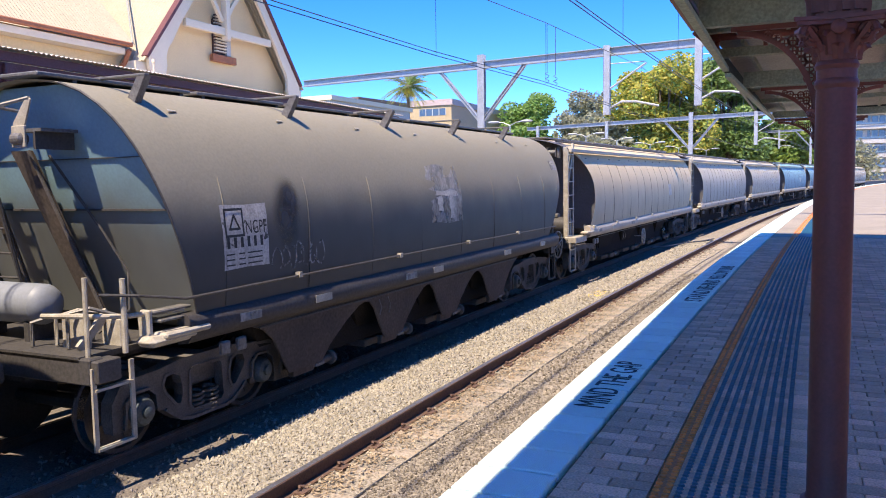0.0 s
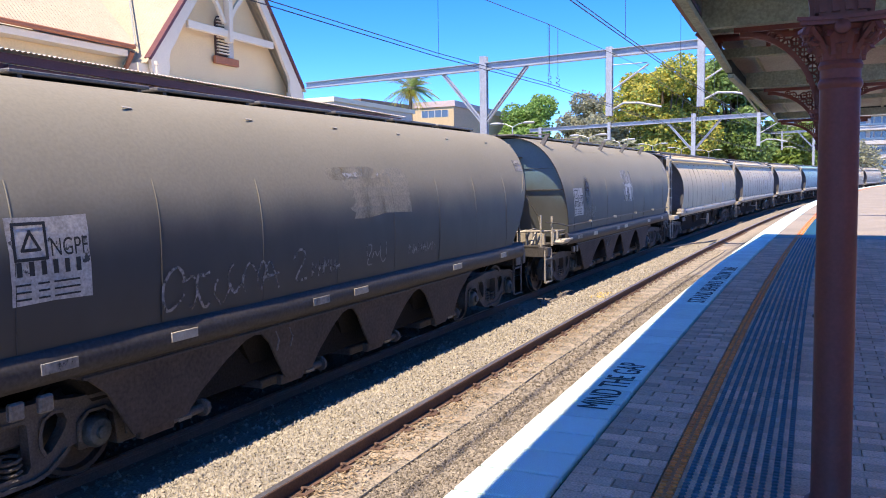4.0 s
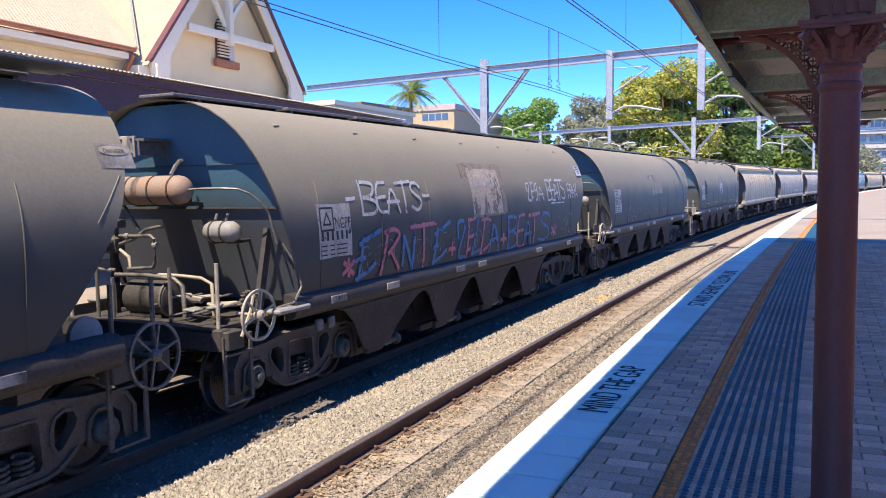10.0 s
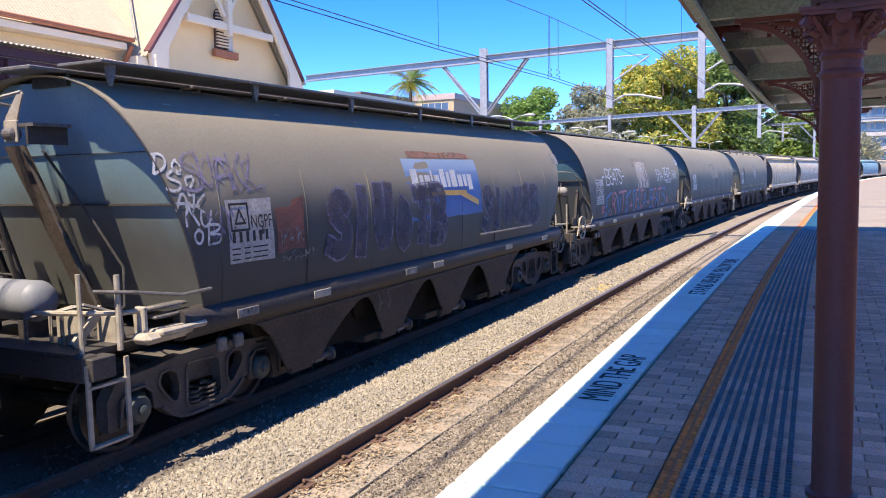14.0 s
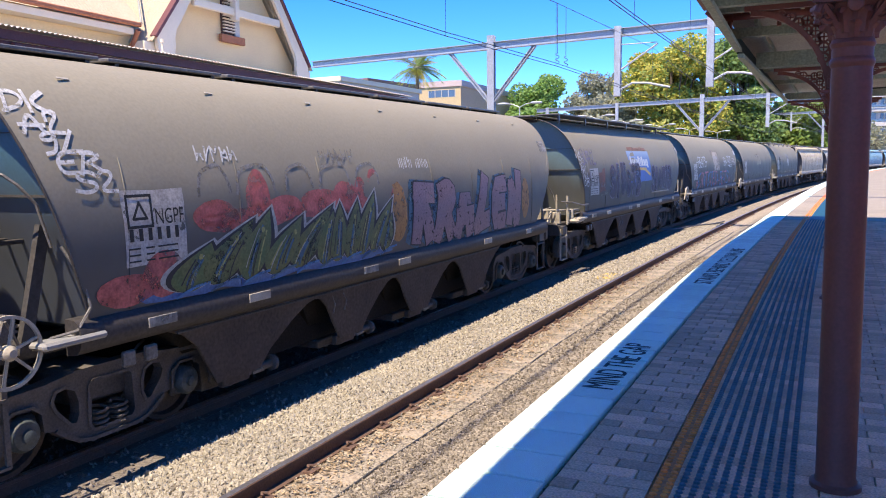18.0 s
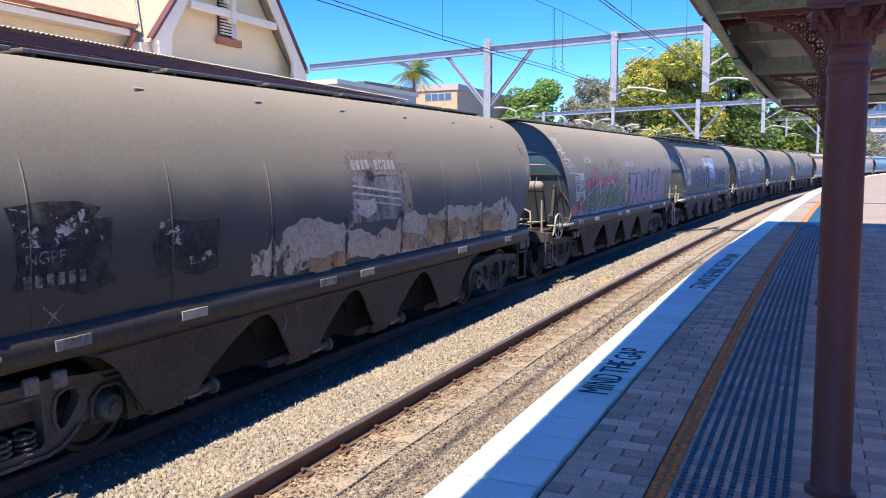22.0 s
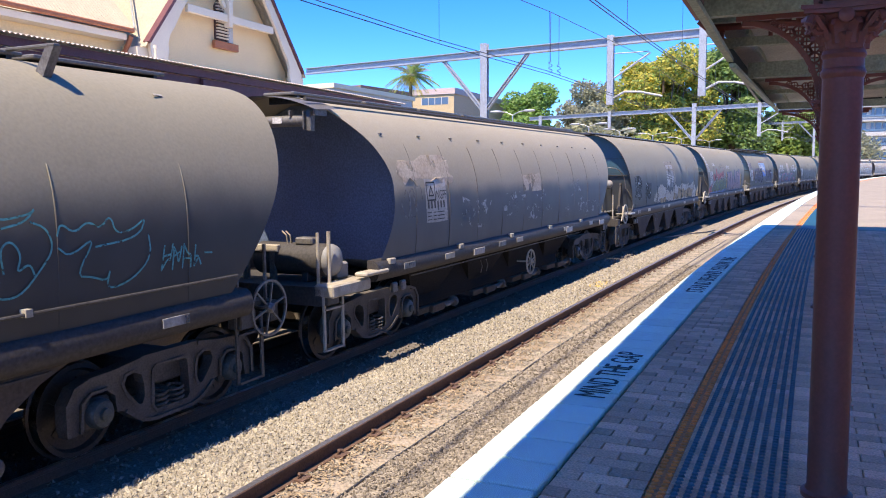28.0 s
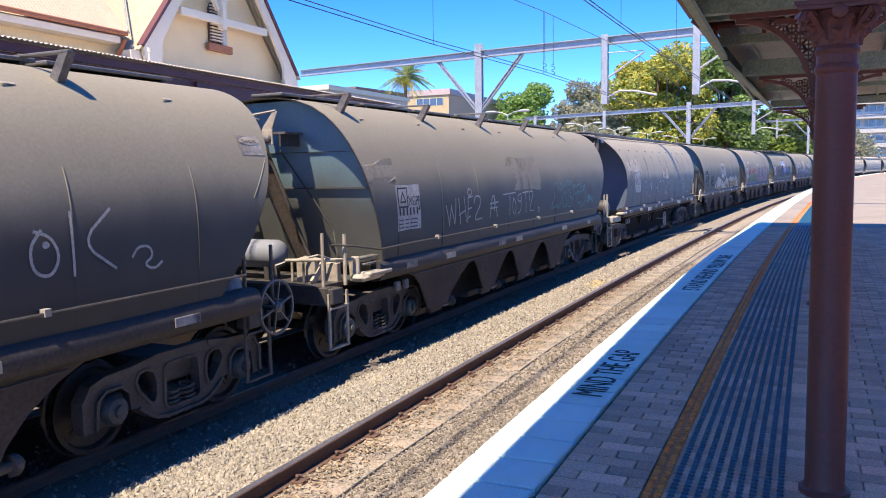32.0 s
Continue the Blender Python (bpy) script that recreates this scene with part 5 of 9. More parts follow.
def palm(x, y, base, top):
    rnd = random.Random(4)
    root = anchor("palm_tree", "palm with feathery grey-green fronds", "palm tree", m=Matrix.Translation((x, y, base)))
    h = top - base
    part("trunk", tube(bmesh.new(), [(0, 0, 0), (0.1, 0, h * 0.5), (0, 0.1, h)], 0.28, 8, r1=0.18), M["bark"], root)
    for k in range(78):
        dead = k < 22
        a, e = rnd.uniform(0, 6.28), rnd.uniform(-1.1, -0.25) if dead else rnd.uniform(-0.25, 1.45)
        reach = rnd.uniform(1.5, 2.2) if dead else rnd.uniform(2.2, 3.4)
        V, F = [], []
        for i in range(22):
            r = reach * (i + 1) / 22
            z = h + r * math.sin(e) * 0.95 - (0.20 if dead else 0.13) * r * r
            c = Vector((r * math.cos(a) * math.cos(e * 0.8), r * math.sin(a) * math.cos(e * 0.8), z))
            side = Vector((-math.sin(a), math.cos(a), 0))
            ahead = Vector((math.cos(a) * math.cos(e), math.sin(a) * math.cos(e), math.sin(e)))
            for sg in (-1, 1):
                j = len(V)
                tip = c + side * sg * 0.52 * (1 - abs(i - 7) / 19) + ahead * 0.34 + Vector((0, 0, -0.20 - rnd.uniform(0, 0.15)))
                V += [tuple(c), tuple(c + ahead * 0.075), tuple(tip + ahead * 0.02), tuple(tip)]
                F.append((j, j + 1, j + 2, j + 3))
        ob = new("frond", heap("frond", V, F, M["leaf_yellow"] if dead else M["leaf_deep"] if k % 3 else M["leaf_olive"]))
        ob.parent = root


palm(85, 42.4, -0.8, 13.5)

# ---------------------------------------------------------------- the goods train
LENGTH = {"A": 14.05, "E": 14.05, "F": 14.05, "B": 14.05, "C": 14.75, "D": 17.2}
SEC = [(0.0, 3.61), (0.28, 3.60), (0.55, 3.55), (0.80, 3.45), (1.02, 3.28), (1.20, 3.04), (1.33, 2.75), (1.42, 2.42), (1.455, 2.1), (1.465, 1.8), (1.45, 1.5), (1.42, 1.28)]
for _ in range(2):
    cut = [SEC[0]]
    for (ay, az), (by, bz) in zip(SEC, SEC[1:]):
        cut += [(ay * 0.75 + by * 0.25, az * 0.75 + bz * 0.25), (ay * 0.25 + by * 0.75, az * 0.25 + bz * 0.75)]
    SEC = cut + [SEC[-1]]
SEC_Z = [p[1] for p in SEC][::-1]
SEC_Y = [p[0] for p in SEC][::-1]


def half_width(z):
    return float(np.interp(z, SEC_Z, SEC_Y))


def glide(z, zs, xs):
    """A smooth curve through a few points."""
    return sum(float(np.interp(z + dz, zs, xs)) for dz in (-0.16, -0.08, 0.0, 0.08, 0.16)) / 5


def rear_edge(z, kind):
    if kind in "CD":
        return glide(z, [1.28, 1.5, 1.97, 2.54, 2.99, 3.33, 3.61], [1.40, 1.58, 1.83, 1.87, 1.57, 1.10, 0.90])
    return float(np.interp(z, [1.28, 3.61], [1.46, 0.74])) + (0.15 if kind == "E" else 0.0)


def front_edge(z, kind):
    if kind == "C":
        return LENGTH[kind] - glide(z, [1.28, 1.6, 1.9, 2.3, 2.6, 3.1, 3.61], [2.15, 1.80, 1.50, 1.16, 0.98, 0.86, 0.92])
    return LENGTH[kind] + {"E": -0.19, "F": 0.30}.get(kind, 0.0) - glide(z, [1.28, 1.6, 1.9, 2.3, 2.6, 3.1, 3.61], [1.78, 1.48, 1.22, 0.92, 0.76, 0.60, 0.50])


def tank_shell(kind):
    bm = bmesh.new()
    prof = [(-y, z) for y, z in SEC[::-1]] + [(y, z) for y, z in SEC[1:]]
    cols = 15
    grid = []
    for y, z in prof:
        x0, x1 = rear_edge(z, kind), front_edge(z, kind)
        row = []
        for i in range(cols):
            x = x0 + (x1 - x0) * i / (cols - 1)
            dent = 0.012 * noise.noise(Vector((x * 0.7, y * 1.3, z * 1.1))) if 0 < i < cols - 1 else 0
            row.append(bm.verts.new((x, y + (dent if y < 0 else -dent), z + dent * 0.3)))
        grid.append(row)
    for a, b in zip(grid, grid[1:]):
        for i in range(cols - 1):
            bm.faces.new((a[i], a[i + 1], b[i + 1], b[i]))
    # a returned lip gives the sheet its thickness at the ends
    for i, dx in ((0, 0.05), (cols - 1, -0.05)):
        inner = [bm.verts.new((r[i].co.x + dx, r[i].co.y * 0.985, r[i].co.z - 0.02)) for r in grid]
        for k in range(len(grid) - 1):
            bm.faces.new((grid[k][i], grid[k + 1][i], inner[k + 1], inner[k]))
    return fixed(bm)


def end_plate(kind, rear=True):
    """The sloping end sheet, set back inside the tank's rim, with a folded joint."""
    bm = bmesh.new()
    levels = [3.56, 3.4, 3.1, 2.9, 2.7, 2.36, 2.1, 1.8, 1.45, 1.25]
    cols = []
    for z in levels:
        w = half_width(z) * 0.985
        x = rear_edge(z, kind) + float(np.interp(z, [1.3, 2.36, 2.9, 3.56], [0.09, 0.09, 0.12, 0.16])) if rear else front_edge(z, kind) - 0.2
        if kind in "CD" and rear:
            x = 2.05 + 0.15 * (3.6 - z) / 2.3
        cols.append([bm.verts.new((x, w * k / 4, z)) for k in range(-4, 5)])
    for a, b in zip(cols, cols[1:]):
        for i in range(8):
            bm.faces.new((a[i], a[i + 1], b[i + 1], b[i]))
    # lower slope down to the deck
    x = cols[-1][0].co.x
    low = [bm.verts.new((x + (0.55 if rear else -0.55), v.co.y * 0.75, 1.05)) for v in cols[-1]]
    for i in range(8):
        bm.faces.new((cols[-1][i], cols[-1][i + 1], low[i + 1], low[i]))
    return fixed(bm)


def pierced(bm, outer, holes, y0, y1):
    """A plate with openings: outlines in x and z, thickness in y."""
    loops = []
    for ring in [outer] + holes:
        vs = [bm.verts.new((x, y0, z)) for x, z in ring]
        loops.append([bm.edges.new((vs[i], vs[(i + 1) % len(vs)])) for i in range(len(vs))])
    r = bmesh.ops.triangle_fill(bm, use_beauty=True, use_dissolve=False, edges=[e for l in loops for e in l])
    faces = [g for g in r["geom"] if isinstance(g, bmesh.types.BMFace)]
    e = bmesh.ops.extrude_face_region(bm, geom=faces)
    for v in e["geom"]:
        if isinstance(v, bmesh.types.BMVert):
            v.co.y = y1
    return bm


def add_bogie(wagon, x):
    b = part("bogie", box(bmesh.new(), -0.30, 0.30, -0.95, 0.95, 0.48, 0.78, bevel=0.03), M["bogie"], wagon, "cast steel bogie", m=pose(x, 0, 0))
    for sg in (-1, 1):
        y0, y1 = sg * 0.94, sg * 1.06
        lo, hi = min(y0, y1), max(y0, y1)
        half = [(0.0, 0.84), (0.38, 0.84), (0.70, 0.79), (1.00, 0.775), (1.16, 0.71), (1.25, 0.56), (1.26, 0.36), (1.23, 0.22), (1.12, 0.22), (1.10, 0.52), (1.05, 0.585), (0.98, 0.605), (0.82, 0.605), (0.75, 0.585), (0.71, 0.52), (0.70, 0.33), (0.62, 0.31), (0.50, 0.20), (0.40, 0.13), (0.26, 0.09), (0.0, 0.09)]
        outer = half + [(-x, z) for x, z in half[-2:0:-1]]
        eye = [(0.62, 0.60), (0.58, 0.69), (0.48, 0.71), (0.38, 0.66), (0.345, 0.54), (0.345, 0.40), (0.385, 0.31), (0.45, 0.32), (0.53, 0.42), (0.595, 0.51)]
        window = [(-0.24, 0.66), (-0.20, 0.70), (0.20, 0.70), (0.24, 0.66), (0.26, 0.26), (0.21, 0.19), (-0.21, 0.19), (-0.26, 0.26)]
        holes = [eye, [(-x, z) for x, z in eye], window]
        bm = pierced(bmesh.new(), outer, holes, lo, hi)
        face = hi if sg > 0 else lo
        for ring in holes:
            bar(bm, ring, 0.035, face - 0.012, face + 0.028 * sg + (0.012 if sg < 0 else 0), closed=True)
        for k in (-1, 1):
            bar(bm, [(k * 1.24, 0.24), (k * 1.24, 0.55), (k * 1.15, 0.70), (k * 0.99, 0.755), (k * 0.70, 0.77), (k * 0.38, 0.82)], 0.045, face - 0.012, face + 0.03 * sg)
            bar(bm, [(k * 1.115, 0.24), (k * 1.085, 0.53), (k * 0.99, 0.615), (k * 0.81, 0.615), (k * 0.72, 0.53), (k * 0.705, 0.34)], 0.03, face - 0.012, face + 0.035 * sg)
        bar(bm, [(-0.60, 0.31), (-0.48, 0.21), (-0.38, 0.14), (-0.25, 0.11), (0.25, 0.11), (0.38, 0.14), (0.48, 0.21), (0.60, 0.31)], 0.04, face - 0.012, face + 0.03 * sg)
        for v in bm.verts:
            v.co.z = 0.84 - (0.84 - v.co.z) * 0.87
        fixed(bm)
        part("side_frame", bm, M["bogie"], b, "dusty cast side frame")
        for k in (-1, 1):
            bm = bmesh.new()
            box(bm, k * 0.90 - 0.16, k * 0.90 + 0.16, lo + 0.01, hi - 0.01, 0.30, 0.58, bevel=0.03)
            Mx = Matrix.Translation((k * 0.90, sg * 1.0, 0.44)) @ Matrix.Rotation(-sg * math.pi / 2, 4, "X")
            part("axle_box", bm, M["bogie"], b, "", 40)
            part("bearing_cap", lathe(bmesh.new(), [(0.14, 0.0), (0.14, 0.10), (0.115, 0.13), (0.06, 0.14), (0.055, 0.17), (0.03, 0.18)], Mx, 16), M["cap"], b, "grey-green bearing cap", 40)
        for dx in (-0.11, 0.11):
            coil = [(dx + 0.08 * math.cos(q), sg * 1.0 + 0.08 * math.sin(q), 0.23 + 0.05 * q / 6.283) for q in [i * 0.7854 for i in range(37)]]
            part("spring", tube(bmesh.new(), coil, 0.016, 6), M["bogie"], b)
    for k in (-1, 1):
        part("brake_beam", tube(bmesh.new(), [(k * 0.40, -0.75, 0.36), (k * 0.40, 0.75, 0.36)], 0.035, 8), M["frame"], b)
        w = part("wheelset", tube(bmesh.new(), [(0, -1.0, 0), (0, 1.0, 0)], 0.075, 10), M["wheel"], b, "pair of steel wheels on an axle", m=pose(k * 0.90, 0, 0.44))
        bm = w.data
        full = bmesh.new()
        full.from_mesh(bm)
        for sg in (-1, 1):
            Mx = Matrix.Translation((0, sg * 0.70, 0)) @ Matrix.Rotation(-sg * math.pi / 2, 4, "X")
            lathe(full, [(0.08, -0.06), (0.455, -0.035), (0.46, 0.0), (0.44, 0.012), (0.43, 0.10), (0.385, 0.10), (0.36, 0.05), (0.13, 0.03), (0.12, 0.09), (0.08, 0.09)], Mx, 28)
            for j in range(5):
                a = j * 2 * math.pi / 5
                box(full, 0.20, 0.30, -0.03, 0.03, 0.02, 0.055, Mx @ Matrix.Rotation(a, 4, "Z"))
        full.to_mesh(bm)
        full.free()
        bm.materials.append(M["tread"])
        for p in bm.polygons:
            r = math.hypot(p.center.x, p.center.z)
            if 0.415 < r and abs(p.normal.y) < 0.75:
                p.material_index = 1
    return b


def wheel_hand(parent, x, y, z, r, mat):
    h = part("handwheel", bar(bmesh.new(), [(r * math.cos(a), r * math.sin(a)) for a in [i * math.pi / 14 for i in range(28)]], 0.026, -0.014, 0.014, closed=True), mat, parent, "brake handwheel", m=pose(x, y, z))
    bm = bmesh.new()
    for i in range(6):
        a = i * math.pi / 3 + 0.3
        bar(bm, [(0.03 * math.cos(a), 0.03 * math.sin(a)), (r * 0.97 * math.cos(a), r * 0.97 * math.sin(a))], 0.02, -0.01, 0.01)
    part("spoke", fixed(bm), mat, h)
    part("hub", lathe(bmesh.new(), [(0.06, -0.03), (0.06, 0.03), (0.03, 0.06)], Matrix.Rotation(math.pi / 2, 4, "X"), 14), mat, h)
    part("shaft", tube(bmesh.new(), [(0, 0, 0), (0, 0.30, 0.0)], 0.018, 8), mat, h)
    return h


def ladder(parent, x0, x1, y, z0, z1, rungs, mat, name="ladder", depth=0.0):
    bm = bmesh.new()
    for x in (x0, x1):
        bar(bm, [(x, z0), (x, z1)], 0.045, y - 0.012, y + 0.012)
    fixed(bm)
    lad = part(name, bm, mat, parent, "steel step ladder")
    for k in range(rungs):
        z = z0 + (z1 - z0) * k / max(1, rungs - 0.6) + 0.012
        part("rung", box(bmesh.new(), x0, x1, y - 0.03, y + 0.03, z - 0.012, z + 0.012), mat, lad)
    return lad


def ladder_tilt(bm, a, b, w, rungs):
    """An inclined ladder lying against an end plate, from a to b, w wide in y."""
    a, b = Vector(a), Vector(b)
    for s in (-w / 2, w / 2):
        tube(bm, [a + Vector((0, s, 0)), b + Vector((0, s, 0))], 0.022, 6)
    for k in range(rungs):
        p = a + (b - a) * (k + 0.5) / rungs
        tube(bm, [p + Vector((0, -w / 2, 0)), p + Vector((0, w / 2, 0))], 0.014, 6)
    return bm


def ribbon(bm, pts, w, out=0.007):
    """A painted stroke lying on the tank's near side; points are (x, height)."""
    P = [Vector(p) for p in pts]
    rows = []
    for i, p in enumerate(P):
        t = (P[min(i + 1, len(P) - 1)] - P[max(i - 1, 0)]).normalized()
        if i == 0:
            p = p - t * w * 0.4
        if i == len(P) - 1:
            p = p + t * w * 0.4
        q = Vector((-t.y, t.x)) * w / 2
        rows.append([bm.verts.new((e.x, -half_width(e.y) - out, e.y)) for e in (p + q, p - q)])
    for a, b in zip(rows, rows[1:]):
        bm.faces.new((a[0], b[0], b[1], a[1]))
    return bm


def patch(bm, x0, x1, z0, z1, out=0.005, n=5, ragged=0.0, seed=0):
    """A painted field on the near side, its rim uneven where paint has worn."""
    rnd = random.Random(seed)
    rows = []
    for j in range(n + 1):
        z = z0 + (z1 - z0) * j / n
        k = max(2, int((x1 - x0) / 0.25))
        rows.append([bm.verts.new((x0 + (x1 - x0) * i / k + (rnd.uniform(-ragged, ragged) if i in (0, k) else 0), -half_width(z + 0.0) - out, z + (rnd.uniform(-ragged, ragged) if j in (0, n) else 0))) for i in range(k + 1)])
    for a, b in zip(rows, rows[1:]):
        for i in range(len(a) - 1):
            bm.faces.new((a[i], a[i + 1], b[i + 1], b[i]))
    return bm


def wagon(kind, name="grain_hopper_wagon"):
    LEN = LENGTH[kind]
    root = anchor(name, "sooty grey grain hopper wagon", "railway wagon", "wagons of the goods train")
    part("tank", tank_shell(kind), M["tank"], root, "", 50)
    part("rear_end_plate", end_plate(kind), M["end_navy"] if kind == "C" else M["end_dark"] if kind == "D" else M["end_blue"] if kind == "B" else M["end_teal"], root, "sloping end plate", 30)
    if kind in "ABEF":
        for zf, r in ((2.36, 0.014), (2.86, 0.006)):
            w = half_width(zf) * 0.97
            xf = rear_edge(zf, kind) + (0.08 if zf < 2.5 else 0.11)
            part("plate_fold", box(bmesh.new(), xf - r, xf + r, -w, w, zf - r * 0.7, zf + r * 0.7), M["frame"], root)
        bm = bmesh.new()
        zs = [1.30 + 0.12 * i for i in range(20)]
        tube(bm, [(rear_edge(min(z, 3.55), kind), -half_width(min(z, 3.55)) - 0.001, min(z, 3.55)) for z in zs], 0.012, 6)
        part("rim", bm, M["frame"], root, "dark rolled rim")
    part("front_end_plate", end_plate(kind, False), M["end_dark"], root, "", 30)
    # seams
    step = {"C": 1.13, "D": 0.97}.get(kind, 1.45)
    x = {"C": 2.48, "D": 2.75}.get(kind, 1.87)
    while x < LEN - 1.4:
        bm = bmesh.new()
        zs = [1.36 + 0.1 * i for i in range(17 if kind in "CD" else 14)]
        tube(bm, [(x + 0.02 * math.sin(3 * z), -half_width(z) - 0.001, z) for z in zs], 0.0065, 6)
        part("weld_seam", bm, M["bogie"] if kind in "CD" else M["tank"], root)
        x += step
    if kind in "ABE":
        bm = tube(bmesh.new(), [(front_edge(2.72, kind) - 0.06 - 0.34 * q, -half_width(2.72 - 0.40 * q) - 0.001, 2.72 - 0.40 * q) for q in [i / 6 for i in range(7)]], 0.005, 6)
        part("fold_line", bm, M["tank"], root)
        px, pz = LEN - 1.12, 2.93
        plate = part("warning_plate", patch(bmesh.new(), px - 0.03, px + 0.36, pz - 0.15, pz + 0.065, 0.005), M["faded"], root, "small worn warning plate")
        bm = bmesh.new()
        ring = [(px + 0.165 + 0.165 * math.cos(q) * min(1, 1.35 - 0.35 * abs(math.cos(q))), pz + 0.005 + 0.042 * math.sin(q)) for q in [k * math.pi / 9 for k in range(18)]]
        bm.faces.new([bm.verts.new((x, -half_width(z) - 0.010, z)) for x, z in ring])
        part("warning_oval", bm, M["white"], plate, "white oval")
        me = letters("DANGER", 0.05, 0.0)
        wide = max(v.co.x for v in me.vertices)
        for v in me.vertices:
            x, z = px + 0.045 + v.co.x * 0.24 / wide, pz - 0.017 + v.co.y * 1.1
            v.co = Vector((x, -half_width(z) - 0.014, z))
        me.materials.append(M["black"])
        ob = new("warning_word", me)
        ob.parent = plate
    # frame
    for sg in (-1, 1):
        y = sg * 1.36
        bm = bmesh.new()
        prof = [(-0.05, 1.36), (0.06, 1.355), (0.105, 1.32), (0.13, 1.26), (0.135, 1.19), (0.115, 1.12), (0.07, 1.07), (-0.05, 1.055)]
        a = [bm.verts.new((1.30, y + sg * d, z)) for d, z in prof]
        b = [bm.verts.new((LEN - 1.15, y + sg * d, z)) for d, z in prof]
        n = len(prof)
        for i in range(n):
            bm.faces.new((a[i], b[i], b[(i + 1) % n], a[(i + 1) % n]))
        bm.faces.new(a)
        bm.faces.new(b[::-1])
        part("sill", fixed(bm), M["tank_grey"] if kind == "D" else M["sill"], root, "rounded side sill", 60)
        if kind == "E":
            for run in ([(0.50, sg * 1.2, 1.64), (0.75, sg * 1.40, 1.61), (1.25, sg * 1.49, 1.52), (1.62, sg * 1.505, 1.53)], [(8.3, sg * 1.505, 1.545), (10.9, sg * 1.505, 1.53)]):
                part("side_pipe", tube(bmesh.new(), run, 0.018, 8), M["pipe"], root, "short dusty air pipe")
        elif kind in "AF":
            part("side_pipe", tube(bmesh.new(), [(0.50, sg * 1.2, 1.64), (0.75, sg * 1.40, 1.61), (1.25, sg * 1.49, 1.52), (2.2, sg * 1.505, 1.53), (6.5, sg * 1.505, 1.545), (LEN - 1.4, sg * 1.505, 1.53)], 0.014, 8), M["frame"], root, "sooty air pipe")
            for k in range(4):
                part("pipe_clip", box(bmesh.new(), 3.0 + 2.4 * k, 3.06 + 2.4 * k, sg * 1.495 - 0.035, sg * 1.495 + 0.035, 1.515, 1.575), M["white"], root)
        for k, xx in enumerate((2.0, 3.35, 5.6, 6.5, 9.5, 11.6)):
            part("marker_plate", box(bmesh.new(), xx, xx + 0.34, sg * 1.488 - 0.014, sg * 1.488 + 0.016, 1.165, 1.255, bevel=0.004), M["white"] if k in (1, 3, 4) else M["faded"], root, "pale reflective plate")
        # headstock step plates
        part("step_plate", box(bmesh.new(), 0.95, 1.55, sg * 1.42 - 0.10, sg * 1.42 + 0.10, 1.18, 1.24, bevel=0.02), M["white"] if kind != "B" else M["cylinder"], root, "pale worn step plate")
    part("centre_sill", box(bmesh.new(), 0.40, LEN - 0.40, -0.30, 0.30, 0.80, 1.06), M["frame"], root)
    for x0, x1 in ((0.34, 1.5), (LEN - 1.4, LEN - 0.34)):
        part("deck", box(bmesh.new(), x0, x1, -1.10, 1.10, 1.06, 1.11), M["frame"], root, "steel end deck")
        xx = x0 if x0 < 5 else x1 - 0.16
        part("headstock", box(bmesh.new(), xx, xx + 0.16, -1.22, 1.22, 0.86, 1.10, bevel=0.015), M["frame"], root)
    # couplers
    for x0, x1 in ((0.03, 0.36), (LEN - 0.36, LEN - 0.03)):
        bm = box(bmesh.new(), x0, x1, -0.10, 0.10, 0.78, 0.98, bevel=0.03)
        part("coupler", bm, M["bogie"], root)
    # discharge chutes, coloured near black for the shade inside the arches
    fx = LEN / 14.05
    for cx in [3.42 * fx, 5.5 * fx, 7.4 * fx, 9.5 * fx]:
        bm = bmesh.new()
        top = [(cx - 0.93, -1.20), (cx + 0.93, -1.20), (cx + 0.93, 1.20), (cx - 0.93, 1.20)]
        low = [(cx - 0.28, -0.92), (cx + 0.28, -0.92), (cx + 0.28, 0.92), (cx - 0.28, 0.92)]
        a = [bm.verts.new((p[0], p[1], 1.06)) for p in top]
        b = [bm.verts.new((p[0], p[1], 0.36)) for p in low]
        for i in range(4):
            bm.faces.new((a[i], a[(i + 1) % 4], b[(i + 1) % 4], b[i]))
        bm.faces.new(b[::-1])
        part("chute", fixed(bm), M["deep_shade"], root, "discharge chute coloured near black for shade")
        bm = box(bmesh.new(), cx - 0.34, cx + 0.34, -1.05, 1.05, 0.24, 0.345, bevel=0.015)
        part("chute_gate", bm, M["bogie"], root)
        gear = part("gate_gear", fixed(tube(bmesh.new(), [(cx + 0.02, -1.25, 0.36), (cx + 0.56, -1.25, 0.37)], 0.045, 12)), M["bogie"], root, "dusty round gate shaft", 50)
        part("gate_collar", lathe(bmesh.new(), [(0.05, 0.0), (0.09, 0.01), (0.09, 0.05), (0.06, 0.09), (0.03, 0.10)], Matrix.Translation((cx + 0.52, -1.25, 0.37)) @ Matrix.Rotation(math.pi / 2, 4, "Y"), 14), M["bogie"], gear)
        part("gate_rack", box(bmesh.new(), cx - 0.30, cx + 0.12, -1.30, -1.22, 0.30, 0.42, bevel=0.012), M["hopper"], gear)
        part("gate_key", box(bmesh.new(), cx + 0.16, cx + 0.34, -1.31, -1.28, 0.33, 0.37, bevel=0.006), M["pipe"], gear)
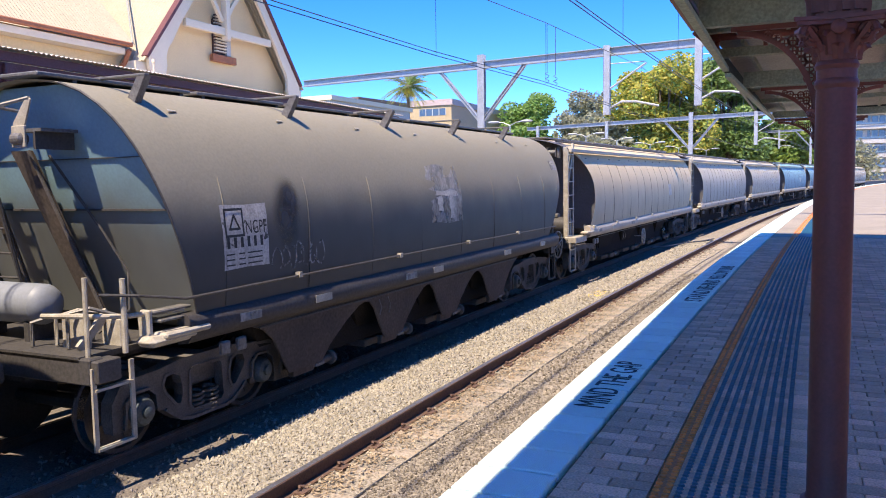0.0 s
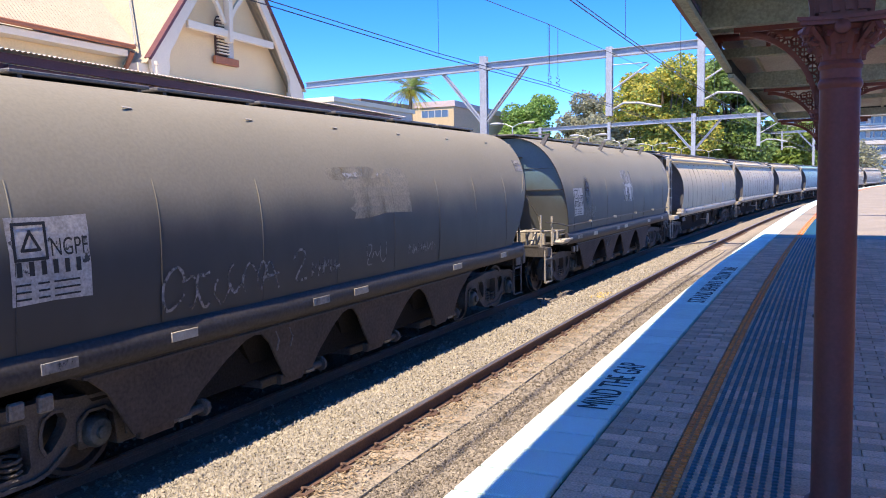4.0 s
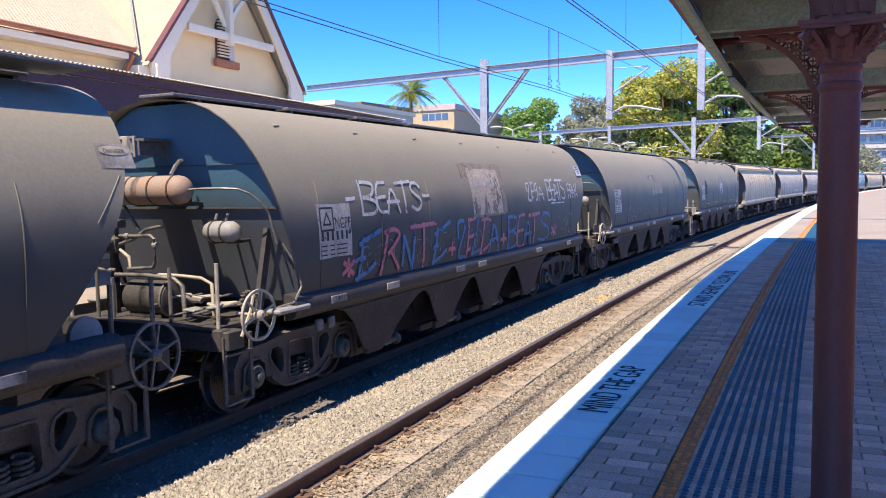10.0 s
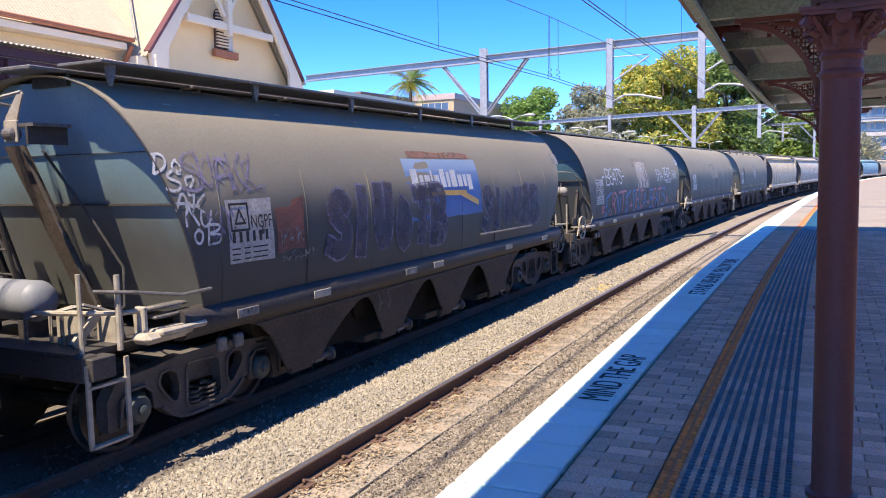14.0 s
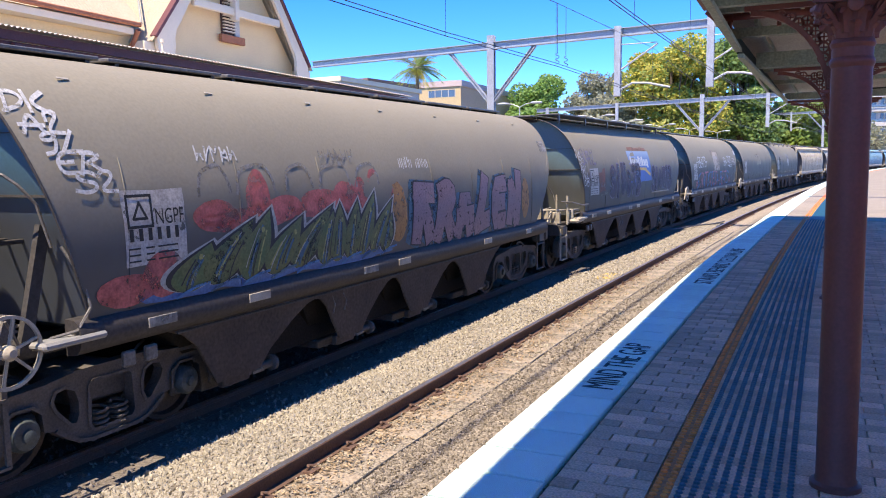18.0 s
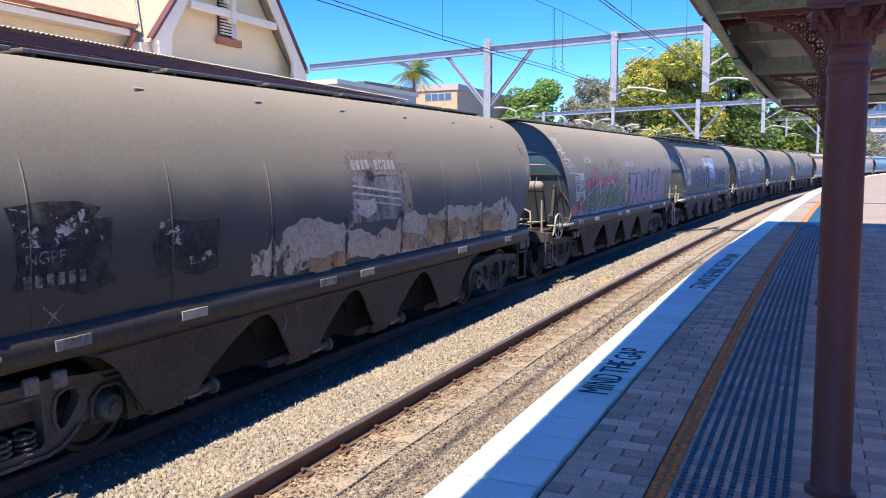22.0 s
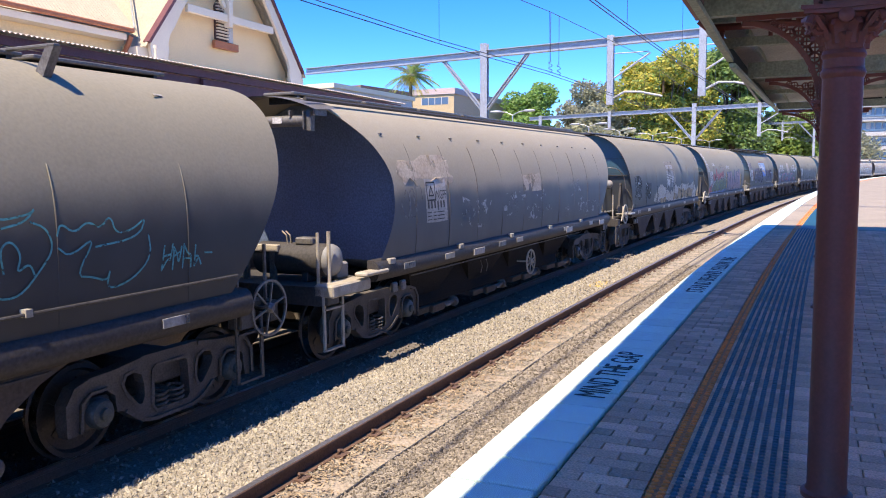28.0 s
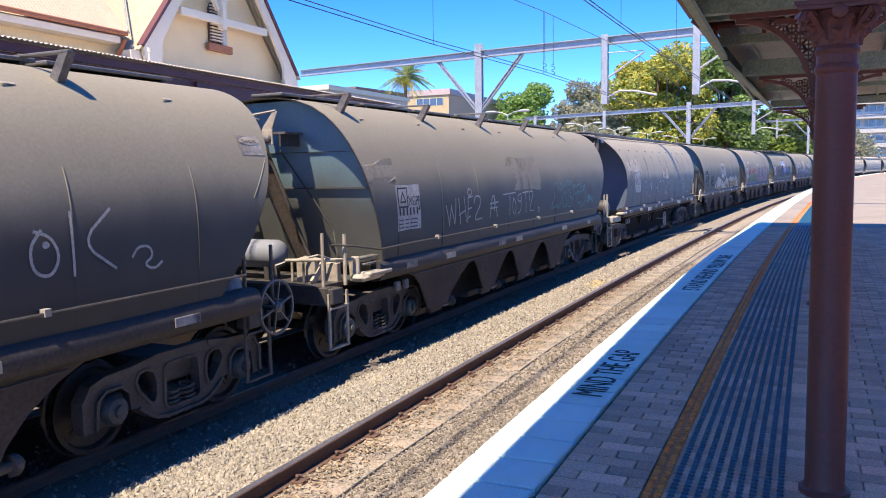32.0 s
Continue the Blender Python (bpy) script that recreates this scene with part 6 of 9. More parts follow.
    edge = [(2.35, 1.05), (10.75, 1.05), (10.45, 0.93), (10.15, 0.74), (9.95, 0.54), (9.86, 0.38), (9.18, 0.38), (9.02, 0.62), (8.87, 0.84), (8.70, 0.955), (8.58, 0.97), (8.44, 0.94), (8.2, 0.81), (7.88, 0.58), (7.68, 0.38), (7.16, 0.38), (6.98, 0.62), (6.86, 0.84), (6.74, 0.955), (6.62, 0.97), (6.48, 0.94), (6.26, 0.81), (5.96, 0.58), (5.76, 0.38), (5.26, 0.38), (5.11, 0.62), (4.99, 0.84), (4.86, 0.955), (4.73, 0.97), (4.58, 0.94), (4.28, 0.80), (3.88, 0.56), (3.68, 0.38), (3.02, 0.38), (2.90, 0.58), (2.76, 0.82), (2.58, 0.97)]
    for y0, y1 in ((-1.32, -1.295), (1.295, 1.32)) if kind not in "CD" else ():
        part("side_skirt", fixed(prism(bmesh.new(), [(x * fx, z) for x, z in edge], y0, y1)), M["hopper"], root, "rust-brown skirt with arched cut-outs")
    # Added sheets: their near-black colour imitates shade behind the skirts.
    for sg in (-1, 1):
        part("inner_sheet", box(bmesh.new(), 2.9 * fx, 9.9 * fx, sg * 0.99 - 0.01, sg * 0.99 + 0.01, 0.36, 1.055), M["deep_shade"], root, "added near-black sheet standing in for shade behind the arches")
    part("skirt_seam", box(bmesh.new(), 2.5, LEN - 3.5, -1.335, -1.318, 0.995, 1.012), M["frame"], root)
    for xx in (5.05, 5.30):
        part("gate_handle", tube(bmesh.new(), [(xx, -1.36, 0.96), (xx + 0.03, -1.38, 0.86), (xx + 0.01, -1.36, 0.74)], 0.010, 5), M["pipe"], root, "pale hanging handle")
    part("brake_pipe", tube(bmesh.new(), [(3.2, -0.6, 0.75), (7.0, -0.6, 0.72), (10.8, -0.6, 0.75)], 0.03, 6), M["frame"], root)
    for x in (1.93, LEN - 1.93):
        add_bogie(root, x)
    # roof walkway
    high = 0.07
    n = 7
    for k in range(n):
        x0 = 0.95 + (LEN - 2.0) * k / n
        x1 = x0 + (LEN - 2.0) / n - (0.03 if kind == "E" else 0.10)
        if k == 0 and kind in "ABEF":
            x0 = 0.62
        part("roof_plank", box(bmesh.new(), x0, x1, -0.42, 0.10, 3.57 + high * 0.6, 3.57 + high * 0.6 + 0.04, bevel=0.01), M["pipe"], root, "dark roof walkway")
        for xx in (max(x0 + 0.1, 1.02), x1 - 0.15):
            part("walkway_foot", box(bmesh.new(), xx, xx + 0.05, -0.40, 0.08, 3.50, 3.57 + high * 0.6), M["frame"], root)
    for k in range(0 if kind in "CD" else 7):
        xx = 1.7 + 1.75 * k
        bm = box(bmesh.new(), -0.07, 0.07, -0.014, 0.014, -0.004, 0.004, bevel=0.003)
        ob = part("roof_cleat", bm, M["white"], root, "", m=pose(xx, -0.97, 3.335, 42, 0, 8))
    # end fittings at the rear
    for y in (-1.12, 1.12):
        part("post", tube(bmesh.new(), [(0.42, y, 1.10), (0.42, y, 1.80)], 0.022, 8), M["white"], root, "white hand post")
        part("post", tube(bmesh.new(), [(LEN - 0.45, y, 1.10), (LEN - 0.45, y, 1.75)], 0.022, 8), M["pipe"], root)
        part("post", tube(bmesh.new(), [(LEN - 0.95, y, 1.10), (LEN - 0.95, y, 1.75)], 0.022, 8), M["pipe"], root)
    for x0 in (0.36, LEN - 1.12):
        ladder(root, x0, x0 + 0.42, -1.24, 0.28, 1.02, 2, M["bogie"] if kind == "B" or x0 > 1 else M["white"], "footstep")
        part("corner_box", box(bmesh.new(), x0, x0 + 0.26, -1.30, -1.12, 0.88, 1.08, bevel=0.01), M["frame"], root)
    part("buffer_disc", lathe(bmesh.new(), [(0.17, 0), (0.17, 0.05), (0.06, 0.08)], Matrix.Translation((LEN - 1.35, -1.22, 1.36)) @ Matrix.Rotation(math.pi / 2, 4, "X"), 18), M["cylinder"], root)
    for xx in (1.75, 2.0):
        part("lug", box(bmesh.new(), xx, xx + 0.13, -1.46, -1.40, 0.86, 1.0, bevel=0.015), M["pipe"], root, "bolted lug")
    if kind == "B":
        cyl = part("air_reservoir", fixed(tube(bmesh.new(), [(0.74, -0.34, 2.58), (0.74, -0.30, 2.58), (0.74, 0.60, 2.58), (0.74, 0.64, 2.58)], 0.165, 24)), M["cylinder"], root, "dusty round air reservoir", 50)
        for y in (-0.3, 0.0, 0.35):
            part("strap", lathe(bmesh.new(), [(0.171, -0.012), (0.173, 0.012)], Matrix.Translation((0.74, y, 2.58)) @ Matrix.Rotation(math.pi / 2, 4, "X"), 20), M["frame"], cyl)
        part("dome", lathe(bmesh.new(), [(0.165, 0.0), (0.155, 0.05), (0.12, 0.10), (0.07, 0.13), (0.03, 0.14)], Matrix.Translation((0.74, -0.34, 2.58)) @ Matrix.Rotation(math.pi / 2, 4, "X"), 20), M["cylinder"], cyl, "", 60)
        small = part("air_reservoir", lathe(bmesh.new(), [(0.02, -0.24), (0.09, -0.21), (0.12, -0.15), (0.12, 0.15), (0.09, 0.21), (0.02, 0.24)], Matrix.Translation((0.98, -0.72, 2.10)) @ Matrix.Rotation(math.pi / 2, 4, "X"), 18), M["cylinder"], root, "small strapped air bottle", 50)
        for y in (-0.78, -0.62):
            part("strap", lathe(bmesh.new(), [(0.125, -0.012), (0.127, 0.012)], Matrix.Translation((0.98, y, 2.10)) @ Matrix.Rotation(math.pi / 2, 4, "X"), 16), M["frame"], small)
            part("strap_bolt", tube(bmesh.new(), [(0.98, y, 2.21), (1.02, y, 2.30)], 0.016, 6), M["pipe"], small)
        part("air_pipe", tube(bmesh.new(), [(0.74, -0.47, 2.58), (0.78, -0.62, 2.59), (0.85, -0.85, 2.59), (0.92, -1.02, 2.58), (0.99, -1.12, 2.53), (1.06, -1.19, 2.45), (1.12, -1.23, 2.36), (1.16, -1.25, 2.30), (1.24, -1.29, 1.95)], 0.014, 6), M["pipe"], root)
        for yy, top in ((0.77, 1.70), (0.52, 1.58), (-0.37, 1.72)):
            part("post", tube(bmesh.new(), [(0.50, yy, 1.10), (0.50, yy, top)], 0.022, 8), M["pipe"], root)
        drum = part("brake_cylinder", lathe(bmesh.new(), [(0.10, 0), (0.20, 0.03), (0.21, 0.06), (0.21, 0.62), (0.20, 0.66), (0.08, 0.70)], Matrix.Translation((0.80, 0.52, 1.33)) @ Matrix.Rotation(math.pi / 2, 4, "X"), 20), M["frame"], root, "black brake cylinder", 40)
        part("cylinder_flange", lathe(bmesh.new(), [(0.225, 0), (0.225, 0.03)], Matrix.Translation((0.80, -0.10, 1.33)) @ Matrix.Rotation(math.pi / 2, 4, "X"), 20), M["pipe"], drum)
        part("push_rod", tube(bmesh.new(), [(0.80, -0.16, 1.33), (0.80, -0.55, 1.32)], 0.03, 8), M["pipe"], drum)
        part("cylinder_foot", box(bmesh.new(), 0.66, 0.94, -0.05, 0.45, 1.105, 1.16, bevel=0.01), M["frame"], drum)
        # bracket over the large reservoir, valve cluster, clutter on the deck
        part("reservoir_hook", tube(bmesh.new(), [(0.88, -0.22, 2.92), (0.80, -0.22, 2.82), (0.74, -0.22, 2.75)], 0.02, 6), M["pipe"], root)
        valve = part("brake_valve", box(bmesh.new(), 0.66, 0.86, 0.66, 0.96, 1.84, 2.04, bevel=0.03), M["bogie"], root, "dusty brake valve block")
        for yy, zz, rr in ((0.72, 1.98, 0.055), (0.84, 1.90, 0.07), (0.93, 1.99, 0.045)):
            part("valve_cap", lathe(bmesh.new(), [(rr, 0), (rr, 0.05), (rr * 0.7, 0.07)], Matrix.Translation((0.66, yy, zz)) @ Matrix.Rotation(-math.pi / 2, 4, "Y"), 12), M["pipe"], valve)
        part("valve_box", box(bmesh.new(), 0.68, 0.84, 0.62, 0.84, 2.14, 2.24, bevel=0.015), M["pipe"], valve)
        part("valve_stem", box(bmesh.new(), 0.73, 0.79, 0.70, 0.76, 2.03, 2.15), M["pipe"], valve)
        runs = (
            [(0.74, 0.88, 2.06), (0.74, 1.04, 2.09), (0.74, 1.09, 2.16), (0.74, 1.12, 2.38), (0.74, 1.08, 2.46), (0.74, 0.96, 2.485), (0.74, 0.70, 2.49), (0.74, 0.60, 2.46), (0.76, 0.52, 2.36), (0.80, 0.38, 2.12)],
            [(0.74, 0.90, 1.98), (0.72, 1.02, 2.01), (0.72, 1.05, 1.95), (0.72, 1.05, 1.72), (0.72, 1.02, 1.65), (0.72, 0.90, 1.64), (0.72, 0.70, 1.64)],
            [(0.74, 0.64, 2.05), (0.72, 0.34, 2.05), (0.72, 0.12, 2.06), (0.72, 0.06, 2.02), (0.72, 0.06, 1.76), (0.72, 0.10, 1.69), (0.72, 0.24, 1.68), (0.72, 0.50, 1.66)],
            [(0.74, 0.64, 1.95), (0.74, 0.40, 2.02), (0.74, 0.20, 2.13), (0.78, -0.02, 2.17)],
            [(0.76, 0.66, 1.88), (0.74, 0.50, 1.80), (0.74, 0.48, 1.62), (0.76, 0.30, 1.60), (0.78, -0.20, 1.60), (0.80, -0.55, 1.58), (0.80, -0.70, 1.52), (0.80, -0.72, 1.16)],
            [(0.62, 0.60, 1.60), (0.62, 0.10, 1.61), (0.64, -0.30, 1.58), (0.64, -0.42, 1.50), (0.64, -0.44, 1.14)],
        )
        for k, run in enumerate(runs):
            part("air_pipe", tube(bmesh.new(), run, 0.021 if k < 5 else 0.026, 8), M["pipe"] if k != 4 else M["white"], root, "bent steel air pipe", 60)
        for yy, zz in ((0.72, 2.49), (0.50, 2.05), (0.06, 1.95), (0.80, 1.64)):
            part("pipe_union", lathe(bmesh.new(), [(0.032, -0.03), (0.036, 0.0), (0.032, 0.03)], Matrix.Translation((0.73, yy, zz)) @ Matrix.Rotation(math.pi / 2, 4, "X"), 10), M["cylinder"], root)
        hang = part("end_bracket", box(bmesh.new(), 0.58, 0.61, 0.16, 0.40, 2.96, 3.20, bevel=0.006), M["white"], root, "projecting end bracket")
        part("bracket_shelf", box(bmesh.new(), 0.60, 1.02, 0.02, 0.38, 3.14, 3.17), M["pipe"], hang)
        part("bracket_web", box(bmesh.new(), 0.60, 1.04, 0.10, 0.13, 2.98, 3.14), M["pipe"], hang)
        part("bracket_stub", tube(bmesh.new(), [(0.60, 0.36, 3.09), (0.60, 0.56, 3.09)], 0.045, 12), M["pipe"], hang)
        for yy in (0.20, 0.36):
            for zz in (3.0, 3.16):
                part("bolt", tube(bmesh.new(), [(0.58, yy, zz), (0.565, yy, zz)], 0.014, 6), M["pipe"], hang)
        part("reservoir_hook", tube(bmesh.new(), [(0.94, -0.20, 2.92), (0.82, -0.22, 2.86), (0.74, -0.22, 2.75)], 0.024, 6), M["pipe"], root)
        for yy, x0 in ((-0.18, 0.90), (0.46, 0.90)):
            part("saddle_web", box(bmesh.new(), x0, 1.08, yy - 0.02, yy + 0.02, 2.44, 2.70, bevel=0.005), M["frame"], root)
        for k, (xx, yy, rz, rx) in enumerate(((0.70, -0.55, 20, 8), (0.95, -0.75, -14, 12), (0.62, -0.90, 35, -6), (1.05, -0.40, 5, 4), (0.80, -0.15, -30, 10))):
            part("deck_plate", box(bmesh.new(), -0.20, 0.20, -0.07, 0.07, -0.012, 0.012, bevel=0.006), M["white"] if k % 2 else M["cylinder"], root, "pale rigging plate", m=pose(xx, yy, 1.24 + 0.03 * k, rx, 4, rz))
            part("rigging_rod", tube(bmesh.new(), [(xx - 0.3, yy + 0.1, 1.20 + 0.02 * k), (xx + 0.3, yy - 0.12, 1.27 + 0.02 * k)], 0.014, 6), M["pipe"], root)
        wheel = []
        for k in range(16):
            for dq, r in ((0.0, 0.098), (0.10, 0.122), (0.20, 0.122), (0.30, 0.098)):
                q = k * math.pi / 8 + dq
                wheel.append((0.86 + r * math.cos(q), 1.34 + r * math.sin(q)))
        teeth = fixed(prism(bmesh.new(), wheel, -1.18, -1.14))
        part("brake_gear", teeth, M["bogie"], root, "toothed brake gear")
        part("hose", tube(bmesh.new(), [(1.32, -1.30, 1.95), (1.40, -1.42, 1.7), (1.42, -1.48, 1.45), (1.30, -1.46, 1.28), (1.12, -1.36, 1.24)], 0.014, 6), M["pipe"], root)
        part("stay", box(bmesh.new(), -0.05, 0.05, -0.03, 0.03, 0, 1.05, pose(1.05, -1.12, 1.1, 0, 14, 0)), M["frame"], root)
        for y in (-0.22, 0.40):
            part("reservoir_bracket", box(bmesh.new(), 0.80, 1.22, y - 0.03, y + 0.03, 2.39, 2.44, bevel=0.008), M["frame"], root)
        for y in (-0.82, -0.62):
            part("bottle_bracket", box(bmesh.new(), 0.95, 1.34, y - 0.02, y + 0.02, 1.96, 2.0, bevel=0.006), M["frame"], root)
        part("valve_stand", box(bmesh.new(), 0.77, 0.85, 0.78, 0.86, 1.10, 1.85, bevel=0.01), M["frame"], root)
        wheel_hand(root, 0.72, -1.42, 1.22, 0.27, M["white"])
        part("brake_lever", tube(bmesh.new(), [(0.50, -1.36, 1.02), (0.66, -1.36, 1.28), (0.74, -1.34, 1.45)], 0.018, 6), M["white"], root)
        part("brake_chain", tube(bmesh.new(), [(0.74, -1.38, 1.45), (0.80, -1.36, 1.36), (0.86, -1.34, 1.25)], 0.012, 5), M["pipe"], root)
    elif kind in "AEF":
        cyl = part("air_reservoir", fixed(tube(bmesh.new(), [(0.80, -0.10, 1.46), (0.80, 0.85, 1.46)], 0.20, 20)), M["reservoir"], root, "pale bluish horizontal air reservoir", 50)
        part("dome", lathe(bmesh.new(), [(0.20, 0.0), (0.175, 0.06), (0.10, 0.10), (0.02, 0.12)], Matrix.Translation((0.80, -0.10, 1.46)) @ Matrix.Rotation(math.pi / 2, 4, "X"), 20), M["reservoir"], cyl, "", 60)
        for y in (0.7,):
            part("strap", lathe(bmesh.new(), [(0.206, -0.015), (0.208, 0.015)], Matrix.Translation((0.80, y, 1.46)) @ Matrix.Rotation(math.pi / 2, 4, "X"), 20), M["frame"], cyl)
        for y in (0.0, 0.7):
            part("reservoir_saddle", box(bmesh.new(), 0.66, 0.94, y - 0.04, y + 0.04, 1.10, 1.30, bevel=0.01), M["frame"], root)
        part("deck_rail", tube(bmesh.new(), [(0.46, -0.5, 1.42), (0.52, -1.1, 1.44), (0.75, -1.28, 1.42), (1.35, -1.34, 1.40)], 0.024, 8), M["white"], root, "bent white rail")
        part("deck_rail", tube(bmesh.new(), [(0.95, -1.2, 1.40), (0.95, -1.22, 1.12)], 0.024, 8), M["white"], root)
        part("post", tube(bmesh.new(), [(0.68, -1.29, 1.10), (0.68, -1.29, 1.77)], 0.026, 8), M["white"], root, "white hand post")
        for k, (xx, yy) in enumerate(((0.50, -0.30), (0.62, -0.48), (0.55, -0.72))):
            part("deck_pipe", tube(bmesh.new(), [(xx, yy, 1.12), (xx, yy, 1.34 + 0.05 * k), (xx + 0.12, yy - 0.15, 1.40 + 0.04 * k), (xx + 0.35, yy - 0.3, 1.38), (xx + 0.42, yy - 0.3, 1.12)], 0.02, 6), M["white"] if k == 1 else M["pipe"], root)
        part("deck_lever", box(bmesh.new(), -0.04, 0.04, -0.02, 0.02, 0.0, 0.45, pose(0.55, -0.85, 1.12, 0, 48, 0)), M["white"], root)
        part("tread_board", box(bmesh.new(), 0.95, 1.45, -1.36, -1.22, 1.40, 1.43, bevel=0.01), M["pipe"], root)
        part("tread_board", box(bmesh.new(), 1.0, 1.5, -1.40, -1.26, 1.32, 1.35, bevel=0.01), M["pipe"], root)
        part("tread_bracket", box(bmesh.new(), 0.90, 0.95, -1.36, -1.24, 1.12, 1.45, bevel=0.01), M["white"], root)
        part("bracket", box(bmesh.new(), 0.62, 0.70, -0.85, -0.55, 1.10, 1.42, bevel=0.01), M["white"], root)
        part("bracket", box(bmesh.new(), 0.85, 0.95, -1.05, -0.80, 1.10, 1.36, bevel=0.01), M["white"], root)
        part("end_step", box(bmesh.new(), 0.80, 1.40, -1.50, -1.26, 1.12, 1.22, bevel=0.045), M["white"], root, "folded pale end step")
        bm = ladder_tilt(bmesh.new(), (1.22, 0.85, 1.25), (0.80, 0.85, 3.1), 0.34, 7)
        part("end_ladder", bm, M["frame"], root)
        hang = part("end_bracket", box(bmesh.new(), 0.56, 0.59, -0.28, -0.10, 2.96, 3.16, bevel=0.006), M["white"], root, "projecting white end bracket")
        part("bracket_shelf", box(bmesh.new(), 0.58, 0.98, -0.48, -0.12, 3.10, 3.13), M["pipe"], hang)
        part("bracket_web", box(bmesh.new(), 0.58, 1.00, -0.40, -0.37, 2.94, 3.10), M["frame"], hang)
        part("bracket_drum", lathe(bmesh.new(), [(0.06, 0), (0.06, 0.12), (0.03, 0.14)], Matrix.Translation((0.58, -0.12, 3.04)) @ Matrix.Rotation(math.pi / 2, 4, "X"), 14), M["pipe"], hang)
        part("signal_arm", tube(bmesh.new(), [(0.90, 0.21, 3.33), (0.62, 0.20, 3.36), (0.60, -0.32, 3.41)], 0.018, 6), M["white"], hang)
        part("signal_paddle", fixed(prism(bmesh.new(), [(-0.03, 0.0), (0.03, 0.0), (0.075, -0.30), (0.05, -0.38), (-0.05, -0.38), (-0.075, -0.30)], -0.008, 0.008)), M["white"], hang, "white hanging paddle", m=pose(0.60, -0.32, 3.41, 0, 0, 90) @ Matrix.Rotation(radians(-32), 4, "Y"))
        # Stay webs are made broad to stand in for wide shadow bands.
        for y0, y1, w in ((0.10, -0.30, 0.30), (0.84, 0.72, 0.16)):
            bm = bmesh.new()
            web = [(0.93, y0, 2.95), (0.93, y0 + w, 2.95), (1.37, y1 + w * 0.8, 1.30), (1.37, y1, 1.30)]
            va = [bm.verts.new(p) for p in web] + [bm.verts.new((x - 0.02, y, z)) for x, y, z in web]
            for f in ((3, 2, 1, 0), (4, 5, 6, 7), (0, 1, 5, 4), (1, 2, 6, 5), (2, 3, 7, 6), (3, 0, 4, 7)):
                bm.faces.new([va[i] for i in f])
            stay = part("end_stay", fixed(bm), M["hopper"], root, "dusty raking end stay, widened for a shadow band")
            part("stay_flange", tube(bmesh.new(), [Vector(web[0]) - Vector((0.05, 0, 0)), Vector(web[3]) - Vector((0.05, 0, 0))], 0.02, 6), M["bogie"], stay)
        part("hose", tube(bmesh.new(), [(0.95, -0.1, 2.9), (1.15, -0.5, 2.2), (1.25, -0.75, 1.75), (1.1, -0.9, 1.4), (0.9, -0.7, 1.2)], 0.014, 6), M["frame"], root)
        for k in range(5 if kind != "E" else 0):
            xx = 1.36 + 2.42 * k
            bm = bmesh.new()
            va = [bm.verts.new((x, y, z)) for x in (-0.042, 0.042) for y, z in ((-0.86, 3.37), (-0.77, 3.42), (-0.92, 3.64), (-1.02, 3.64))]
            for f in ((0, 1, 2, 3), (7, 6, 5, 4), (0, 4, 5, 1), (1, 5, 6, 2), (2, 6, 7, 3), (3, 7, 4, 0)):
                bm.faces.new([va[i] for i in f])
            strut = part("roof_bracket", fixed(bm), M["pipe"], root, "raked roof bracket", m=pose(xx, 0, 0))
            part("bracket_arm", box(bmesh.new(), -0.035, 0.035, -1.01, -0.30, 3.642, 3.668, bevel=0.006), M["pipe"], strut)
            part("bracket_foot", box(bmesh.new(), -0.07, 0.07, -0.06, 0.06, -0.006, 0.006, pose(0, -0.83, 3.40, 32, 0, 0)), M["pipe"], strut)
        wheel_hand(root, LEN - 0.62, -1.30, 1.05, 0.31, M["pipe"])
    else:
        drum = part("brake_drum", fixed(tube(bmesh.new(), [(0.85, -1.02, 1.40), (0.85, 0.10, 1.40)], 0.22, 22)), M["frame"], root, "black brake cylinder", 50)
        # Paler dome: the drum's sunlit side is put into its colour.
        part("drum_dome", lathe(bmesh.new(), [(0.22, 0.0), (0.20, 0.06), (0.12, 0.11), (0.03, 0.13)], Matrix.Translation((0.85, -1.02, 1.40)) @ Matrix.Rotation(math.pi / 2, 4, "X"), 20), M["cylinder"], drum, "", 60)
        part("drum_saddle", box(bmesh.new(), 0.70, 1.0, -0.75, -0.65, 1.105, 1.25, bevel=0.01), M["frame"], drum)
        part("drum_valve", box(bmesh.new(), 0.74, 0.92, -0.80, -0.52, 1.60, 1.70, bevel=0.02), M["pipe"], drum)
        for yy in (-0.42, -0.36):
            part("air_hose", tube(bmesh.new(), [(0.80, yy, 1.60), (0.78, yy, 1.72), (0.76, yy + 0.06, 1.78)], 0.010, 5), M["white"], drum)
        part("deck_beam", box(bmesh.new(), 0.62, 0.70, -0.32, 0.80, 1.50, 1.60, bevel=0.01), M["white"], root, "pale deck beam")
        part("deck_beam_leg", box(bmesh.new(), 0.63, 0.69, 0.20, 0.28, 1.10, 1.51), M["pipe"], root)
        part("deck_beam_leg", box(bmesh.new(), 0.63, 0.69, -0.26, -0.18, 1.10, 1.51), M["pipe"], root)
        bar_ = part("end_crossbar", tube(bmesh.new(), [(0.75, -0.76, 3.24), (0.75, 0.76, 3.24)], 0.075, 14), M["pipe"], root, "pale round end crossbar", 50)
        part("crossbar_label", box(bmesh.new(), 0.668, 0.673, -0.42, -0.27, 3.21, 3.29), M["sign_white"], bar_)
        part("crossbar_box", box(bmesh.new(), 0.70, 0.80, -0.86, -0.79, 3.10, 3.38, bevel=0.008), M["pipe"], bar_)
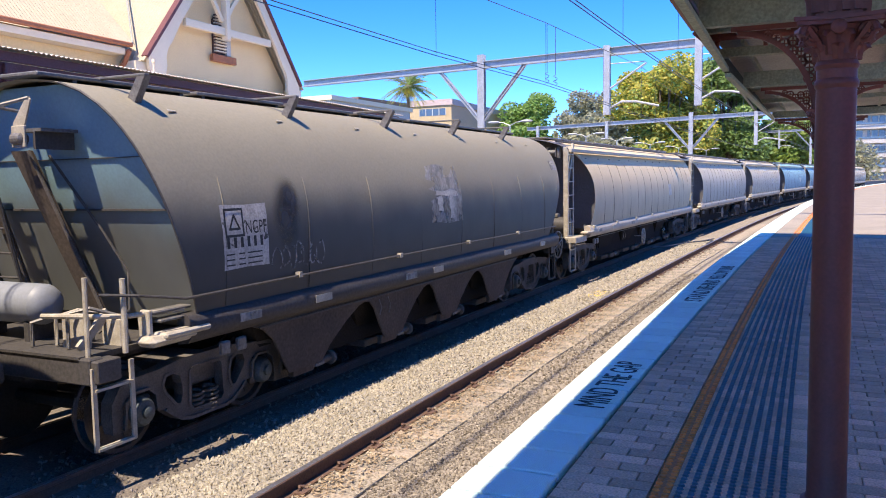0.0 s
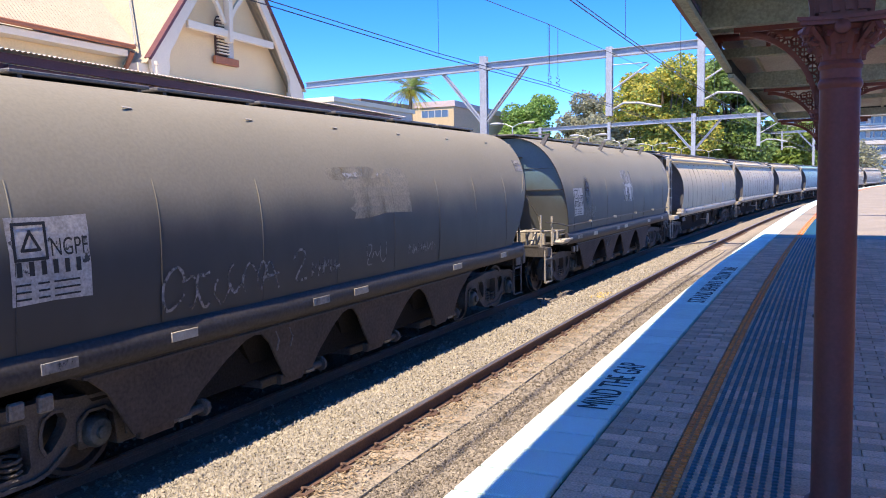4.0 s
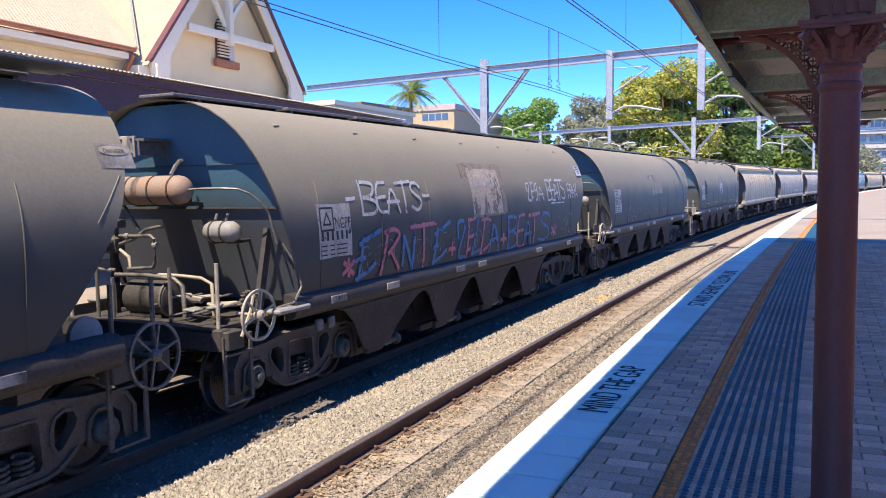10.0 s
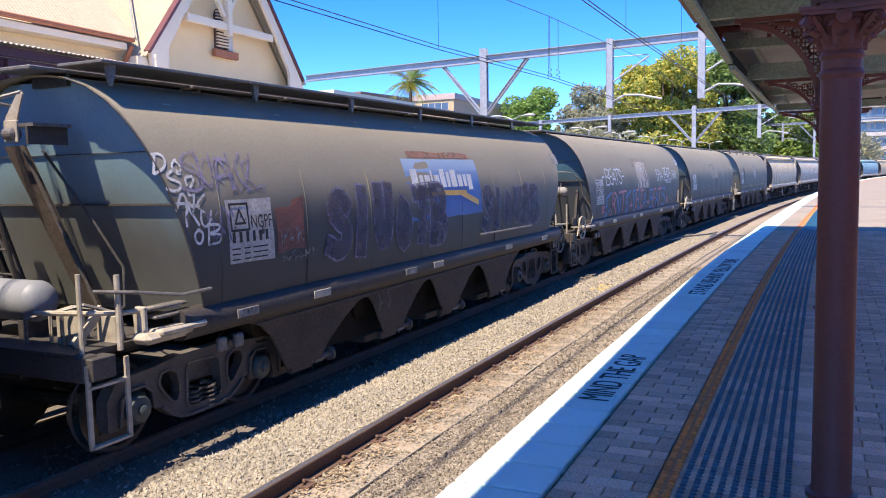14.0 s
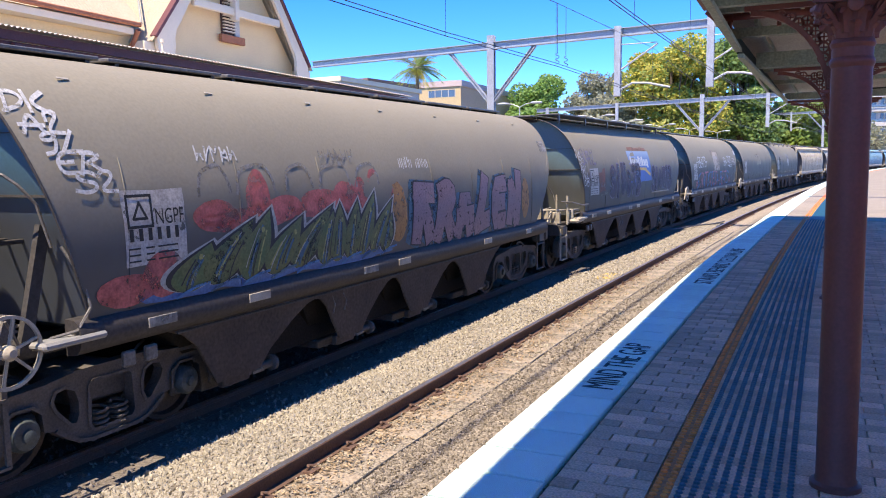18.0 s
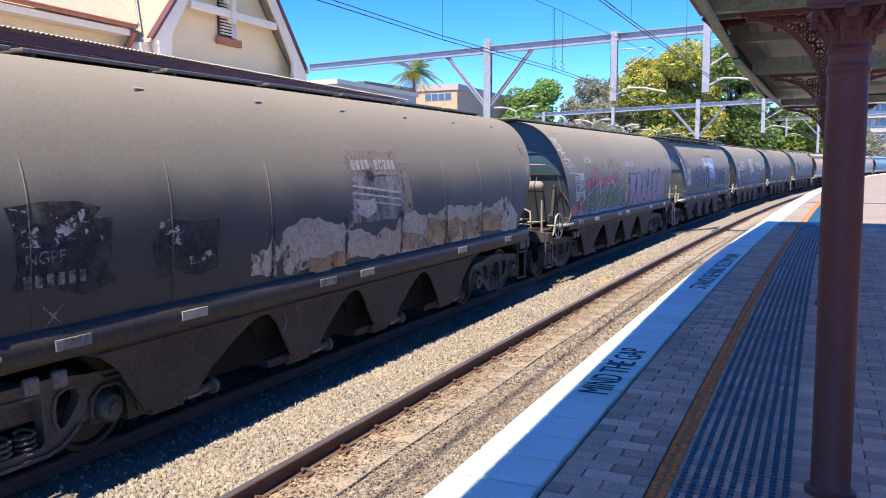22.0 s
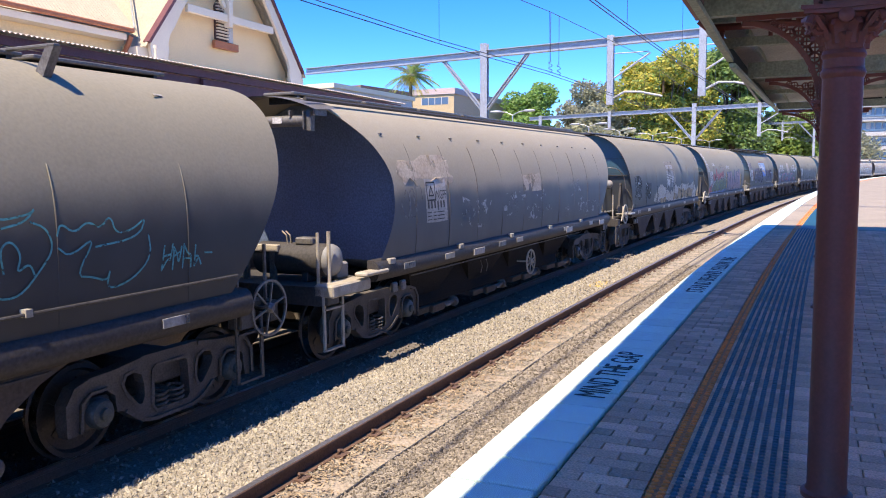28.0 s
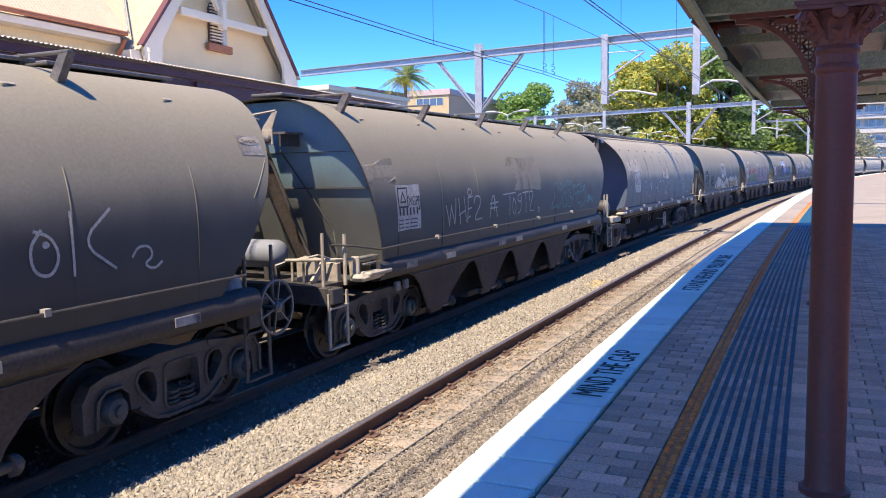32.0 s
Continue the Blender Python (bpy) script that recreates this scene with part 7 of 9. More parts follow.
        part("crossbar_flange", box(bmesh.new(), 0.66, 0.84, -0.78, -0.762, 3.12, 3.36), M["pipe"], bar_)
        bm = bmesh.new()
        arc = [(y, 3.36 + 0.22 * (1 - (y / 1.02) ** 2)) for y in [-1.0 + 0.2 * i for i in range(11)]]
        lo_ = [bm.verts.new((0.62, y, z)) for y, z in arc]
        hi_ = [bm.verts.new((1.15, y, z + 0.03)) for y, z in arc]
        for i in range(10):
            bm.faces.new((lo_[i], lo_[i + 1], hi_[i + 1], hi_[i]))
        part("end_hood", fixed(bm), M["pipe"], root, "pale curved end hood", 40)
        for yy in (-0.95, -0.55, 0.55, 0.95):
            part("hood_stay", box(bmesh.new(), 0.66, 0.92, yy - 0.015, yy + 0.015, 3.30, 3.375), M["pipe"], root)
        part("post", tube(bmesh.new(), [(0.62, -1.15, 1.10), (0.62, -1.15, 1.80)], 0.026, 8), M["white"], root, "white hand post")
        part("end_step", box(bmesh.new(), 0.34, 1.25, -1.40, -1.10, 0.98, 1.14, bevel=0.02), M["white"], root, "pale end step")
        part("valve_block", box(bmesh.new(), 1.0, 1.25, -1.05, -0.75, 1.12, 1.35, bevel=0.03), M["cylinder"], root)
        wheel_hand(root, 7.5, -1.42, 0.68, 0.24, M["white"])
        for k in range(10):
            part("side_cleat", box(bmesh.new(), 1.9 + 1.15 * k, 1.96 + 1.15 * k, -1.185, -1.12, 3.085, 3.11), M["pipe"], root)
        for k in range(5):
            part("tie_lug", box(bmesh.new(), 1.6 + 2.3 * k, 1.76 + 2.3 * k, -1.50, -1.42, 1.28, 1.36, bevel=0.01), M["white"], root, "white tie-down lug")
        if kind == "D":
            for y in (-1.12, 1.12):
                part("end_post", box(bmesh.new(), 0.36, 0.46, y - 0.05, y + 0.05, 1.1, 3.35, bevel=0.01), M["white"], root, "pale upright of the end frame")
            ladder(root, 0.40, 0.80, -1.18, 1.15, 3.3, 7, M["white"], "end_ladder")
            part("end_brace", box(bmesh.new(), -0.04, 0.04, -0.03, 0.03, 0, 1.7, pose(0.42, -1.08, 1.9, 0, 24, 0)), M["white"], root)
            part("roof_flange", box(bmesh.new(), 0.5, LEN - 0.5, -1.24, -1.06, 3.24, 3.31), M["tank_grey"], root, "pale roof flange")
        part("roof_rail", tube(bmesh.new(), [(0.7, -0.78, 3.52), (LEN - 0.8, -0.78, 3.52)], 0.03, 6), M["frame"], root)
    return root


def number_panel(root, x0=1.82, z0=1.72, w=0.72, h=0.66, faded=False):
    p = part("number_panel", patch(bmesh.new(), x0, x0 + w, z0, z0 + h, 0.006, ragged=0.008, seed=int(x0 * 100)), M["faded"] if faded else M["panel"], root, "dirty white number panel with a triangle and class letters")
    bm = bmesh.new()
    a, t = x0 + 0.05, z0 + h - 0.05
    for q in ([(a, t), (a + 0.27, t), (a + 0.27, t - 0.27), (a, t - 0.27), (a, t)], [(a + 0.135, t - 0.06), (a + 0.21, t - 0.20), (a + 0.06, t - 0.20), (a + 0.135, t - 0.06)]):
        for u, v in zip(q, q[1:]):
            ribbon(bm, [u, v], 0.025, 0.010)
    part("triangle_mark", bm, M["black"], p)["kind"] = "stuff"
    if not faded:
        me = letters("NGPF", 0.19, 0.0)
        m = max(v.co.x for v in me.vertices)
        for v in me.vertices:
            x, y = x0 + 0.35 + v.co.x * 0.35 / m, z0 + h - 0.31 + v.co.y * 1.05
            v.co = Vector((x, -half_width(y) - 0.010, y))
        me.materials.append(M["black"])
        ob = new("class_letters", me)
        ob.parent = p
    bm = bmesh.new()
    for k in range(6):
        xx = x0 + 0.05 + 0.105 * k
        patch(bm, xx, xx + 0.045, z0 + 0.215, z0 + 0.325, 0.010, 1)
    for k in range(3):
        for j, (u, v) in enumerate(((0.03, 0.16), (0.22, 0.32), (0.36, 0.60))):
            patch(bm, x0 + u, x0 + v, z0 + 0.145 - 0.055 * k, z0 + 0.160 - 0.055 * k, 0.010, 1)
    part("number_bar", bm, M["black"] if not faded else M["frame"], p)["kind"] = "stuff"
    return p


GLYPH = {
    "B": [[(0, 0), (0, 1)], [(0, 1), (0.5, 1), (0.6, 0.85), (0.5, 0.6), (0.1, 0.53)], [(0.1, 0.53), (0.6, 0.42), (0.65, 0.18), (0.5, 0), (0, 0)]],
    "E": [[(0.6, 1), (0.05, 0.98), (0, 0), (0.6, 0.02)], [(0.02, 0.5), (0.5, 0.52)]],
    "A": [[(0, 0), (0.3, 1), (0.62, 0)], [(0.02, 0.33), (0.62, 0.36)]],
    "T": [[(-0.05, 0.97), (0.7, 1)], [(0.33, 1), (0.3, 0)]],
    "S": [[(0.62, 0.85), (0.45, 1), (0.15, 0.95), (0.05, 0.72), (0.3, 0.55), (0.6, 0.45), (0.62, 0.15), (0.35, 0), (0, 0.12)]],
    "+": [[(0.1, 0.5), (0.6, 0.5)], [(0.35, 0.25), (0.35, 0.75)]],
    "*": [[(0.1, 0.3), (0.6, 0.7)], [(0.12, 0.7), (0.58, 0.28)], [(0.35, 0.2), (0.35, 0.8)]],
    "-": [[(0.05, 0.5), (0.6, 0.5)]],
    "|": [[(0.02, 0), (0.05, 1)], [(0.45, 0.95), (0.48, 0.05)]],
    "2": [[(0.05, 0.75), (0.2, 1), (0.5, 0.95), (0.5, 0.65), (0.02, 0.02), (0.6, 0.05)]],
    "0": [[(0.3, 1), (0.05, 0.7), (0.05, 0.3), (0.3, 0), (0.55, 0.3), (0.55, 0.7), (0.3, 1)]],
    "1": [[(0.3, 1), (0.25, 0)]],
    "[": [[(0.2, 0.84), (0.05, 0.0)], [(0.08, 0.74), (0.35, 0.86), (0.65, 1.0)], [(0.02, 0.02), (0.3, 0.12), (0.5, 0.28)], [(0.04, 0.40), (0.2, 0.44)]],
    "P": [[(0.0, 0.0), (0.2, 0.92)], [(0.12, 0.92), (0.45, 1.0), (0.65, 0.86), (0.5, 0.66), (0.24, 0.46)], [(0.34, 0.44), (0.62, 0.06)]],
    "N": [[(0.02, 0.05), (0.1, 0.78)], [(0.1, 0.78), (0.52, 0.02)], [(0.52, 0.02), (0.62, 1.0)]],
    "F": [[(0.05, 0.0), (0.2, 1.0)], [(0.16, 0.98), (0.62, 1.0)], [(0.1, 0.5), (0.5, 0.56)], [(0.05, 0.16), (0.3, 0.2)]],
    "Z": [[(0.12, 0.55), (0.08, 0.98), (0.62, 1.0), (0.05, 0.06), (0.5, 0.02)]],
    "L": [[(0.42, 1.0), (0.02, 0.03)], [(0.02, 0.03), (0.55, 0.12)]],
    "D": [[(0.2, 0.98), (0.02, 0.02)], [(0.06, 0.96), (0.45, 0.98), (0.62, 0.7), (0.5, 0.25), (0.02, 0.02)]],
    "W": [[(0.0, 0.75), (0.16, 0.0)], [(0.16, 0.0), (0.28, 0.7)], [(0.28, 0.7), (0.44, 0.02)], [(0.44, 0.02), (0.55, 1.0)]],
    "H": [[(0.02, 0.95), (0.08, 0.0)], [(0.0, 0.3), (0.5, 0.5)], [(0.5, 1.0), (0.58, 0.0)]],
    "O": [[(0.3, 0.75), (0.1, 0.5), (0.15, 0.1), (0.4, 0.0), (0.55, 0.3), (0.45, 0.65), (0.2, 0.75)]],
    "9": [[(0.5, 0.95), (0.2, 0.9), (0.1, 0.6), (0.45, 0.55), (0.5, 0.95), (0.45, 0.1), (0.15, 0.0)]],
    "U": [[(0.05, 1.0), (0.05, 0.3), (0.3, 0.02), (0.52, 0.3), (0.55, 1.0)]],
    "C": [[(0.62, 0.95), (0.1, 0.98)], [(0.1, 0.98), (0.08, 0.5), (0.06, 0.05)], [(0.1, 0.9), (0.42, 0.5), (0.62, 0.03)]],
    "K": [[(0.08, 1.0), (0.05, 0.0)], [(0.6, 1.0), (0.15, 0.5), (0.62, 0.02)]],
    "~": [[(0.0, 0.4), (0.15, 0.75), (0.35, 0.3), (0.5, 0.7), (0.66, 0.35)]],
}


def smoothed(pts, turns=2):
    """Rounds the corners of a stroke, as a quick hand does."""
    for _ in range(turns):
        if len(pts) < 3:
            return pts
        out = [pts[0]]
        for p, q in zip(pts, pts[1:]):
            out += [(p[0] * 0.75 + q[0] * 0.25, p[1] * 0.75 + q[1] * 0.25), (p[0] * 0.25 + q[0] * 0.75, p[1] * 0.25 + q[1] * 0.75)]
        pts = out + [pts[-1]]
    return pts


def scratch(hand):
    """An unreadable sign: an upright, a bent stroke and a bar."""
    u, q = hand.uniform(0, 0.15), hand.uniform(0.3, 0.7)
    bent = [(u, hand.choice((0.0, 1.0))), (u + 0.3, hand.uniform(0.25, 0.75)), (u + 0.5, hand.uniform(0.0, 1.0)), (u + 0.6, hand.choice((0.0, 1.0)))]
    return [[(u, 0), (u + hand.uniform(-0.05, 0.1), 1)], bent, [(u - 0.05, q), (u + hand.uniform(0.3, 0.6), q + hand.uniform(-0.15, 0.15))]][:hand.choice((2, 3, 3))]


def spray(root, text, x, z, w, h, ink, thick, inks=None, slant=0.0, rise=0.0):
    """Sprayed signs, a cell each, from x on."""
    hand = random.Random(len(text) * 7 + int(x * 10))
    bms = {}
    for i, ch in enumerate(text):
        mat = (inks or [ink])[i % len(inks or [ink])]
        if ch == " ":
            continue
        bm = bms.setdefault(mat, bmesh.new())
        dip, big = hand.uniform(-0.08, 0.08), hand.uniform(0.9, 1.12)
        forms = GLYPH[ch] if ch in GLYPH else scratch(hand)
        for j, st in enumerate(forms):
            st = [(p[0] + hand.uniform(-0.05, 0.05), p[1] + dip + hand.uniform(-0.05, 0.05)) for p in st]
            fine = smoothed([(x + (i + p[0] * 1.25 * big + slant * p[1]) * w, max(1.345, z + p[1] * h * big + rise * i)) for p in st])
            if len(fine) == 2:
                (ax, az), (bx, bz) = fine
                fine = [(ax + (bx - ax) * t / 4, az + (bz - az) * t / 4) for t in range(5)]
            ribbon(bm, fine, thick * hand.uniform(0.85, 1.15), 0.008 + 0.002 * (i % 2) + 0.0005 * j)
    for mat, bm in bms.items():
        part("graffiti", bm, M[mat], root, "sprayed graffiti")["kind"] = "stuff"


def scrawl(root, x, z, w, h, ink, thick, n, seed, label="sprayed graffiti", lift=0.0):
    """Looping sprayed lines."""
    rnd = random.Random(seed)
    bm = bmesh.new()
    for k in range(n):
        cx, cz = x + w * (k + 0.5) / n, z + h * rnd.uniform(0.35, 0.65)
        rx, rz = w / n * rnd.uniform(0.5, 0.85), h * rnd.uniform(0.32, 0.5)
        a0, turn = rnd.uniform(0, 6.28), rnd.choice((-1, 1)) * rnd.uniform(3.2, 6.0)
        pts = []
        for i in range(14):
            a = a0 + turn * i / 13
            pts.append((cx + rx * math.cos(a) * (1 - 0.3 * i / 13) + rx * 0.4 * i / 13, cz + rz * math.sin(a) * (1 - 0.2 * math.sin(i))))
        pts = [(p[0], min(max(p[1], z), z + h)) for p in pts]
        ribbon(bm, pts, thick * rnd.uniform(0.7, 1.2), 0.008 + lift + 0.0015 * (k % 3))
    part("graffiti", bm, M[ink], root, label)["kind"] = "stuff"


def tag(root, marks, z0, z1, thick, wob=0.03, label="sprayed graffiti", out=0.009):
    """Sprayed signs, each in its own stretch: (sign, from x, to x, paint)."""
    hand = random.Random(int(z0 * 100) + len(marks))
    bms = {}
    for i, (ch, a, b, ink) in enumerate(marks):
        bm = bms.setdefault(ink, bmesh.new())
        for j, st in enumerate(GLYPH[ch]):
            st = [(p[0] + hand.uniform(-wob, wob), p[1] + hand.uniform(-wob, wob)) for p in st]
            fine = smoothed([(a + (b - a) * p[0] / 0.64, max(1.345, z0 + (z1 - z0) * p[1])) for p in st])
            if len(fine) == 2:
                (ax, az), (bx, bz) = fine
                fine = [(ax + (bx - ax) * t / 5, az + (bz - az) * t / 5) for t in range(6)]
            ribbon(bm, fine, thick * hand.uniform(0.9, 1.1), out + 0.002 * (i % 2) + 0.0005 * j)
    for ink, bm in bms.items():
        part("graffiti", bm, M[ink], root, label)["kind"] = "stuff"


def frond_paint(root, x, z, w, h, lean, seed, fill):
    """One painted leaf of the green piece: white rim, dark outline, fill, veins and dots."""
    rnd = random.Random(seed)
    body = []
    for i in range(25):
        q = i / 24
        u, v = (q * 2, 1) if q <= 0.5 else (2 - q * 2, -1)
        wide = math.sin(math.pi * min(1, u ** 0.75)) * 0.5 + 0.10 * (1 - u)
        body.append((wide * v, u))
    place = lambda a, b: (x + w * a + lean * h * b ** 1.6, z + h * b)
    for grow, ink, out in ((1.50, "ink_chalk", 0.0065), (1.26, "ink_dark", 0.0085), (1.0, fill, 0.0105)):
        bm = bmesh.new()
        left, right = body[:13], body[:11:-1]
        rows = []
        for (la, lb), (ra, rb) in zip(left, right):
            row = []
            for t in range(5):
                a = la + (ra - la) * t / 4
                px, pz = place(a * grow, min(1.0, lb) * (1 + 0.10 * (grow - 1)) + 0.10 * (grow - 1) * lb)
                pz = max(1.345, pz)
                row.append(bm.verts.new((px, -half_width(pz) - out - 0.0004 * (seed % 4), pz)))
            rows.append(row)
        for p, q in zip(rows, rows[1:]):
            for t in range(4):
                bm.faces.new((p[t], p[t + 1], q[t + 1], q[t]))
        part("graffiti", bm, M[ink], root, "painted leaf shape")["kind"] = "stuff"
    for ink, n, wd in (("ink_lime", 1, 0.022), ("ink_sea", 2, 0.032), ("ink_dark", 2, 0.016), ("ink_chalk", 1, 0.010)):
        bm = bmesh.new()
        for k in range(n):
            a = rnd.uniform(-0.32, 0.32)
            lo, hi = rnd.uniform(0.02, 0.2), rnd.uniform(0.5, 0.85)
            pts = [place(a * (1 - 0.55 * b), b) for b in [lo + (hi - lo) * t / 6 for t in range(7)]]
            ribbon(bm, [(p[0], max(p[1], 1.36)) for p in pts], wd, 0.0135 + 0.0006 * k + 0.0004 * (seed % 3))
        part("graffiti", bm, M[ink], root, "painted vein")["kind"] = "stuff"
    dx, dz = place(rnd.uniform(-0.15, 0.15), 0.72)
    blob(root, dx, dz, 0.028, 0.032, "ink_lime", seed + 7, 0.0165)


def blob(root, x, z, rx, rz, ink, seed, out=0.006):
    """A sprayed cloud of colour with a loose rim."""
    rnd = random.Random(seed)
    m = 22
    rad = [rnd.uniform(0.85, 1.1) for _ in range(m)]
    rad = [(rad[i - 1] + rad[i] + rad[(i + 1) % m]) / 3 for i in range(m)]
    bm = bmesh.new()
    at = lambda u, v: bm.verts.new((u, -half_width(max(v, 1.33)) - out, max(v, 1.33)))
    c = at(x, z)
    rings = [[at(x + rx * f * rad[i] * math.cos(i * 2 * math.pi / m), z + rz * f * rad[i] * math.sin(i * 2 * math.pi / m)) for i in range(m)] for f in (0.35, 0.7, 1.0)]
    for i in range(m):
        j = (i + 1) % m
        bm.faces.new((rings[0][i], rings[0][j], c))
        for p, q in zip(rings, rings[1:]):
            bm.faces.new((q[i], q[j], p[j], p[i]))
    part("graffiti", bm, M[ink], root, "sprayed cloud of colour")["kind"] = "stuff"


def piece(root, text, x, z, w, h, fills, edge, fat, seed, rim=0.05, back=None, slant=0.12, shift=(0.0, 0.0)):
    """Large painted letters: fat strokes with an outline and a dark shadow."""
    rnd = random.Random(seed)
    layers = {}
    for i, ch in enumerate(text):
        big, dip = rnd.uniform(0.88, 1.1), rnd.uniform(-0.04, 0.06)
        lean = rnd.uniform(-0.25, 0.25)
        u = rnd.uniform(0.0, 0.2)
        forms = [
            [(u, 0.0), (u + 0.05 + lean, 0.65), (u + 0.35 + lean, rnd.uniform(0.85, 1.0)), (u + 0.62, 0.6), (u + 0.6 - lean, 0.05)],
            [(u + 0.2, 0.0), (u + 0.45 + lean, 0.5), (u + 0.3 + lean, rnd.uniform(0.8, 1.05))],
            [(u - 0.1, 0.25), (u + 0.35, 0.45 + lean), (u + 0.8, rnd.uniform(0.5, 0.8))],
        ]
        for j, st in enumerate(GLYPH[ch] if ch in GLYPH else rnd.sample(forms, 2)):
            st = [(p[0], p[1] + dip) for p in st]
            line = smoothed([(x + (i + p[0] + slant * p[1]) * w, min(2.55, max(1.36 + fat * 0.3, z + p[1] * h * big))) for p in st], 1)
            if len(line) == 2:
                (ax, az), (bx, bz) = line
                line = [(ax + (bx - ax) * t / 4, az + (bz - az) * t / 4) for t in range(5)]
            off = 0.0005 * j + 0.0015 * (i % 2)
            todo = [(edge, fat + 2 * rim, 0.010)]
            if back:
                todo.append((back, fat + 2 * rim + 0.09, 0.0065))
            if fills:
                todo.append((fills[(i + j) % len(fills)], fat, 0.014))
            for ink, wide, out in todo:
                du, dv = shift if ink == back else (0.0, 0.0)
                ribbon(layers.setdefault(ink, bmesh.new()), [(u + du, max(v + dv, 1.33 + wide / 2)) for u, v in line], wide, out + off)
    for ink, bm in layers.items():
        part("graffiti", bm, M[ink], root, "large painted letters")["kind"] = "stuff"


# How far the train has gone, in metres, every four seconds
GONE = [0.0, 12.033, 24.083, 36.257, 48.637, 61.776, 75.167, 88.988, 103.313]


def gone(t):
    u = max(0.0, min(7.9999, t / 4))
    i = int(u)
    q = u - i
    p = lambda k: GONE[k] if 0 <= k < 9 else (2 * GONE[0] - GONE[1] if k < 0 else 2 * GONE[8] - GONE[7])
    a, b, c, d = p(i - 1), p(i), p(i + 1), p(i + 2)
    return 0.5 * (2 * b + (c - a) * q + (2 * a - 5 * b + 4 * c - d) * q * q + (3 * b - a - 3 * c + d) * q ** 3)


def wagon_pose(s, kind):
    LEN = LENGTH[kind]
    a = on_line(s + 2.02, TRAIN_D, TRAIN_Z)
    b = on_line(s + LEN - 2.02, TRAIN_D, TRAIN_Z)
    x = (b - a).normalized()
    y = Vector((0, 0, 1)).cross(x).normalized()
    z = x.cross(y)
    m = Matrix((x, y, z)).transposed().to_4x4()
    m.translation = a - x * 2.02
    return m


# rear coupling at the start, kind, tank paint
CONSIST = [
    (4.52, "A", "tank"), (-9.87, "B", "tank"), (-24.0, "B", "tank"), (-37.97, "E", "tank"), (-51.98, "B", "tank_worn"),
    (-66.15, "B", "tank"), (-80.95, "C", "tank_brown"), (-95.08, "F", "tank"), (-109.2, "A", "tank"),
    (18.60, "D", "tank_cream"), (35.8, "D", "tank_grey"), (53.0, "D", "tank_grey"), (70.2, "D", "tank_blue"), (87.4, "D", "tank_blue"), (104.6, "D", "tank_cream"), (121.8, "D", "tank_grey"),
]
LABELS = {
    0: "sooty dark grain hopper wagon with a bare number panel", 1: "sooty dark grain hopper wagon with faint chalky scribbles",
    2: "sooty dark grain hopper wagon with pink and blue graffiti", 3: "sooty grain hopper wagon with a blue company panel",
    4: "sooty grain hopper wagon covered in coloured graffiti", 5: "sooty grain hopper wagon with a peeling pale stripe",
    6: "brown ribbed hopper wagon with a deep dark end", 7: "sooty grain hopper wagon with chalky writing", 8: "sooty grain hopper wagon with white roof brackets",
}
PALE = {"tank_cream": "weathered cream ribbed hopper wagon", "tank_grey": "weathered pale grey ribbed hopper wagon", "tank_blue": "faded blue ribbed hopper wagon"}


def make_train():
    first, train = {}, []
    for i, (s, kind, paint) in enumerate(CONSIST):
        if kind in first:
            w = copy_thing(first[kind], wagon_pose(s, kind))
        else:
            w = wagon(kind)
            w.matrix_basis = wagon_pose(s, kind)
            first[kind] = w
        train.append(w)
    for i, (w, (s, kind, paint)) in enumerate(zip(train, CONSIST)):
        w["label"] = LABELS.get(i) or PALE[paint]
        for ob in w.children:
            base = ob.name.split(".")[0]
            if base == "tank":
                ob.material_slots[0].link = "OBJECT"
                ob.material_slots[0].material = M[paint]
    # one large reservoir has rusted through its paint
    for ob in train[2].children:
        if ob.name.startswith("air_reservoir") and ob.data.vertices[0].co.z > 2.3:
            for one in [ob] + [c for c in ob.children if c.name.startswith("dome")]:
                one.material_slots[0].link = "OBJECT"
                one.material_slots[0].material = M["rusty_tank"]
    return train


TRAIN = make_train()


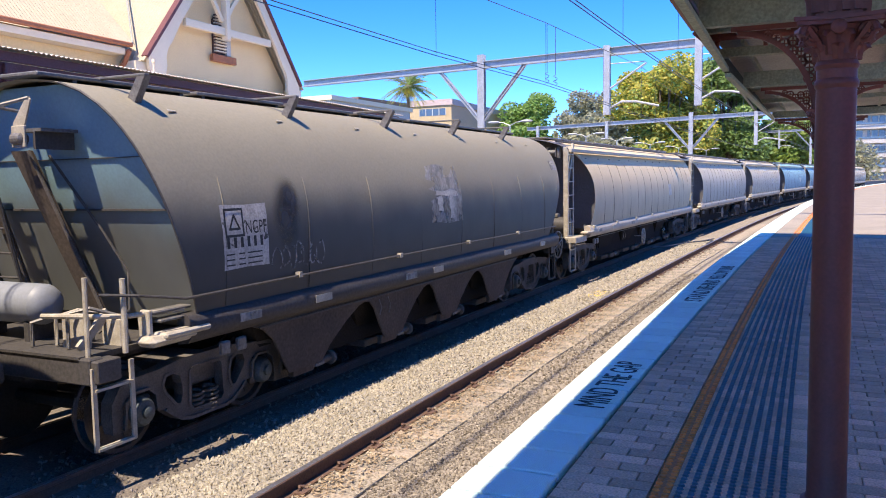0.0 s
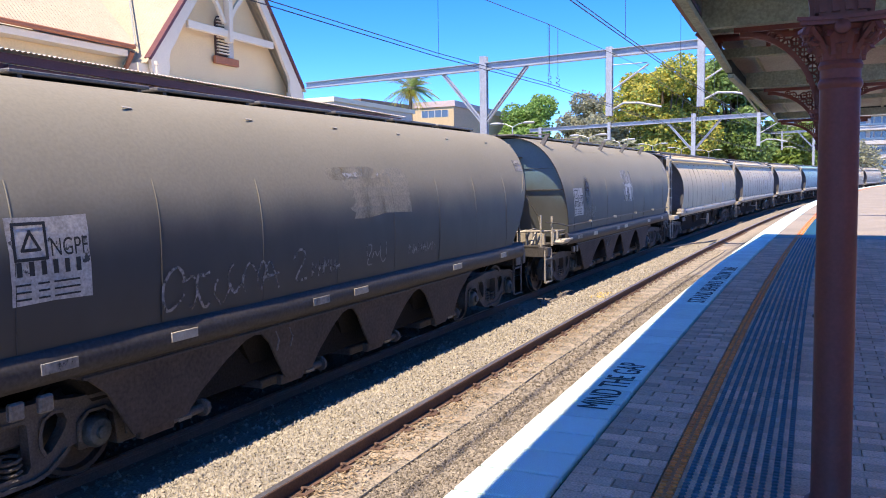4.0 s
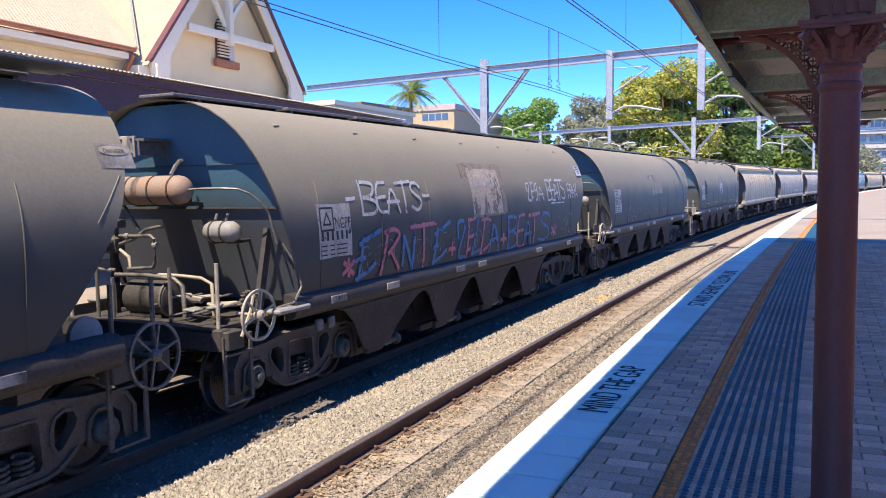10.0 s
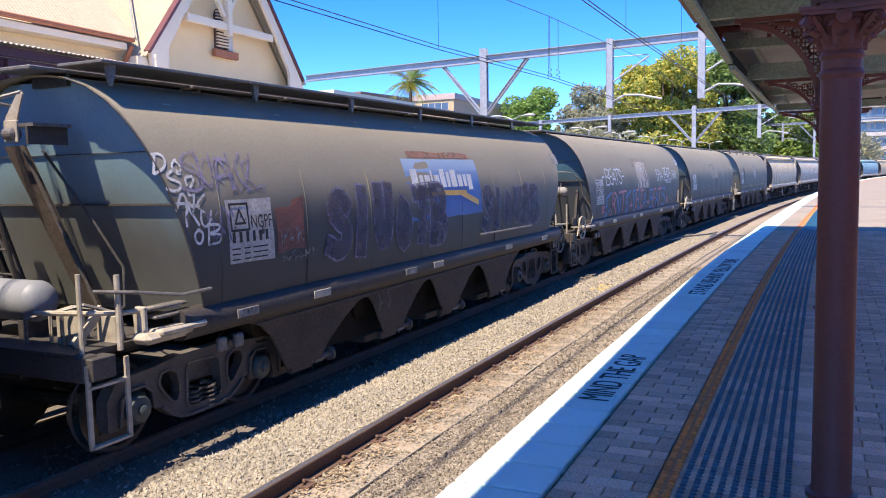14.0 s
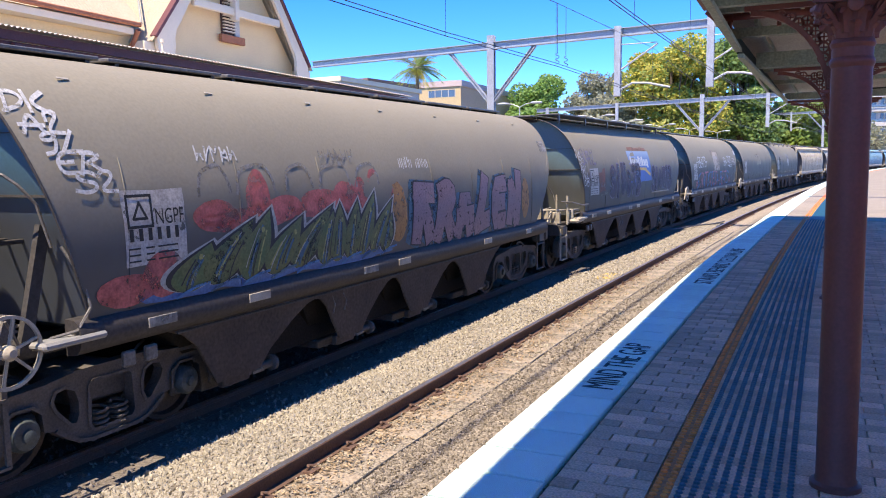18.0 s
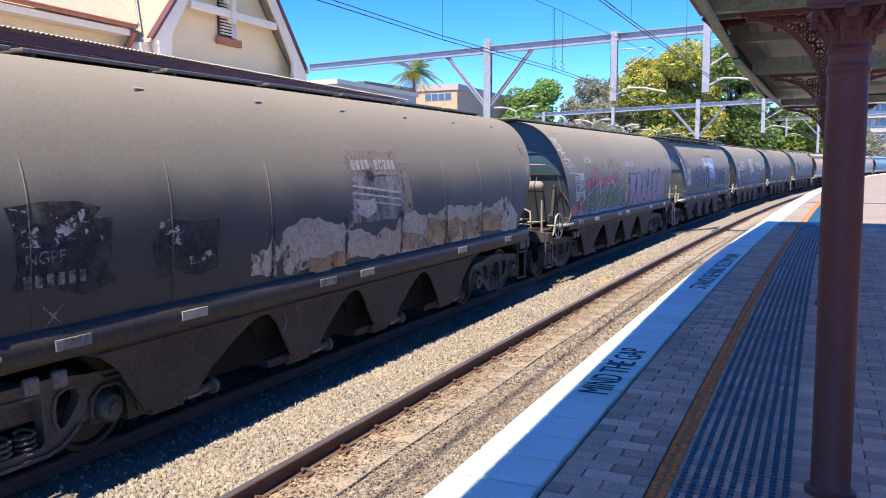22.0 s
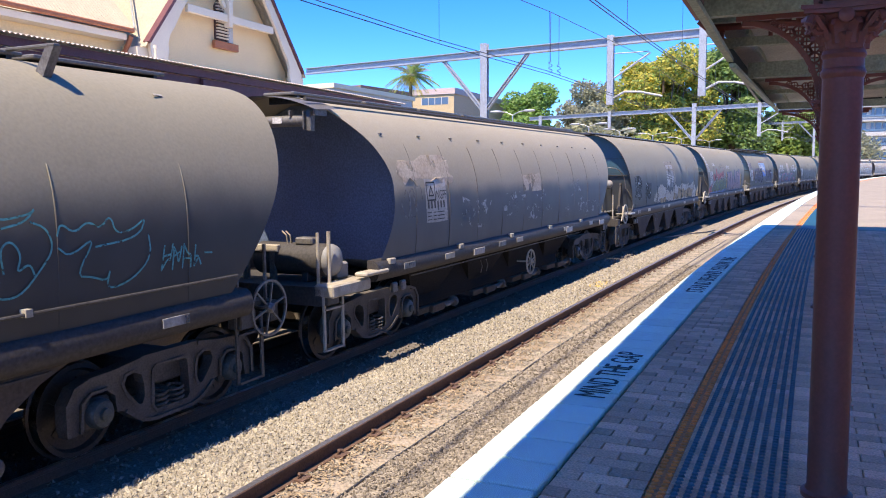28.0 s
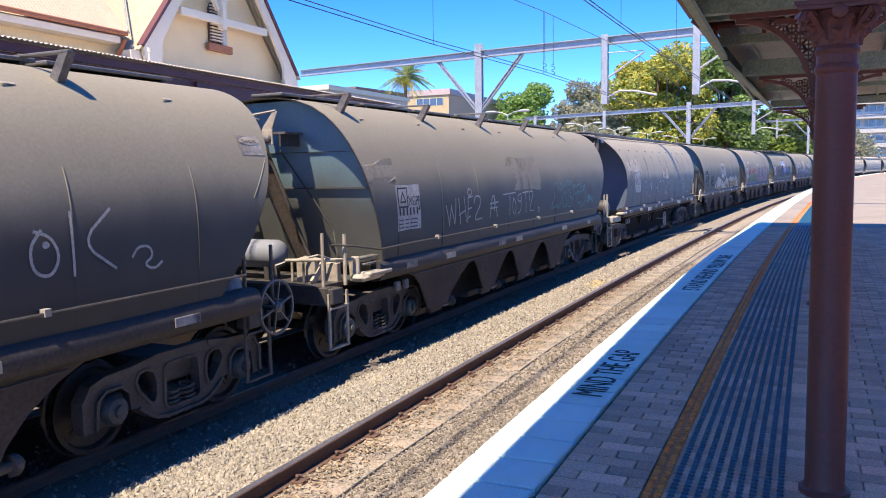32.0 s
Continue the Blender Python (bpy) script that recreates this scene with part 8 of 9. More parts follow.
def livery():
    W = TRAIN
    for i in (0, 1, 2, 7, 8):
        number_panel(W[i])
    number_panel(W[3], 1.96)
    number_panel(W[4])
    number_panel(W[6], 2.78, 1.78)
    for i in range(9, 16):
        p = part("number_panel", patch(bmesh.new(), 11.4, 11.9, 1.9, 2.3), M["panel"], W[i], "small pale number panel")
    def field(i, x0, x1, z0, z1, mat, label, ragged=0.03, seed=1, name="painted_panel", out=0.005):
        return part(name, patch(bmesh.new(), x0, x1, z0, z1, out, ragged=ragged, seed=seed), M[mat], W[i], label)

    # first wagon: a faded square with a pale mark, and a scuffed number
    field(0, 6.55, 7.70, 1.92, 2.82, "faded", "faded pale square")
    field(0, 6.75, 7.55, 2.34, 2.43, "panel", "white mark", name="faded_mark", out=0.009)
    field(0, 6.80, 6.96, 2.10, 2.33, "panel", "white mark", name="faded_mark", out=0.009)
    field(0, 7.22, 7.36, 1.96, 2.33, "panel", "white mark", name="faded_mark", out=0.009)
    scrawl(W[0], 2.6, 1.62, 0.95, 0.30, "ink_faint", 0.02, 7, 3)
    for k, (bx, bz, rx, rz) in enumerate(((2.92, 2.35, 0.34, 0.44), (2.86, 2.20, 0.28, 0.36), (2.98, 2.46, 0.22, 0.26))):
        blob(W[0], bx, bz, rx, rz, "soot", 11 + k, 0.012 + 0.0012 * k)
    # second wagon: a faded square, chalk scribbles
    field(1, 6.15, 8.22, 2.16, 2.79, "dust_smear", "faded pale square", 0.03, 4)
    for x0, x1 in ((6.55, 7.0), (7.25, 7.75)):
        field(1, x0, x1, 2.66, 2.74, "flake", "flecked remains of white letters", 0.02, int(x0 * 10), "faded_mark", 0.008)
    scrawl(W[1], 3.3, 1.42, 1.5, 0.42, "ink_faint", 0.03, 7, 5)
    spray(W[1], "bacea", 5.62, 1.52, 0.13, 0.16, "ink_faint", 0.020)
    tag(W[1], [("A", 4.70, 5.02, "ink_faint"), ("2", 5.26, 5.55, "ink_faint")], 1.48, 1.86, 0.030)
    tag(W[1], [("Z", 6.84, 7.05, "ink_faint"), ("~", 7.02, 7.25, "ink_faint"), ("U", 7.22, 7.42, "ink_faint")], 1.50, 1.78, 0.020)
    spray(W[1], "cabeda", 8.05, 1.56, 0.145, 0.13, "ink_faint", 0.018)
    # third wagon: white, pink and blue graffiti round a weathered sign
    tag(W[2], [("-", 2.47, 2.70, "ink_white"), ("B", 2.84, 3.22, "ink_white"), ("E", 3.22, 3.54, "ink_white"), ("A", 3.50, 3.86, "ink_white"), ("T", 3.84, 4.22, "ink_white"), ("S", 4.22, 4.52, "ink_white"), ("-", 4.58, 4.82, "ink_white")], 2.22, 2.64, 0.046, 0.02)
    field(2, 6.12, 7.98, 2.02, 2.95, "sign_tan", "tan frame of a weathered sign", 0.015, 6)
    field(2, 6.42, 7.76, 2.06, 2.86, "peel", "weathered white sign", 0.012, 7, out=0.009)
    bm = bmesh.new()
    for x0, x1 in ((6.48, 6.57), (6.60, 6.70), (6.74, 6.84), (6.97, 7.09), (7.13, 7.26), (7.30, 7.34), (7.38, 7.50)):
        patch(bm, x0, x1, 2.56, 2.71, 0.013, 1)
    part("sign_lettering", bm, M["panel"], W[2], "worn white blocks in place of the company name")["kind"] = "stuff"
    me = letters("GRAIN", 0.2, 0.0)
    m = max(v.co.x for v in me.vertices)
    for v in me.vertices:
        x, y = 7.33 + v.co.x * 0.28 / m, 2.43 + v.co.y * 0.6
        v.co = Vector((x, -half_width(y) - 0.013, y))
    me.materials.append(M["panel"])
    new("worn_word", me).parent = W[2]
    b, p = "ink_blue", "ink_pink"
    tag(W[2], [("[", 2.62, 3.26, b), ("P", 3.26, 3.78, p), ("N", 3.84, 4.24, b), ("T", 4.18, 4.86, p), ("[", 4.80, 5.42, b), ("Z", 5.62, 6.12, b), ("F", 6.06, 6.46, p), ("L", 6.30, 6.70, b), ("D", 6.68, 7.26, p), ("A", 7.06, 7.52, b)], 1.38, 2.00, 0.062, 0.02)
    tag(W[2], [("B", 8.00, 8.46, b), ("E", 8.44, 8.88, p), ("A", 8.86, 9.28, b), ("T", 9.16, 9.72, p), ("S", 9.74, 10.42, b)], 1.37, 1.97, 0.062, 0.02)
    tag(W[2], [("*", 2.28, 2.60, p), ("+", 5.36, 5.64, p), ("+", 7.57, 7.90, p), ("*", 10.50, 10.92, p)], 1.38, 1.74, 0.062, 0.02)
    for k in range(4):
        scrawl(W[2], 2.7 + 1.1 * k, 1.42, 0.9, 0.42, "ink_faint", 0.014, 4, 210 + k, lift=-0.003)
    tag(W[2], [("Z", 9.10, 9.36, "ink_white"), ("F", 9.34, 9.60, "ink_white"), ("9", 9.56, 9.84, "ink_white"), ("A", 9.80, 10.12, "ink_white")], 2.24, 2.60, 0.042)
    tag(W[2], [("B", 10.40, 10.68, "ink_white"), ("E", 10.64, 10.88, "ink_white"), ("A", 10.84, 11.14, "ink_white"), ("T", 11.08, 11.40, "ink_white"), ("S", 11.36, 11.66, "ink_white")], 2.22, 2.66, 0.046)
    spray(W[2], "-", 10.5, 2.10, 1.2, 0.1, "ink_white", 0.03)
    tag(W[2], [("F", 11.84, 12.04, "ink_white"), ("P", 12.02, 12.24, "ink_white"), ("N", 12.20, 12.44, "ink_white"), ("K", 12.40, 12.62, "ink_white")], 2.24, 2.56, 0.038)
    spray(W[2], "2012", 11.3, 1.45, 0.17, 0.32, "ink_faint", 0.022, slant=0.2)
    scrawl(W[2], 10.9, 1.42, 1.2, 0.5, "ink_faint", 0.02, 2, 2)
    field(2, 12.89, 13.30, 2.76, 3.0, "sign_white", "small white warning plate", 0.0, 1, "warning_plate", 0.018)
    bm = bmesh.new()
    for u, v, w, h in ((12.93, 2.90, 0.33, 0.012), (12.93, 2.978, 0.33, 0.012), (13.0, 2.85, 0.2, 0.016), (13.02, 2.81, 0.16, 0.016)):
        patch(bm, u, u + w, v, v + h, 0.022, 1)
    ribbon(bm, [(13.095 + 0.13 * math.cos(q), 2.945 + 0.024 * math.sin(q)) for q in [k * 0.3142 for k in range(21)]], 0.014, 0.022)
    part("warning_bar", bm, M["black"], W[2])["kind"] = "stuff"
    # fourth wagon: company panel, purple throw-up, tags by the end
    field(3, 5.86, 8.50, 1.92, 2.83, "sign_pale_top", "blue company panel", 0.006, 3)
    bm = bmesh.new()
    x = 6.02
    for k, (w, lo, hi) in enumerate(((0.17, 0.0, 0.25), (0.10, 0.0, 0.17), (0.14, 0.0, 0.17), (0.05, 0.0, 0.23), (0.14, -0.06, 0.17), (0.14, 0.0, 0.25), (0.09, 0.0, 0.21), (0.17, 0.0, 0.24), (0.14, 0.0, 0.17), (0.10, 0.0, 0.17), (0.14, -0.06, 0.17))):
        patch(bm, x, x + w * 1.2, 2.39 + lo, 2.39 + hi * 1.15, 0.011, 1)
        x += w * 1.2 + 0.05
    part("sign_lettering", bm, M["sign_white"], W[3], "white blocks in place of the company name")["kind"] = "stuff"
    bm = bmesh.new()
    for p, q, w in (((6.60, 2.30), (7.0, 2.305), 0.05), ((7.0, 2.305), (7.85, 2.285), 0.085), ((7.72, 2.275), (8.30, 2.11), 0.10)):
        ribbon(bm, [(p[0] + (q[0] - p[0]) * t / 4, p[1] + (q[1] - p[1]) * t / 4) for t in range(5)], w, 0.012 + 0.0006 * w * 10)
    part("sign_swoosh", bm, M["sign_gold"], W[3], "golden swoosh")
    field(3, 6.10, 8.30, 2.85, 2.945, "rust_band", "rusty band over the panel", 0.012, 6)
    piece(W[3], "S1UOTB", 3.76, 1.64, 0.56, 0.74, ["ink_purple"], "ink_lilac", 0.22, 21, 0.030)
    piece(W[3], "S1OUPB", 8.55, 1.66, 0.50, 0.60, ["ink_purple"], "ink_lilac", 0.20, 22, 0.028)
    spray(W[3], "2e|", 6.30, 1.72, 0.18, 0.26, "ink_lilac", 0.025, slant=0.2)
    field(3, 2.75, 3.28, 1.78, 2.35, "rust_patch", "rusty red patch", 0.04, 7)
    spray(W[3], "ceb", 2.82, 1.86, 0.14, 0.16, "ink_faint", 0.022)
    spray(W[3], "bacead", 2.82, 1.66, 0.11, 0.10, "ink_faint", 0.014)
    for k, (gx, gz) in enumerate(((0.98, 2.66), (1.10, 2.48), (1.16, 2.30), (1.24, 2.14), (1.32, 1.98))):
        spray(W[3], "DSACO"[k], gx + 0.12, gz, 0.22, 0.18, "ink_white", 0.030, slant=0.15)
        spray(W[3], "OZKUB"[k], gx + 0.33, gz - 0.03, 0.20, 0.17, "ink_white", 0.026, slant=0.15)
    tag(W[3], [("S", 1.42, 1.72, "ink_lilac"), ("U", 1.66, 1.92, "ink_lilac"), ("A", 1.86, 2.14, "ink_lilac"), ("K", 2.10, 2.36, "ink_lilac"), ("L", 2.30, 2.62, "ink_lilac")], 2.48, 2.86, 0.034, 0.06)
    scrawl(W[3], 1.40, 2.46, 1.2, 0.40, "ink_lilac", 0.020, 5, 32)
    scrawl(W[3], 1.64, 1.95, 0.42, 0.4, "ink_lilac", 0.026, 4, 32)
    # fifth wagon: a long coloured piece
    field(4, 2.0, 6.4, 1.36, 1.46, "sign_blue", "dark blue foot of the painted piece", 0.04, 142, "painted_panel", 0.0052)
    for k, (bx, bz, rx, rz) in enumerate(((2.95, 2.10, 0.34, 0.15), (3.62, 2.24, 0.20, 0.30), (4.05, 2.12, 0.30, 0.15), (4.75, 2.16, 0.42, 0.15), (5.25, 2.20, 0.28, 0.17), (5.62, 2.26, 0.13, 0.17), (5.98, 2.30, 0.16, 0.22), (6.28, 2.22, 0.20, 0.15), (2.25, 1.62, 0.26, 0.22), (1.85, 1.52, 0.35, 0.14), (3.4, 2.02, 0.75, 0.13), (5.0, 2.08, 0.85, 0.14))):
        blob(W[4], bx, bz, rx, rz, "ink_red", 42 + k, 0.0052 + 0.0003 * (k % 5))
    for k, (bx, bz, rx, rz) in enumerate(((6.56, 1.88, 0.26, 0.44), (11.62, 1.85, 0.2, 0.40))):
        blob(W[4], bx, bz, rx, rz, "ink_orange", 52 + k)
    greens = ("ink_leaf", "ink_green", "ink_leaf")
    for k, (x0, z0, w, h, lean) in enumerate(((2.55, 1.40, 0.50, 0.44, 0.7), (2.95, 1.42, 0.52, 0.60, 0.9), (3.42, 1.40, 0.42, 0.70, 0.5), (3.85, 1.40, 0.46, 0.60, 0.8), (4.28, 1.42, 0.48, 0.66, 1.0), (4.78, 1.40, 0.34, 0.62, 0.3), (5.05, 1.40, 0.32, 0.70, 0.1), (5.34, 1.40, 0.32, 0.72, 0.25), (5.62, 1.42, 0.34, 0.78, 0.4), (5.92, 1.42, 0.30, 0.68, 0.7), (6.2, 1.40, 0.26, 0.50, 0.35))):
        frond_paint(W[4], x0, z0, w, h, lean, 300 + k, greens[k % 3])
    for k in range(9):
        x0 = 2.4 + 0.46 * k
        bm = bmesh.new()
        ribbon(bm, [(x0, 1.365), (x0 + 0.10, 1.40), (x0 + 0.24, 1.44), (x0 + 0.42, 1.455)], 0.028, 0.0185 + 0.0005 * (k % 2))
        part("graffiti", bm, M["ink_sea"] if k % 2 else M["ink_blue"], W[4], "blue painted streak")["kind"] = "stuff"
    piece(W[4], "CPALEN", 7.06, 1.47, 0.74, 0.76, ["ink_mauve"], "ink_dark", 0.30, 43, 0.024, "ink_sea", 0.05, (-0.07, -0.03))
    for k, (x0, x1) in enumerate(((2.75, 3.2), (3.3, 3.9), (4.1, 4.6), (4.75, 5.4), (5.55, 6.1))):
        bm = bmesh.new()
        ribbon(bm, smoothed([(x0, 2.30), (x0 + 0.04, 2.50), (x0 + 0.16, 2.56), (x1 - 0.12, 2.60), (x1 - 0.02, 2.46), (x1, 2.32)]), 0.042, 0.0058 + 0.0004 * k)
        part("graffiti", bm, M["ink_faint"], W[4], "pale sprayed arch")["kind"] = "stuff"
    for k, (gx, gz) in enumerate(((0.98, 3.02), (1.06, 2.86), (1.16, 2.70), (1.28, 2.54), (1.40, 2.38))):
        tag(W[4], [("DA9ES"[k], gx, gx + 0.20, "ink_white"), ("KZLP2"[k], gx + 0.20, gx + 0.40, "ink_white")], gz, gz + 0.17, 0.034, 0.05, out=0.009 + 0.001 * k)
    spray(W[4], "aceba", 2.80, 2.64, 0.12, 0.13, "ink_white", 0.02)
    spray(W[4], "cbeabd", 4.85, 2.62, 0.125, 0.13, "ink_faint", 0.02)
    spray(W[4], "|||| ||||", 6.74, 2.52, 0.10, 0.12, "ink_white", 0.025)
    # sixth wagon: peeling pale stripe, weathered sign
    rim = random.Random(50)
    z0, z1 = 1.50, 1.72
    bm = bmesh.new()
    rows = []
    for k in range(91):
        x = 4.40 + 0.088 * k
        z0 = min(max(z0 + rim.uniform(-0.04, 0.03), 1.355), 1.45)
        z1 = min(max(z1 + rim.uniform(-0.06, 0.06), 1.60 if k < 4 or 20 < k < 36 or k > 84 else 1.84), 1.78 if 20 < k < 36 else 1.97 - 0.055 * (k - 84) if k > 84 else 2.12 if 50 < k < 64 else 2.0)
        rows.append([bm.verts.new((x, -half_width(z0 + (z1 - z0) * q / 3) - 0.006, z0 + (z1 - z0) * q / 3)) for q in range(4)])
    for p, q in zip(rows, rows[1:]):
        for i in range(3):
            bm.faces.new((p[i], q[i], q[i + 1], p[i + 1]))
    part("peeling_patch", bm, M["peel"], W[5], "peeling lavender-grey paint")
    for k, (x0, x1, z0, z1) in enumerate(((7.7, 8.6, 1.37, 1.62), (8.4, 9.6, 1.40, 1.78), (9.3, 10.6, 1.38, 1.70), (10.3, 11.5, 1.40, 1.75), (5.4, 6.3, 1.38, 1.52))):
        field(5, x0, x1, z0, z1, "stain", "orange-brown stain", 0.07, 170 + k, "stain_patch", 0.009 + 0.0008 * k)
    scrawl(W[5], 5.0, 1.48, 1.6, 0.3, "panel", 0.02, 6, 51)
    crack = random.Random(77)
    bm = bmesh.new()
    for k in range(17):
        x, z = crack.uniform(7.9, 11.9), crack.uniform(1.42, 1.85)
        pts = [(x, z)]
        for j in range(crack.choice((3, 4, 5))):
            x += crack.uniform(-0.05, 0.16)
            z = min(1.95, max(1.38, z + crack.uniform(-0.16, 0.16)))
            pts.append((x, z))
        ribbon(bm, pts, crack.uniform(0.005, 0.014), 0.0145 + 0.0003 * (k % 5))
    part("paint_crack", bm, M["ink_dark"], W[5], "dark cracks in the peeling paint")["kind"] = "stuff"
    for x in (4.77, 6.22, 7.67, 9.12, 10.57):
        part("seam_stain", patch(bmesh.new(), x - 0.03, x + 0.035, 1.37, 1.95, 0.0165, ragged=0.015, seed=int(x * 10)), M["old_panel"], W[5], "sooty streak along a seam")
    for x0, x1 in ((6.24, 6.40), (7.72, 7.98)):
        field(5, x0, x1, 1.80, 2.84, "sign_tan", "tan border of a weathered sign", 0.03, 52)
    field(5, 6.41, 7.71, 1.86, 2.80, "faded", "weathered pale sign", 0.015, 53, out=0.007)
    field(5, 6.43, 7.69, 2.46, 2.78, "sign_tan", "paled upper part of the sign", 0.02, 57, "sign_band", 0.009)
    bm = bmesh.new()
    for k in range(10):
        if k != 4:
            patch(bm, 6.50 + 0.115 * k, 6.58 + 0.115 * k, 2.54, 2.67, 0.012, 1)
    part("sign_lettering", bm, M["panel"], W[5], "worn white blocks in place of the company name")["kind"] = "stuff"
    field(5, 6.75, 7.05, 2.38, 2.60, "soot", "dark torn patch", 0.06, 58, "torn_patch", 0.013)
    for k in range(3):
        bm = bmesh.new()
        ribbon(bm, [(6.45 + 0.30 * q, 2.34 - 0.09 * k - 0.03 * q) for q in range(5)], 0.025, 0.011)
        part("sign_stripe", bm, M["panel"], W[5], "worn white stripe")
    field(5, 6.5, 6.95, 1.95, 2.15, "panel", "worn white mark", 0.06, 55, "faded_mark", 0.012)
    # its sooty old number panels, flecked with what is left of the white
    p = field(5, 1.70, 2.62, 1.62, 2.28, "old_panel", "sooty old number panel", 0.06, 59, "number_panel", 0.005)
    part("paint_fleck", patch(bmesh.new(), 1.76, 2.56, 2.00, 2.27, 0.008, ragged=0.05, seed=60), M["flake"], p, "flecks of white paint")
    me = letters("NGPF", 0.14, 0.0)
    m = max(v.co.x for v in me.vertices)
    for v in me.vertices:
        x, y = 1.80 + v.co.x * 0.36 / m, 1.86 + v.co.y
        v.co = Vector((x, -half_width(y) - 0.010, y))
    me.materials.append(M["ink_faint"])
    new("class_letters", me).parent = p
    bm = bmesh.new()
    for k in range(6):
        patch(bm, 1.78 + 0.10 * k, 1.84 + 0.10 * k, 1.68, 1.78, 0.010, 1)
    part("number_bar", bm, M["ink_faint"], p)["kind"] = "stuff"
    p = field(5, 3.10, 3.92, 1.58, 2.12, "old_panel", "small sooty number panel", 0.07, 61, "number_panel", 0.005)
    part("paint_fleck", patch(bmesh.new(), 3.14, 3.42, 1.86, 2.10, 0.008, ragged=0.04, seed=64), M["flake"], p, "flecks of white paint")
    part("paint_fleck", patch(bmesh.new(), 3.3, 3.85, 1.66, 1.78, 0.008, ragged=0.03, seed=65), M["flake"], p, "flecks of white paint")
    for k in range(2):
        part("cross_mark", ribbon(bmesh.new(), [(1.95, 1.36 + 0.16 * k), (2.12, 1.52 - 0.16 * k)], 0.018, 0.006 + 0.001 * k), M["ink_faint"], W[5])
    # seventh wagon: flaking remains
    for k in range(24):
        rnd = random.Random(60 + k)
        x, z = rnd.uniform(3.4, 12.5), rnd.uniform(1.4, 2.0)
        field(6, x, x + rnd.uniform(0.3, 0.9), z, z + rnd.uniform(0.15, 0.4), "flake", "flaking pale paint", 0.05, 80 + k, "peeling_patch", 0.006)
    field(6, 6.98, 8.05, 2.14, 2.48, "peel", "torn strip of white paint", 0.03, 61, "peeling_patch", 0.007)
    for x0 in (4.45, 9.65, 12.5):
        part("data_plate", box(bmesh.new(), x0, x0 + 0.45, -1.512, -1.494, 0.92 + 0.2, 1.03 + 0.2, bevel=0.003), M["panel"], W[6], "pale data plate")
    field(6, 2.05, 3.75, 2.38, 2.80, "peel", "flaking tan paint", 0.10, 62, "peeling_patch", 0.006)
    scrawl(W[6], 2.05, 1.9, 0.55, 0.5, "ink_faint", 0.02, 3, 66)
    # eighth wagon: teal tag near the front, chalky writing, pale square
    for k, st in enumerate((
        [(9.02, 1.98), (8.98, 2.16), (9.10, 2.27), (9.26, 2.22), (9.40, 2.04), (9.66, 2.16), (9.62, 2.24), (9.48, 2.20)],
        [(9.06, 1.98), (8.90, 1.84), (8.72, 1.66), (8.98, 1.72), (9.18, 1.73), (9.20, 1.80), (9.25, 1.64), (9.46, 1.80), (9.66, 2.02)],
        [(9.72, 2.14), (9.86, 2.18), (10.0, 2.28), (9.98, 2.10), (9.84, 1.96), (9.74, 2.02)],
        [(9.62, 1.90), (9.60, 1.76), (9.76, 1.66), (9.92, 1.72), (9.92, 1.86), (9.80, 1.96)],
        [(10.04, 2.30), (10.08, 2.24), (10.36, 2.28), (10.40, 2.33), (10.30, 2.22), (10.06, 2.18)],
        [(10.34, 2.22), (10.48, 2.16), (10.52, 2.0), (10.40, 1.86), (10.20, 1.66), (9.98, 1.68), (10.04, 1.80)],
        [(10.08, 1.86), (10.06, 2.04), (10.16, 2.10), (10.24, 1.98), (10.18, 1.84), (10.30, 1.92), (10.34, 1.80)],
        [(10.56, 2.10), (10.60, 2.20), (10.72, 2.10), (10.86, 2.20), (10.98, 2.12), (11.10, 2.24), (11.14, 2.06), (11.34, 2.10), (11.50, 2.20), (11.38, 2.02), (10.92, 1.98)],
        [(10.56, 2.0), (10.66, 1.92), (10.94, 2.08), (10.70, 1.76), (10.86, 1.74), (11.02, 1.68), (11.06, 1.80), (11.0, 1.60), (11.30, 1.66), (11.52, 1.84), (11.50, 2.04)],
    )):
        part("graffiti", ribbon(bmesh.new(), smoothed(st), 0.017, 0.009 + 0.0007 * k), M["ink_teal"], W[7], "thin teal sprayed outline")["kind"] = "stuff"
    spray(W[7], "aebd-", 11.62, 1.70, 0.14, 0.20, "ink_teal", 0.018, slant=0.3)
    c = "ink_chalk"
    tag(W[7], [("W", 3.40, 3.86, c), ("H", 3.90, 4.20, c), ("F", 4.22, 4.48, c), ("2", 4.48, 4.90, c), ("T", 5.96, 6.52, c), ("O", 6.34, 6.62, c), ("9", 6.62, 6.95, c), ("T", 6.98, 7.30, c), ("Z", 7.28, 7.68, c)], 1.70, 2.12, 0.024)
    tag(W[7], [("O", 4.26, 4.50, c)], 2.14, 2.30, 0.020)
    tag(W[7], [("O", 7.84, 8.02, c)], 1.66, 1.80, 0.020)
    tag(W[7], [("+", 5.20, 5.66, c), ("A", 5.24, 5.60, c)], 1.70, 2.24, 0.026)
    field(7, 1.06, 1.88, 2.44, 2.72, "dust_smear", "smear of pale dust", 0.05, 74, "dust_patch", 0.006)
    field(7, 6.30, 8.18, 2.16, 2.79, "dust_smear", "faded pale square", 0.04, 73)
    # last wagon: a chalk ring and strokes
    tag(W[8], [("O", 10.08, 10.48, "ink_chalk"), ("K", 10.50, 10.98, "ink_chalk")], 1.80, 2.30, 0.026, 0.015)
    blob(W[8], 10.30, 2.06, 0.035, 0.03, "ink_chalk", 83, 0.009)
